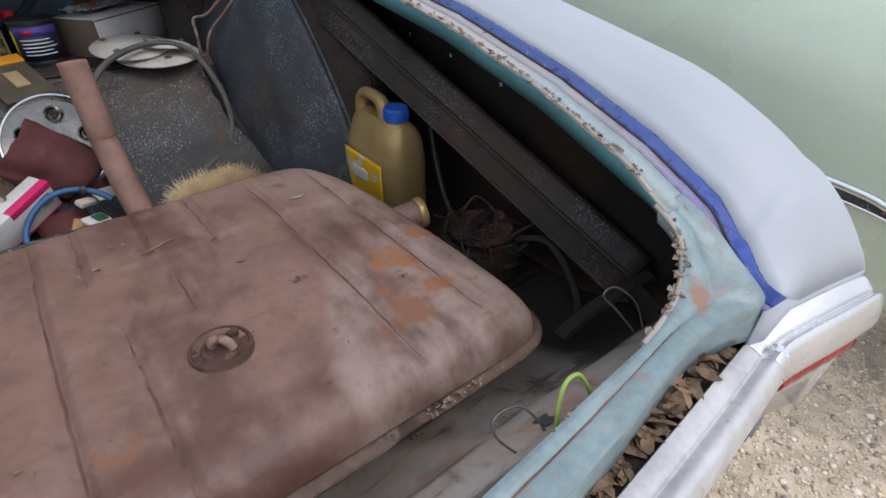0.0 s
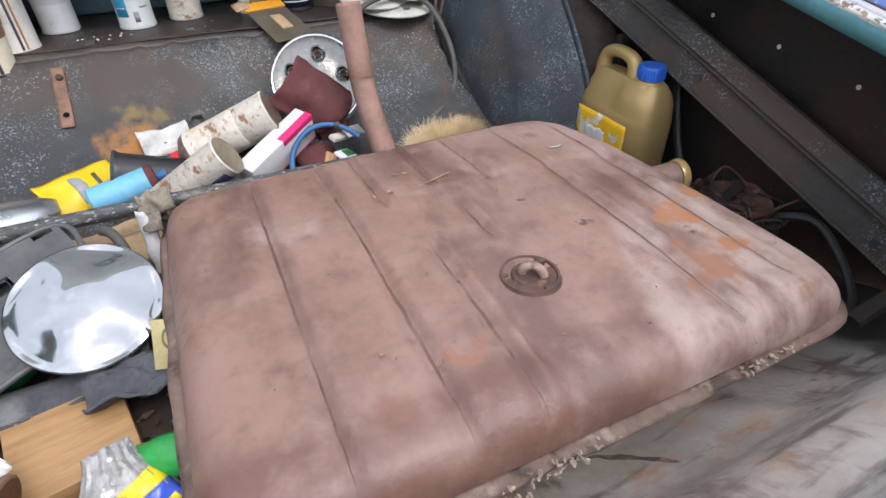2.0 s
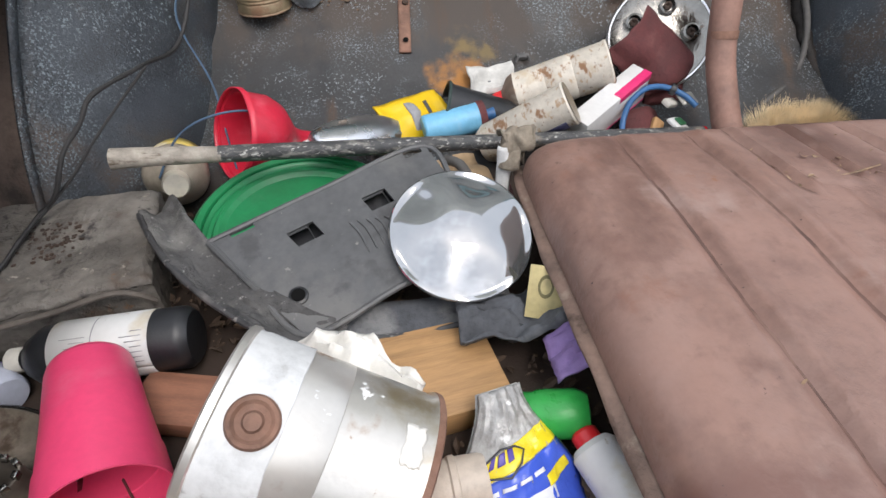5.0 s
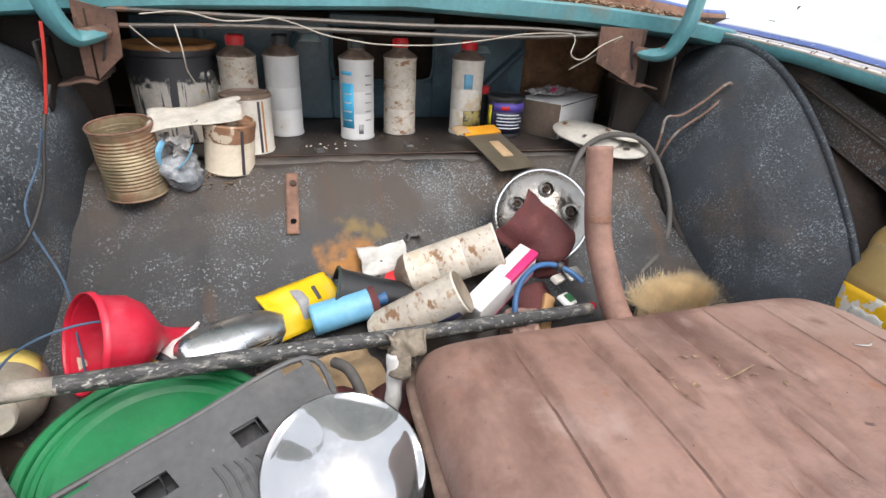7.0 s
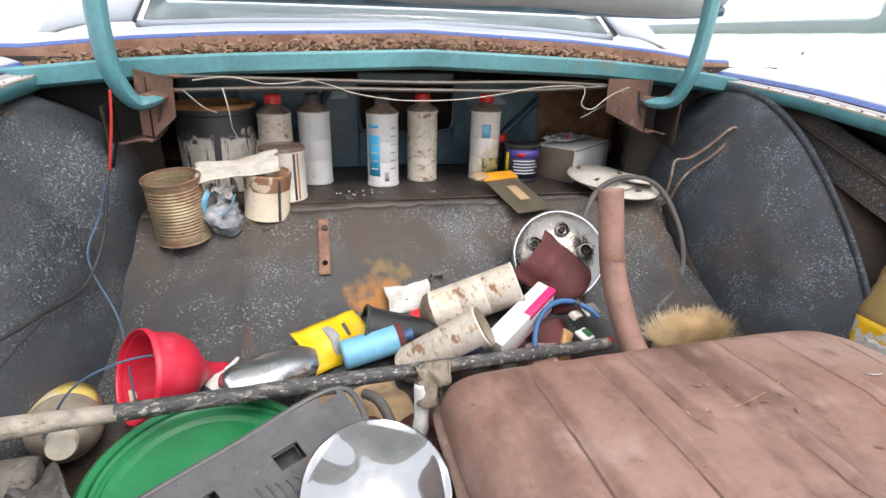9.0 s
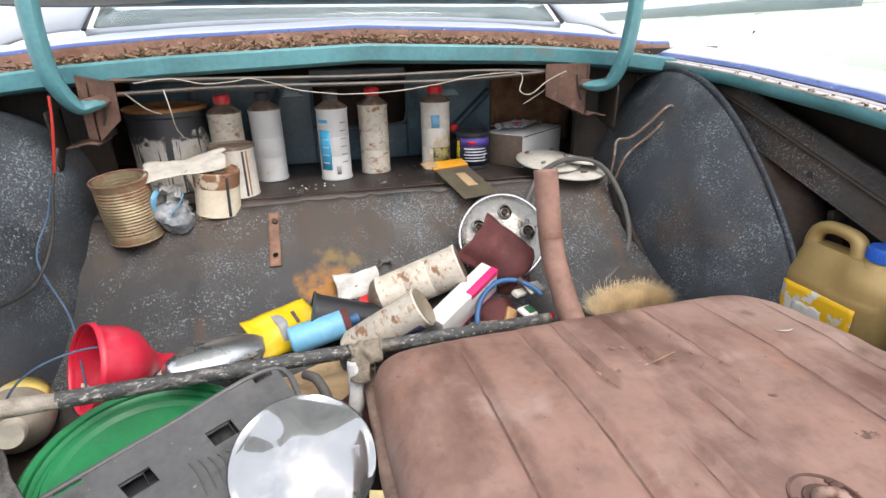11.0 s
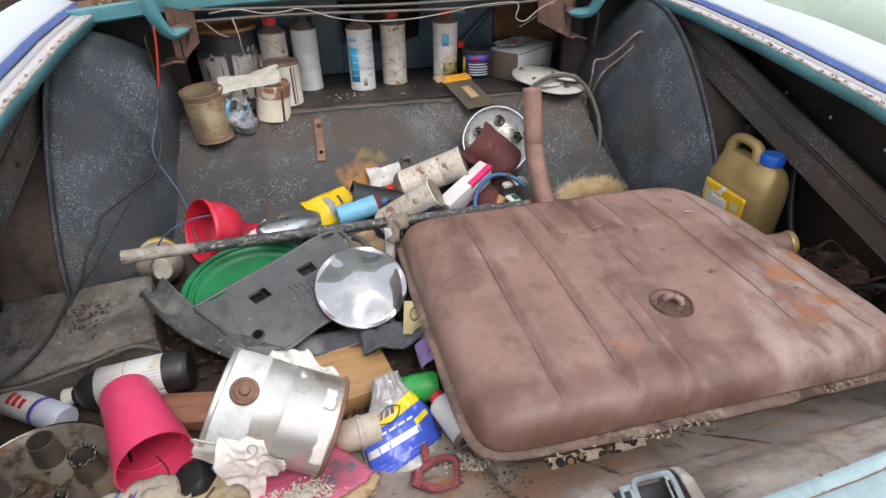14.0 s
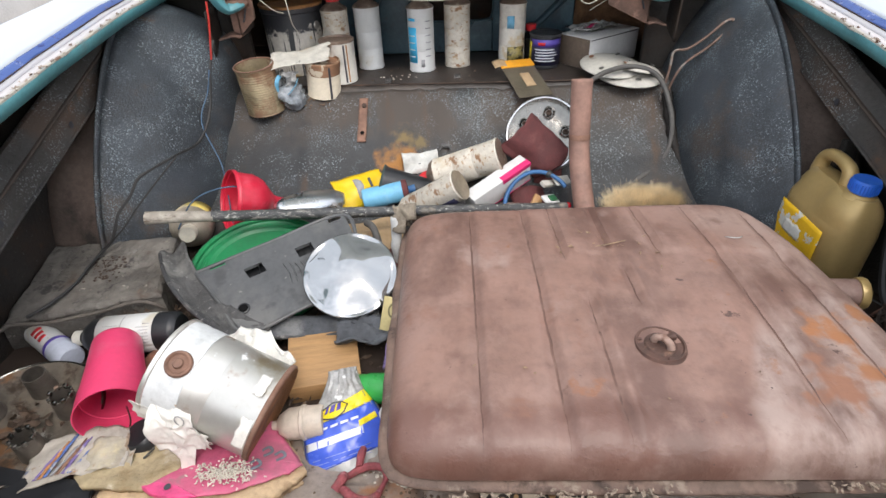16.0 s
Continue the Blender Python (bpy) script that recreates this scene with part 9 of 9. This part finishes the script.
crumbs("floor_grit", 120, lambda r: (lambda x, y: (x, y, floor_z(x, y)))(-0.05 + r.gauss(0, 0.02) , r.uniform(-1.2, -1.10)), 0.0022, dirt, 73, "line of dirt in the floor seam")
leaf_litter("floor_litter", 700, lambda r: (lambda x, y: (x, y + (0.30 if y < -0.76 and x < -0.52 else 0.0), 0.357 + r.uniform(0, 0.02)))(r.uniform(-0.72, -0.05), r.uniform(-1.0, -0.40)), 0.009, random.Random(77), "dark leaf litter on the trunk floor", leaf_dark)
under = thing("cardboard_scrap", "brown card scraps below the pole", "cardboard", pose(-0.23, -0.44, 0.40, 10, 5, 20))
part("sheet", surface(lambda u, v: (-0.10 + 0.20 * u, -0.06 + 0.12 * v, 0.03 + 0.02 * noise.noise((u * 3, v * 3, 1))), 14, 10), card, under, thick=0.003)
under2 = thing("cloth_scrap", "dark red cloth below the pole", "cloth", pose(-0.17, -0.50, 0.385, 5, 0, 0))
part("sheet", surface(lambda u, v: (-0.06 + 0.13 * u, -0.05 + 0.09 * v, 0.035 + 0.02 * noise.noise((u * 3, v * 3, 5))), 14, 10), maroon, under2, thick=0.003)
hs = thing("hose_stub", "grey hose stub curving from under the pole", "hose", pose(0, 0, 0))
part("tube", tube([(-0.215, -0.45, 0.475), (-0.195, -0.48, 0.480), (-0.18, -0.515, 0.46), (-0.178, -0.54, 0.43)], 0.009, 10), grey_hose, hs)

# ---- outside: neighbouring car and gravel yard ----
ncar = thing("green_car", "pale green parked saloon with chrome strip", "car", pose(1.60, 0, 0))
AY, AZ, AR = -0.24, 0.36, 0.395
SIDE = [(0.22, 0.02), (0.27, -0.01), (0.40, -0.03), (0.46, -0.035), (0.58, -0.035), (0.63, -0.030), (0.68, -0.017), (0.72, 0.0), (0.76, 0.021), (0.80, 0.048), (0.83, 0.080), (0.86, 0.13), (0.88, 0.20), (0.90, 0.40)]


def green_side(y, z0):
    """x of the body side at a height; the shoulder climbs towards the front."""
    lift = 0.17 * (y + 1.4)
    lift = min(0.22, max(-0.03, lift))
    k = smooth01((z0 - 0.5) / 0.15)
    return lerp(SIDE, z0), z0 + lift * k


bm = bmesh.new()
ys = [-1.9 + 0.03 * i for i in range(150)]
zs = [0.22 + 0.014 * j for j in range(31)] + [0.655, 0.665, 0.68, 0.70, 0.74, 0.78, 0.82, 0.84, 0.86, 0.88, 0.90]
gv = {}
for i, y in enumerate(ys):
    for j, z in enumerate(zs):
        x, zz = green_side(y, z)
        gv[i, j] = (x, y, zz)
bv = {}


def gvert(k):
    if k not in bv:
        x, y, z = gv[k]
        d = math.hypot(y - AY, z - AZ)
        if d < AR and d > 1e-6:
            y, z = AY + (y - AY) * AR / d, AZ + (z - AZ) * AR / d
        bv[k] = bm.verts.new((x, y, z))
    return bv[k]


for i in range(len(ys) - 1):
    for j in range(len(zs) - 1):
        ks = ((i, j), (i + 1, j), (i + 1, j + 1), (i, j + 1))
        inside_n = sum(math.hypot(gv[k][1] - AY, gv[k][2] - AZ) < AR for k in ks)
        if inside_n < 4:
            bm.faces.new([gvert(k) for k in ks])
part("body_side", bm, green_car, ncar, thick=0.003)
arch = [(-0.030, AY + AR * math.cos(a), AZ + AR * math.sin(a)) for a in [math.pi * k / 16 for k in range(17)]]
part("arch_lip", tube(arch, 0.009, 8, 2), green_car, ncar)
part("wheel_well", surface(lambda u, v: (-0.02 + 0.30 * v, AY + (AR + 0.01) * math.cos(math.pi * u), AZ + (AR + 0.01) * math.sin(math.pi * u)), 20, 3), dark_rust, ncar, thick=0.005)
part("well_back", rbox(0.01, 0.80, 0.55, 0.0, (0.28, AY, 0.2)), dark_rust, ncar, smooth=False)
wheel = part("wheel", lathe([(0.0, 0.01), (0.10, 0.01), (0.17, 0.03), (0.19, 0.01), (0.20, 0.0)], 40), steel, ncar, "dull steel wheel", m=Matrix.Translation((0.03, AY, 0.32)) @ Matrix.Rotation(radians(-90), 4, "Y"))
part("tyre", lathe([(0.20, 0.0), (0.24, 0.012), (0.30, 0.008), (0.315, -0.02), (0.315, -0.15), (0.29, -0.18), (0.20, -0.18)], 48), black_rubber, wheel, "black rubber tyre", m=Matrix.Translation((0.03, AY, 0.32)) @ Matrix.Rotation(radians(-90), 4, "Y"))
part("chrome_strip", tube([(-0.040, -1.9, 0.425), (-0.040, -1.555, 0.461), (-0.040, -1.38, 0.481), (-0.040, -1.249, 0.500), (-0.038, AY - AR - 0.02, 0.535)], 0.010, 10), chrome, ncar, "bright chrome strip")
part("chrome_strip", tube([(-0.040, -1.9, 0.393), (-0.040, -1.567, 0.427), (-0.040, -1.42, 0.447), (-0.040, -1.249, 0.468), (-0.038, AY - AR - 0.02, 0.503)], 0.006, 10), chrome, ncar)
part("rubber_insert", surface(lambda u, v: (lambda y: (-0.041, y, lerp([(-1.9, 0.398), (-1.567, 0.432), (-1.42, 0.452), (-1.249, 0.473), (AY - AR - 0.02, 0.508)], y) + 0.024 * v))(-1.9 + (1.9 + AY - AR - 0.02) * u), 16, 1), black_rubber, ncar, "black rubber insert", thick=0.004)
mark = part("side_marker", rbox(0.010, 0.165, 0.070, 0.006, (-0.034, -1.515, 0.496)), green_car, ncar, "red side marker in a green bezel")
part("marker_lens", rbox(0.008, 0.125, 0.044, 0.004, (-0.040, -1.520, 0.509)), red_lens, mark, "red lens")
part("marker_rim", tube([(-0.038, -1.60, 0.492), (-0.038, -1.430, 0.500), (-0.038, -1.430, 0.568), (-0.038, -1.60, 0.560)], 0.0035, 6, 1, closed=True), chrome_old, mark)
part("door_gap", tube([(-0.033, 0.55, 0.35), (-0.030, 0.56, 0.60), (0.02, 0.60, 0.92), (0.06, 0.62, 1.03)], 0.006, 6, 3), dark_print, ncar)
part("sticker", surface(lambda u, v: (green_side(-1.46, 0.792 + 0.045 * v)[0] - 0.010, -1.50 + 0.12 * u, green_side(-1.46, 0.792 + 0.045 * v)[1] + 0.002), 6, 12), clean_white, ncar, "white paper sticker", thick=0.001)
for k in range(4):
    part("text_bar", rbox(0.002, 0.07 - 0.01 * (k % 2), 0.004, 0.0, (green_side(-1.46, 0.800 + 0.009 * k)[0] - 0.0125, -1.44, green_side(-1.46, 0.800 + 0.009 * k)[1])), grey_print, ncar)
part("upper_deck", surface(lambda u, v: (0.40 + 0.9 * v, -1.9 + 4.4 * u, lerp([(0, 0.87), (0.3, 1.02), (0.5, 1.12), (1, 1.12)], u) + 0.02 * math.sin(v * 3)), 24, 4), green_car, ncar, thick=0.01)
part("cabin", surface(lambda u, v: (0.25 + 0.22 * v, 0.35 + 2.2 * u + 0.3 * v * (0.5 - u), 1.10 + 0.36 * v), 10, 5), glass, ncar, "pale tinted side windows", thick=0.006)
part("cabin_roof", surface(lambda u, v: (0.46 + 0.9 * v, 0.5 + 1.9 * u, 1.47 + 0.05 * math.sin(v * 3.1)), 8, 5), green_car, ncar, thick=0.02)
# Dark box that stands in for the shade under the sill
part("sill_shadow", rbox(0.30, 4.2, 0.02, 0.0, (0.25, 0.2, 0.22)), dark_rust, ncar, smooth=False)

gcar = thing("grey_car", "pale grey vehicle parked on the other side", "car", pose(-2.6, 0.2, 0))
for wy in (-1.2, 1.6):
    part("tyre", lathe([(0.0, 0.0), (0.18, 0.0), (0.20, 0.02), (0.29, 0.02), (0.31, -0.01), (0.31, -0.17), (0.0, -0.17)], 32), black_rubber, gcar, m=Matrix.Translation((-0.02, wy, 0.308)) @ Matrix.Rotation(radians(90), 4, "Y"))
part("body_side", surface(lambda u, v: (-0.10 * math.sin(v * 3.1) * -1 - 0.25 * max(0, v - 0.7), -2.0 + 4.6 * u, 0.25 + 0.85 * v), 20, 12), mat("pale grey paint", (0.50, 0.50, 0.52), 0.05, 3, 0.35), gcar, thick=0.01)
part("cabin", surface(lambda u, v: (-0.12 - 0.25 * v, -1.1 + 2.8 * u, 1.08 + 0.42 * v), 10, 5), glass, gcar, "side windows", thick=0.008)
part("roof", surface(lambda u, v: (-0.35 - 0.9 * v, -1.0 + 2.6 * u, 1.50 + 0.04 * math.sin(v * 3)), 8, 4), fender_white, gcar, thick=0.02)

ground = part("ground", surface(lambda u, v: (-60 + 120 * u, -60 + 120 * v, -0.004), 8, 8), stone_mat)
tagged(ground, "gravel yard of tan and grey pebbles", "ground", kind="structure")
rng = np.random.default_rng(7)
phi = (1 + 5**0.5) / 2
ico = np.array([(-1, phi, 0), (1, phi, 0), (-1, -phi, 0), (1, -phi, 0), (0, -1, phi), (0, 1, phi), (0, -1, -phi), (0, 1, -phi), (phi, 0, -1), (phi, 0, 1), (-phi, 0, -1), (-phi, 0, 1)]) / 1.9
tri_ = np.array([(0, 11, 5), (0, 5, 1), (0, 1, 7), (0, 7, 10), (0, 10, 11), (1, 5, 9), (5, 11, 4), (11, 10, 2), (10, 7, 6), (7, 1, 8), (3, 9, 4), (3, 4, 2), (3, 2, 6), (3, 6, 8), (3, 8, 9), (4, 9, 5), (2, 4, 11), (6, 2, 10), (8, 6, 7), (9, 8, 1)])
N = 15000
cx, cy = rng.uniform(0.95, 2.1, N), rng.uniform(-2.4, -1.1, N)
size = (rng.gamma(2.2, 0.0015, N) + 0.0015) * np.clip(0.55 + (-1.45 - cy) * 1.2, 0.5, 1.05)
vs = ico[None] * (1 + 0.18 * rng.standard_normal((N, 12, 1)))
vs = vs * (size[:, None, None] * np.stack([rng.uniform(0.8, 1.4, N), rng.uniform(0.8, 1.4, N), rng.uniform(0.35, 0.6, N)], -1)[:, None])
ang = rng.uniform(0, 6.28, N)
c, s = np.cos(ang)[:, None], np.sin(ang)[:, None]
vs = np.stack([vs[..., 0] * c - vs[..., 1] * s + cx[:, None], vs[..., 0] * s + vs[..., 1] * c + cy[:, None], vs[..., 2] - 0.003 + size[:, None] * 0.10], -1)
me = bpy.data.meshes.new("gravel")
me.from_pydata(vs.reshape(-1, 3).tolist(), [], (tri_[None] + 12 * np.arange(N)[:, None, None]).reshape(-1, 3).tolist())
me.materials.append(pebble)
me.shade_smooth()
tagged(new("gravel", me), "loose tan and grey pebbles beside the cars", "gravel", kind="stuff")
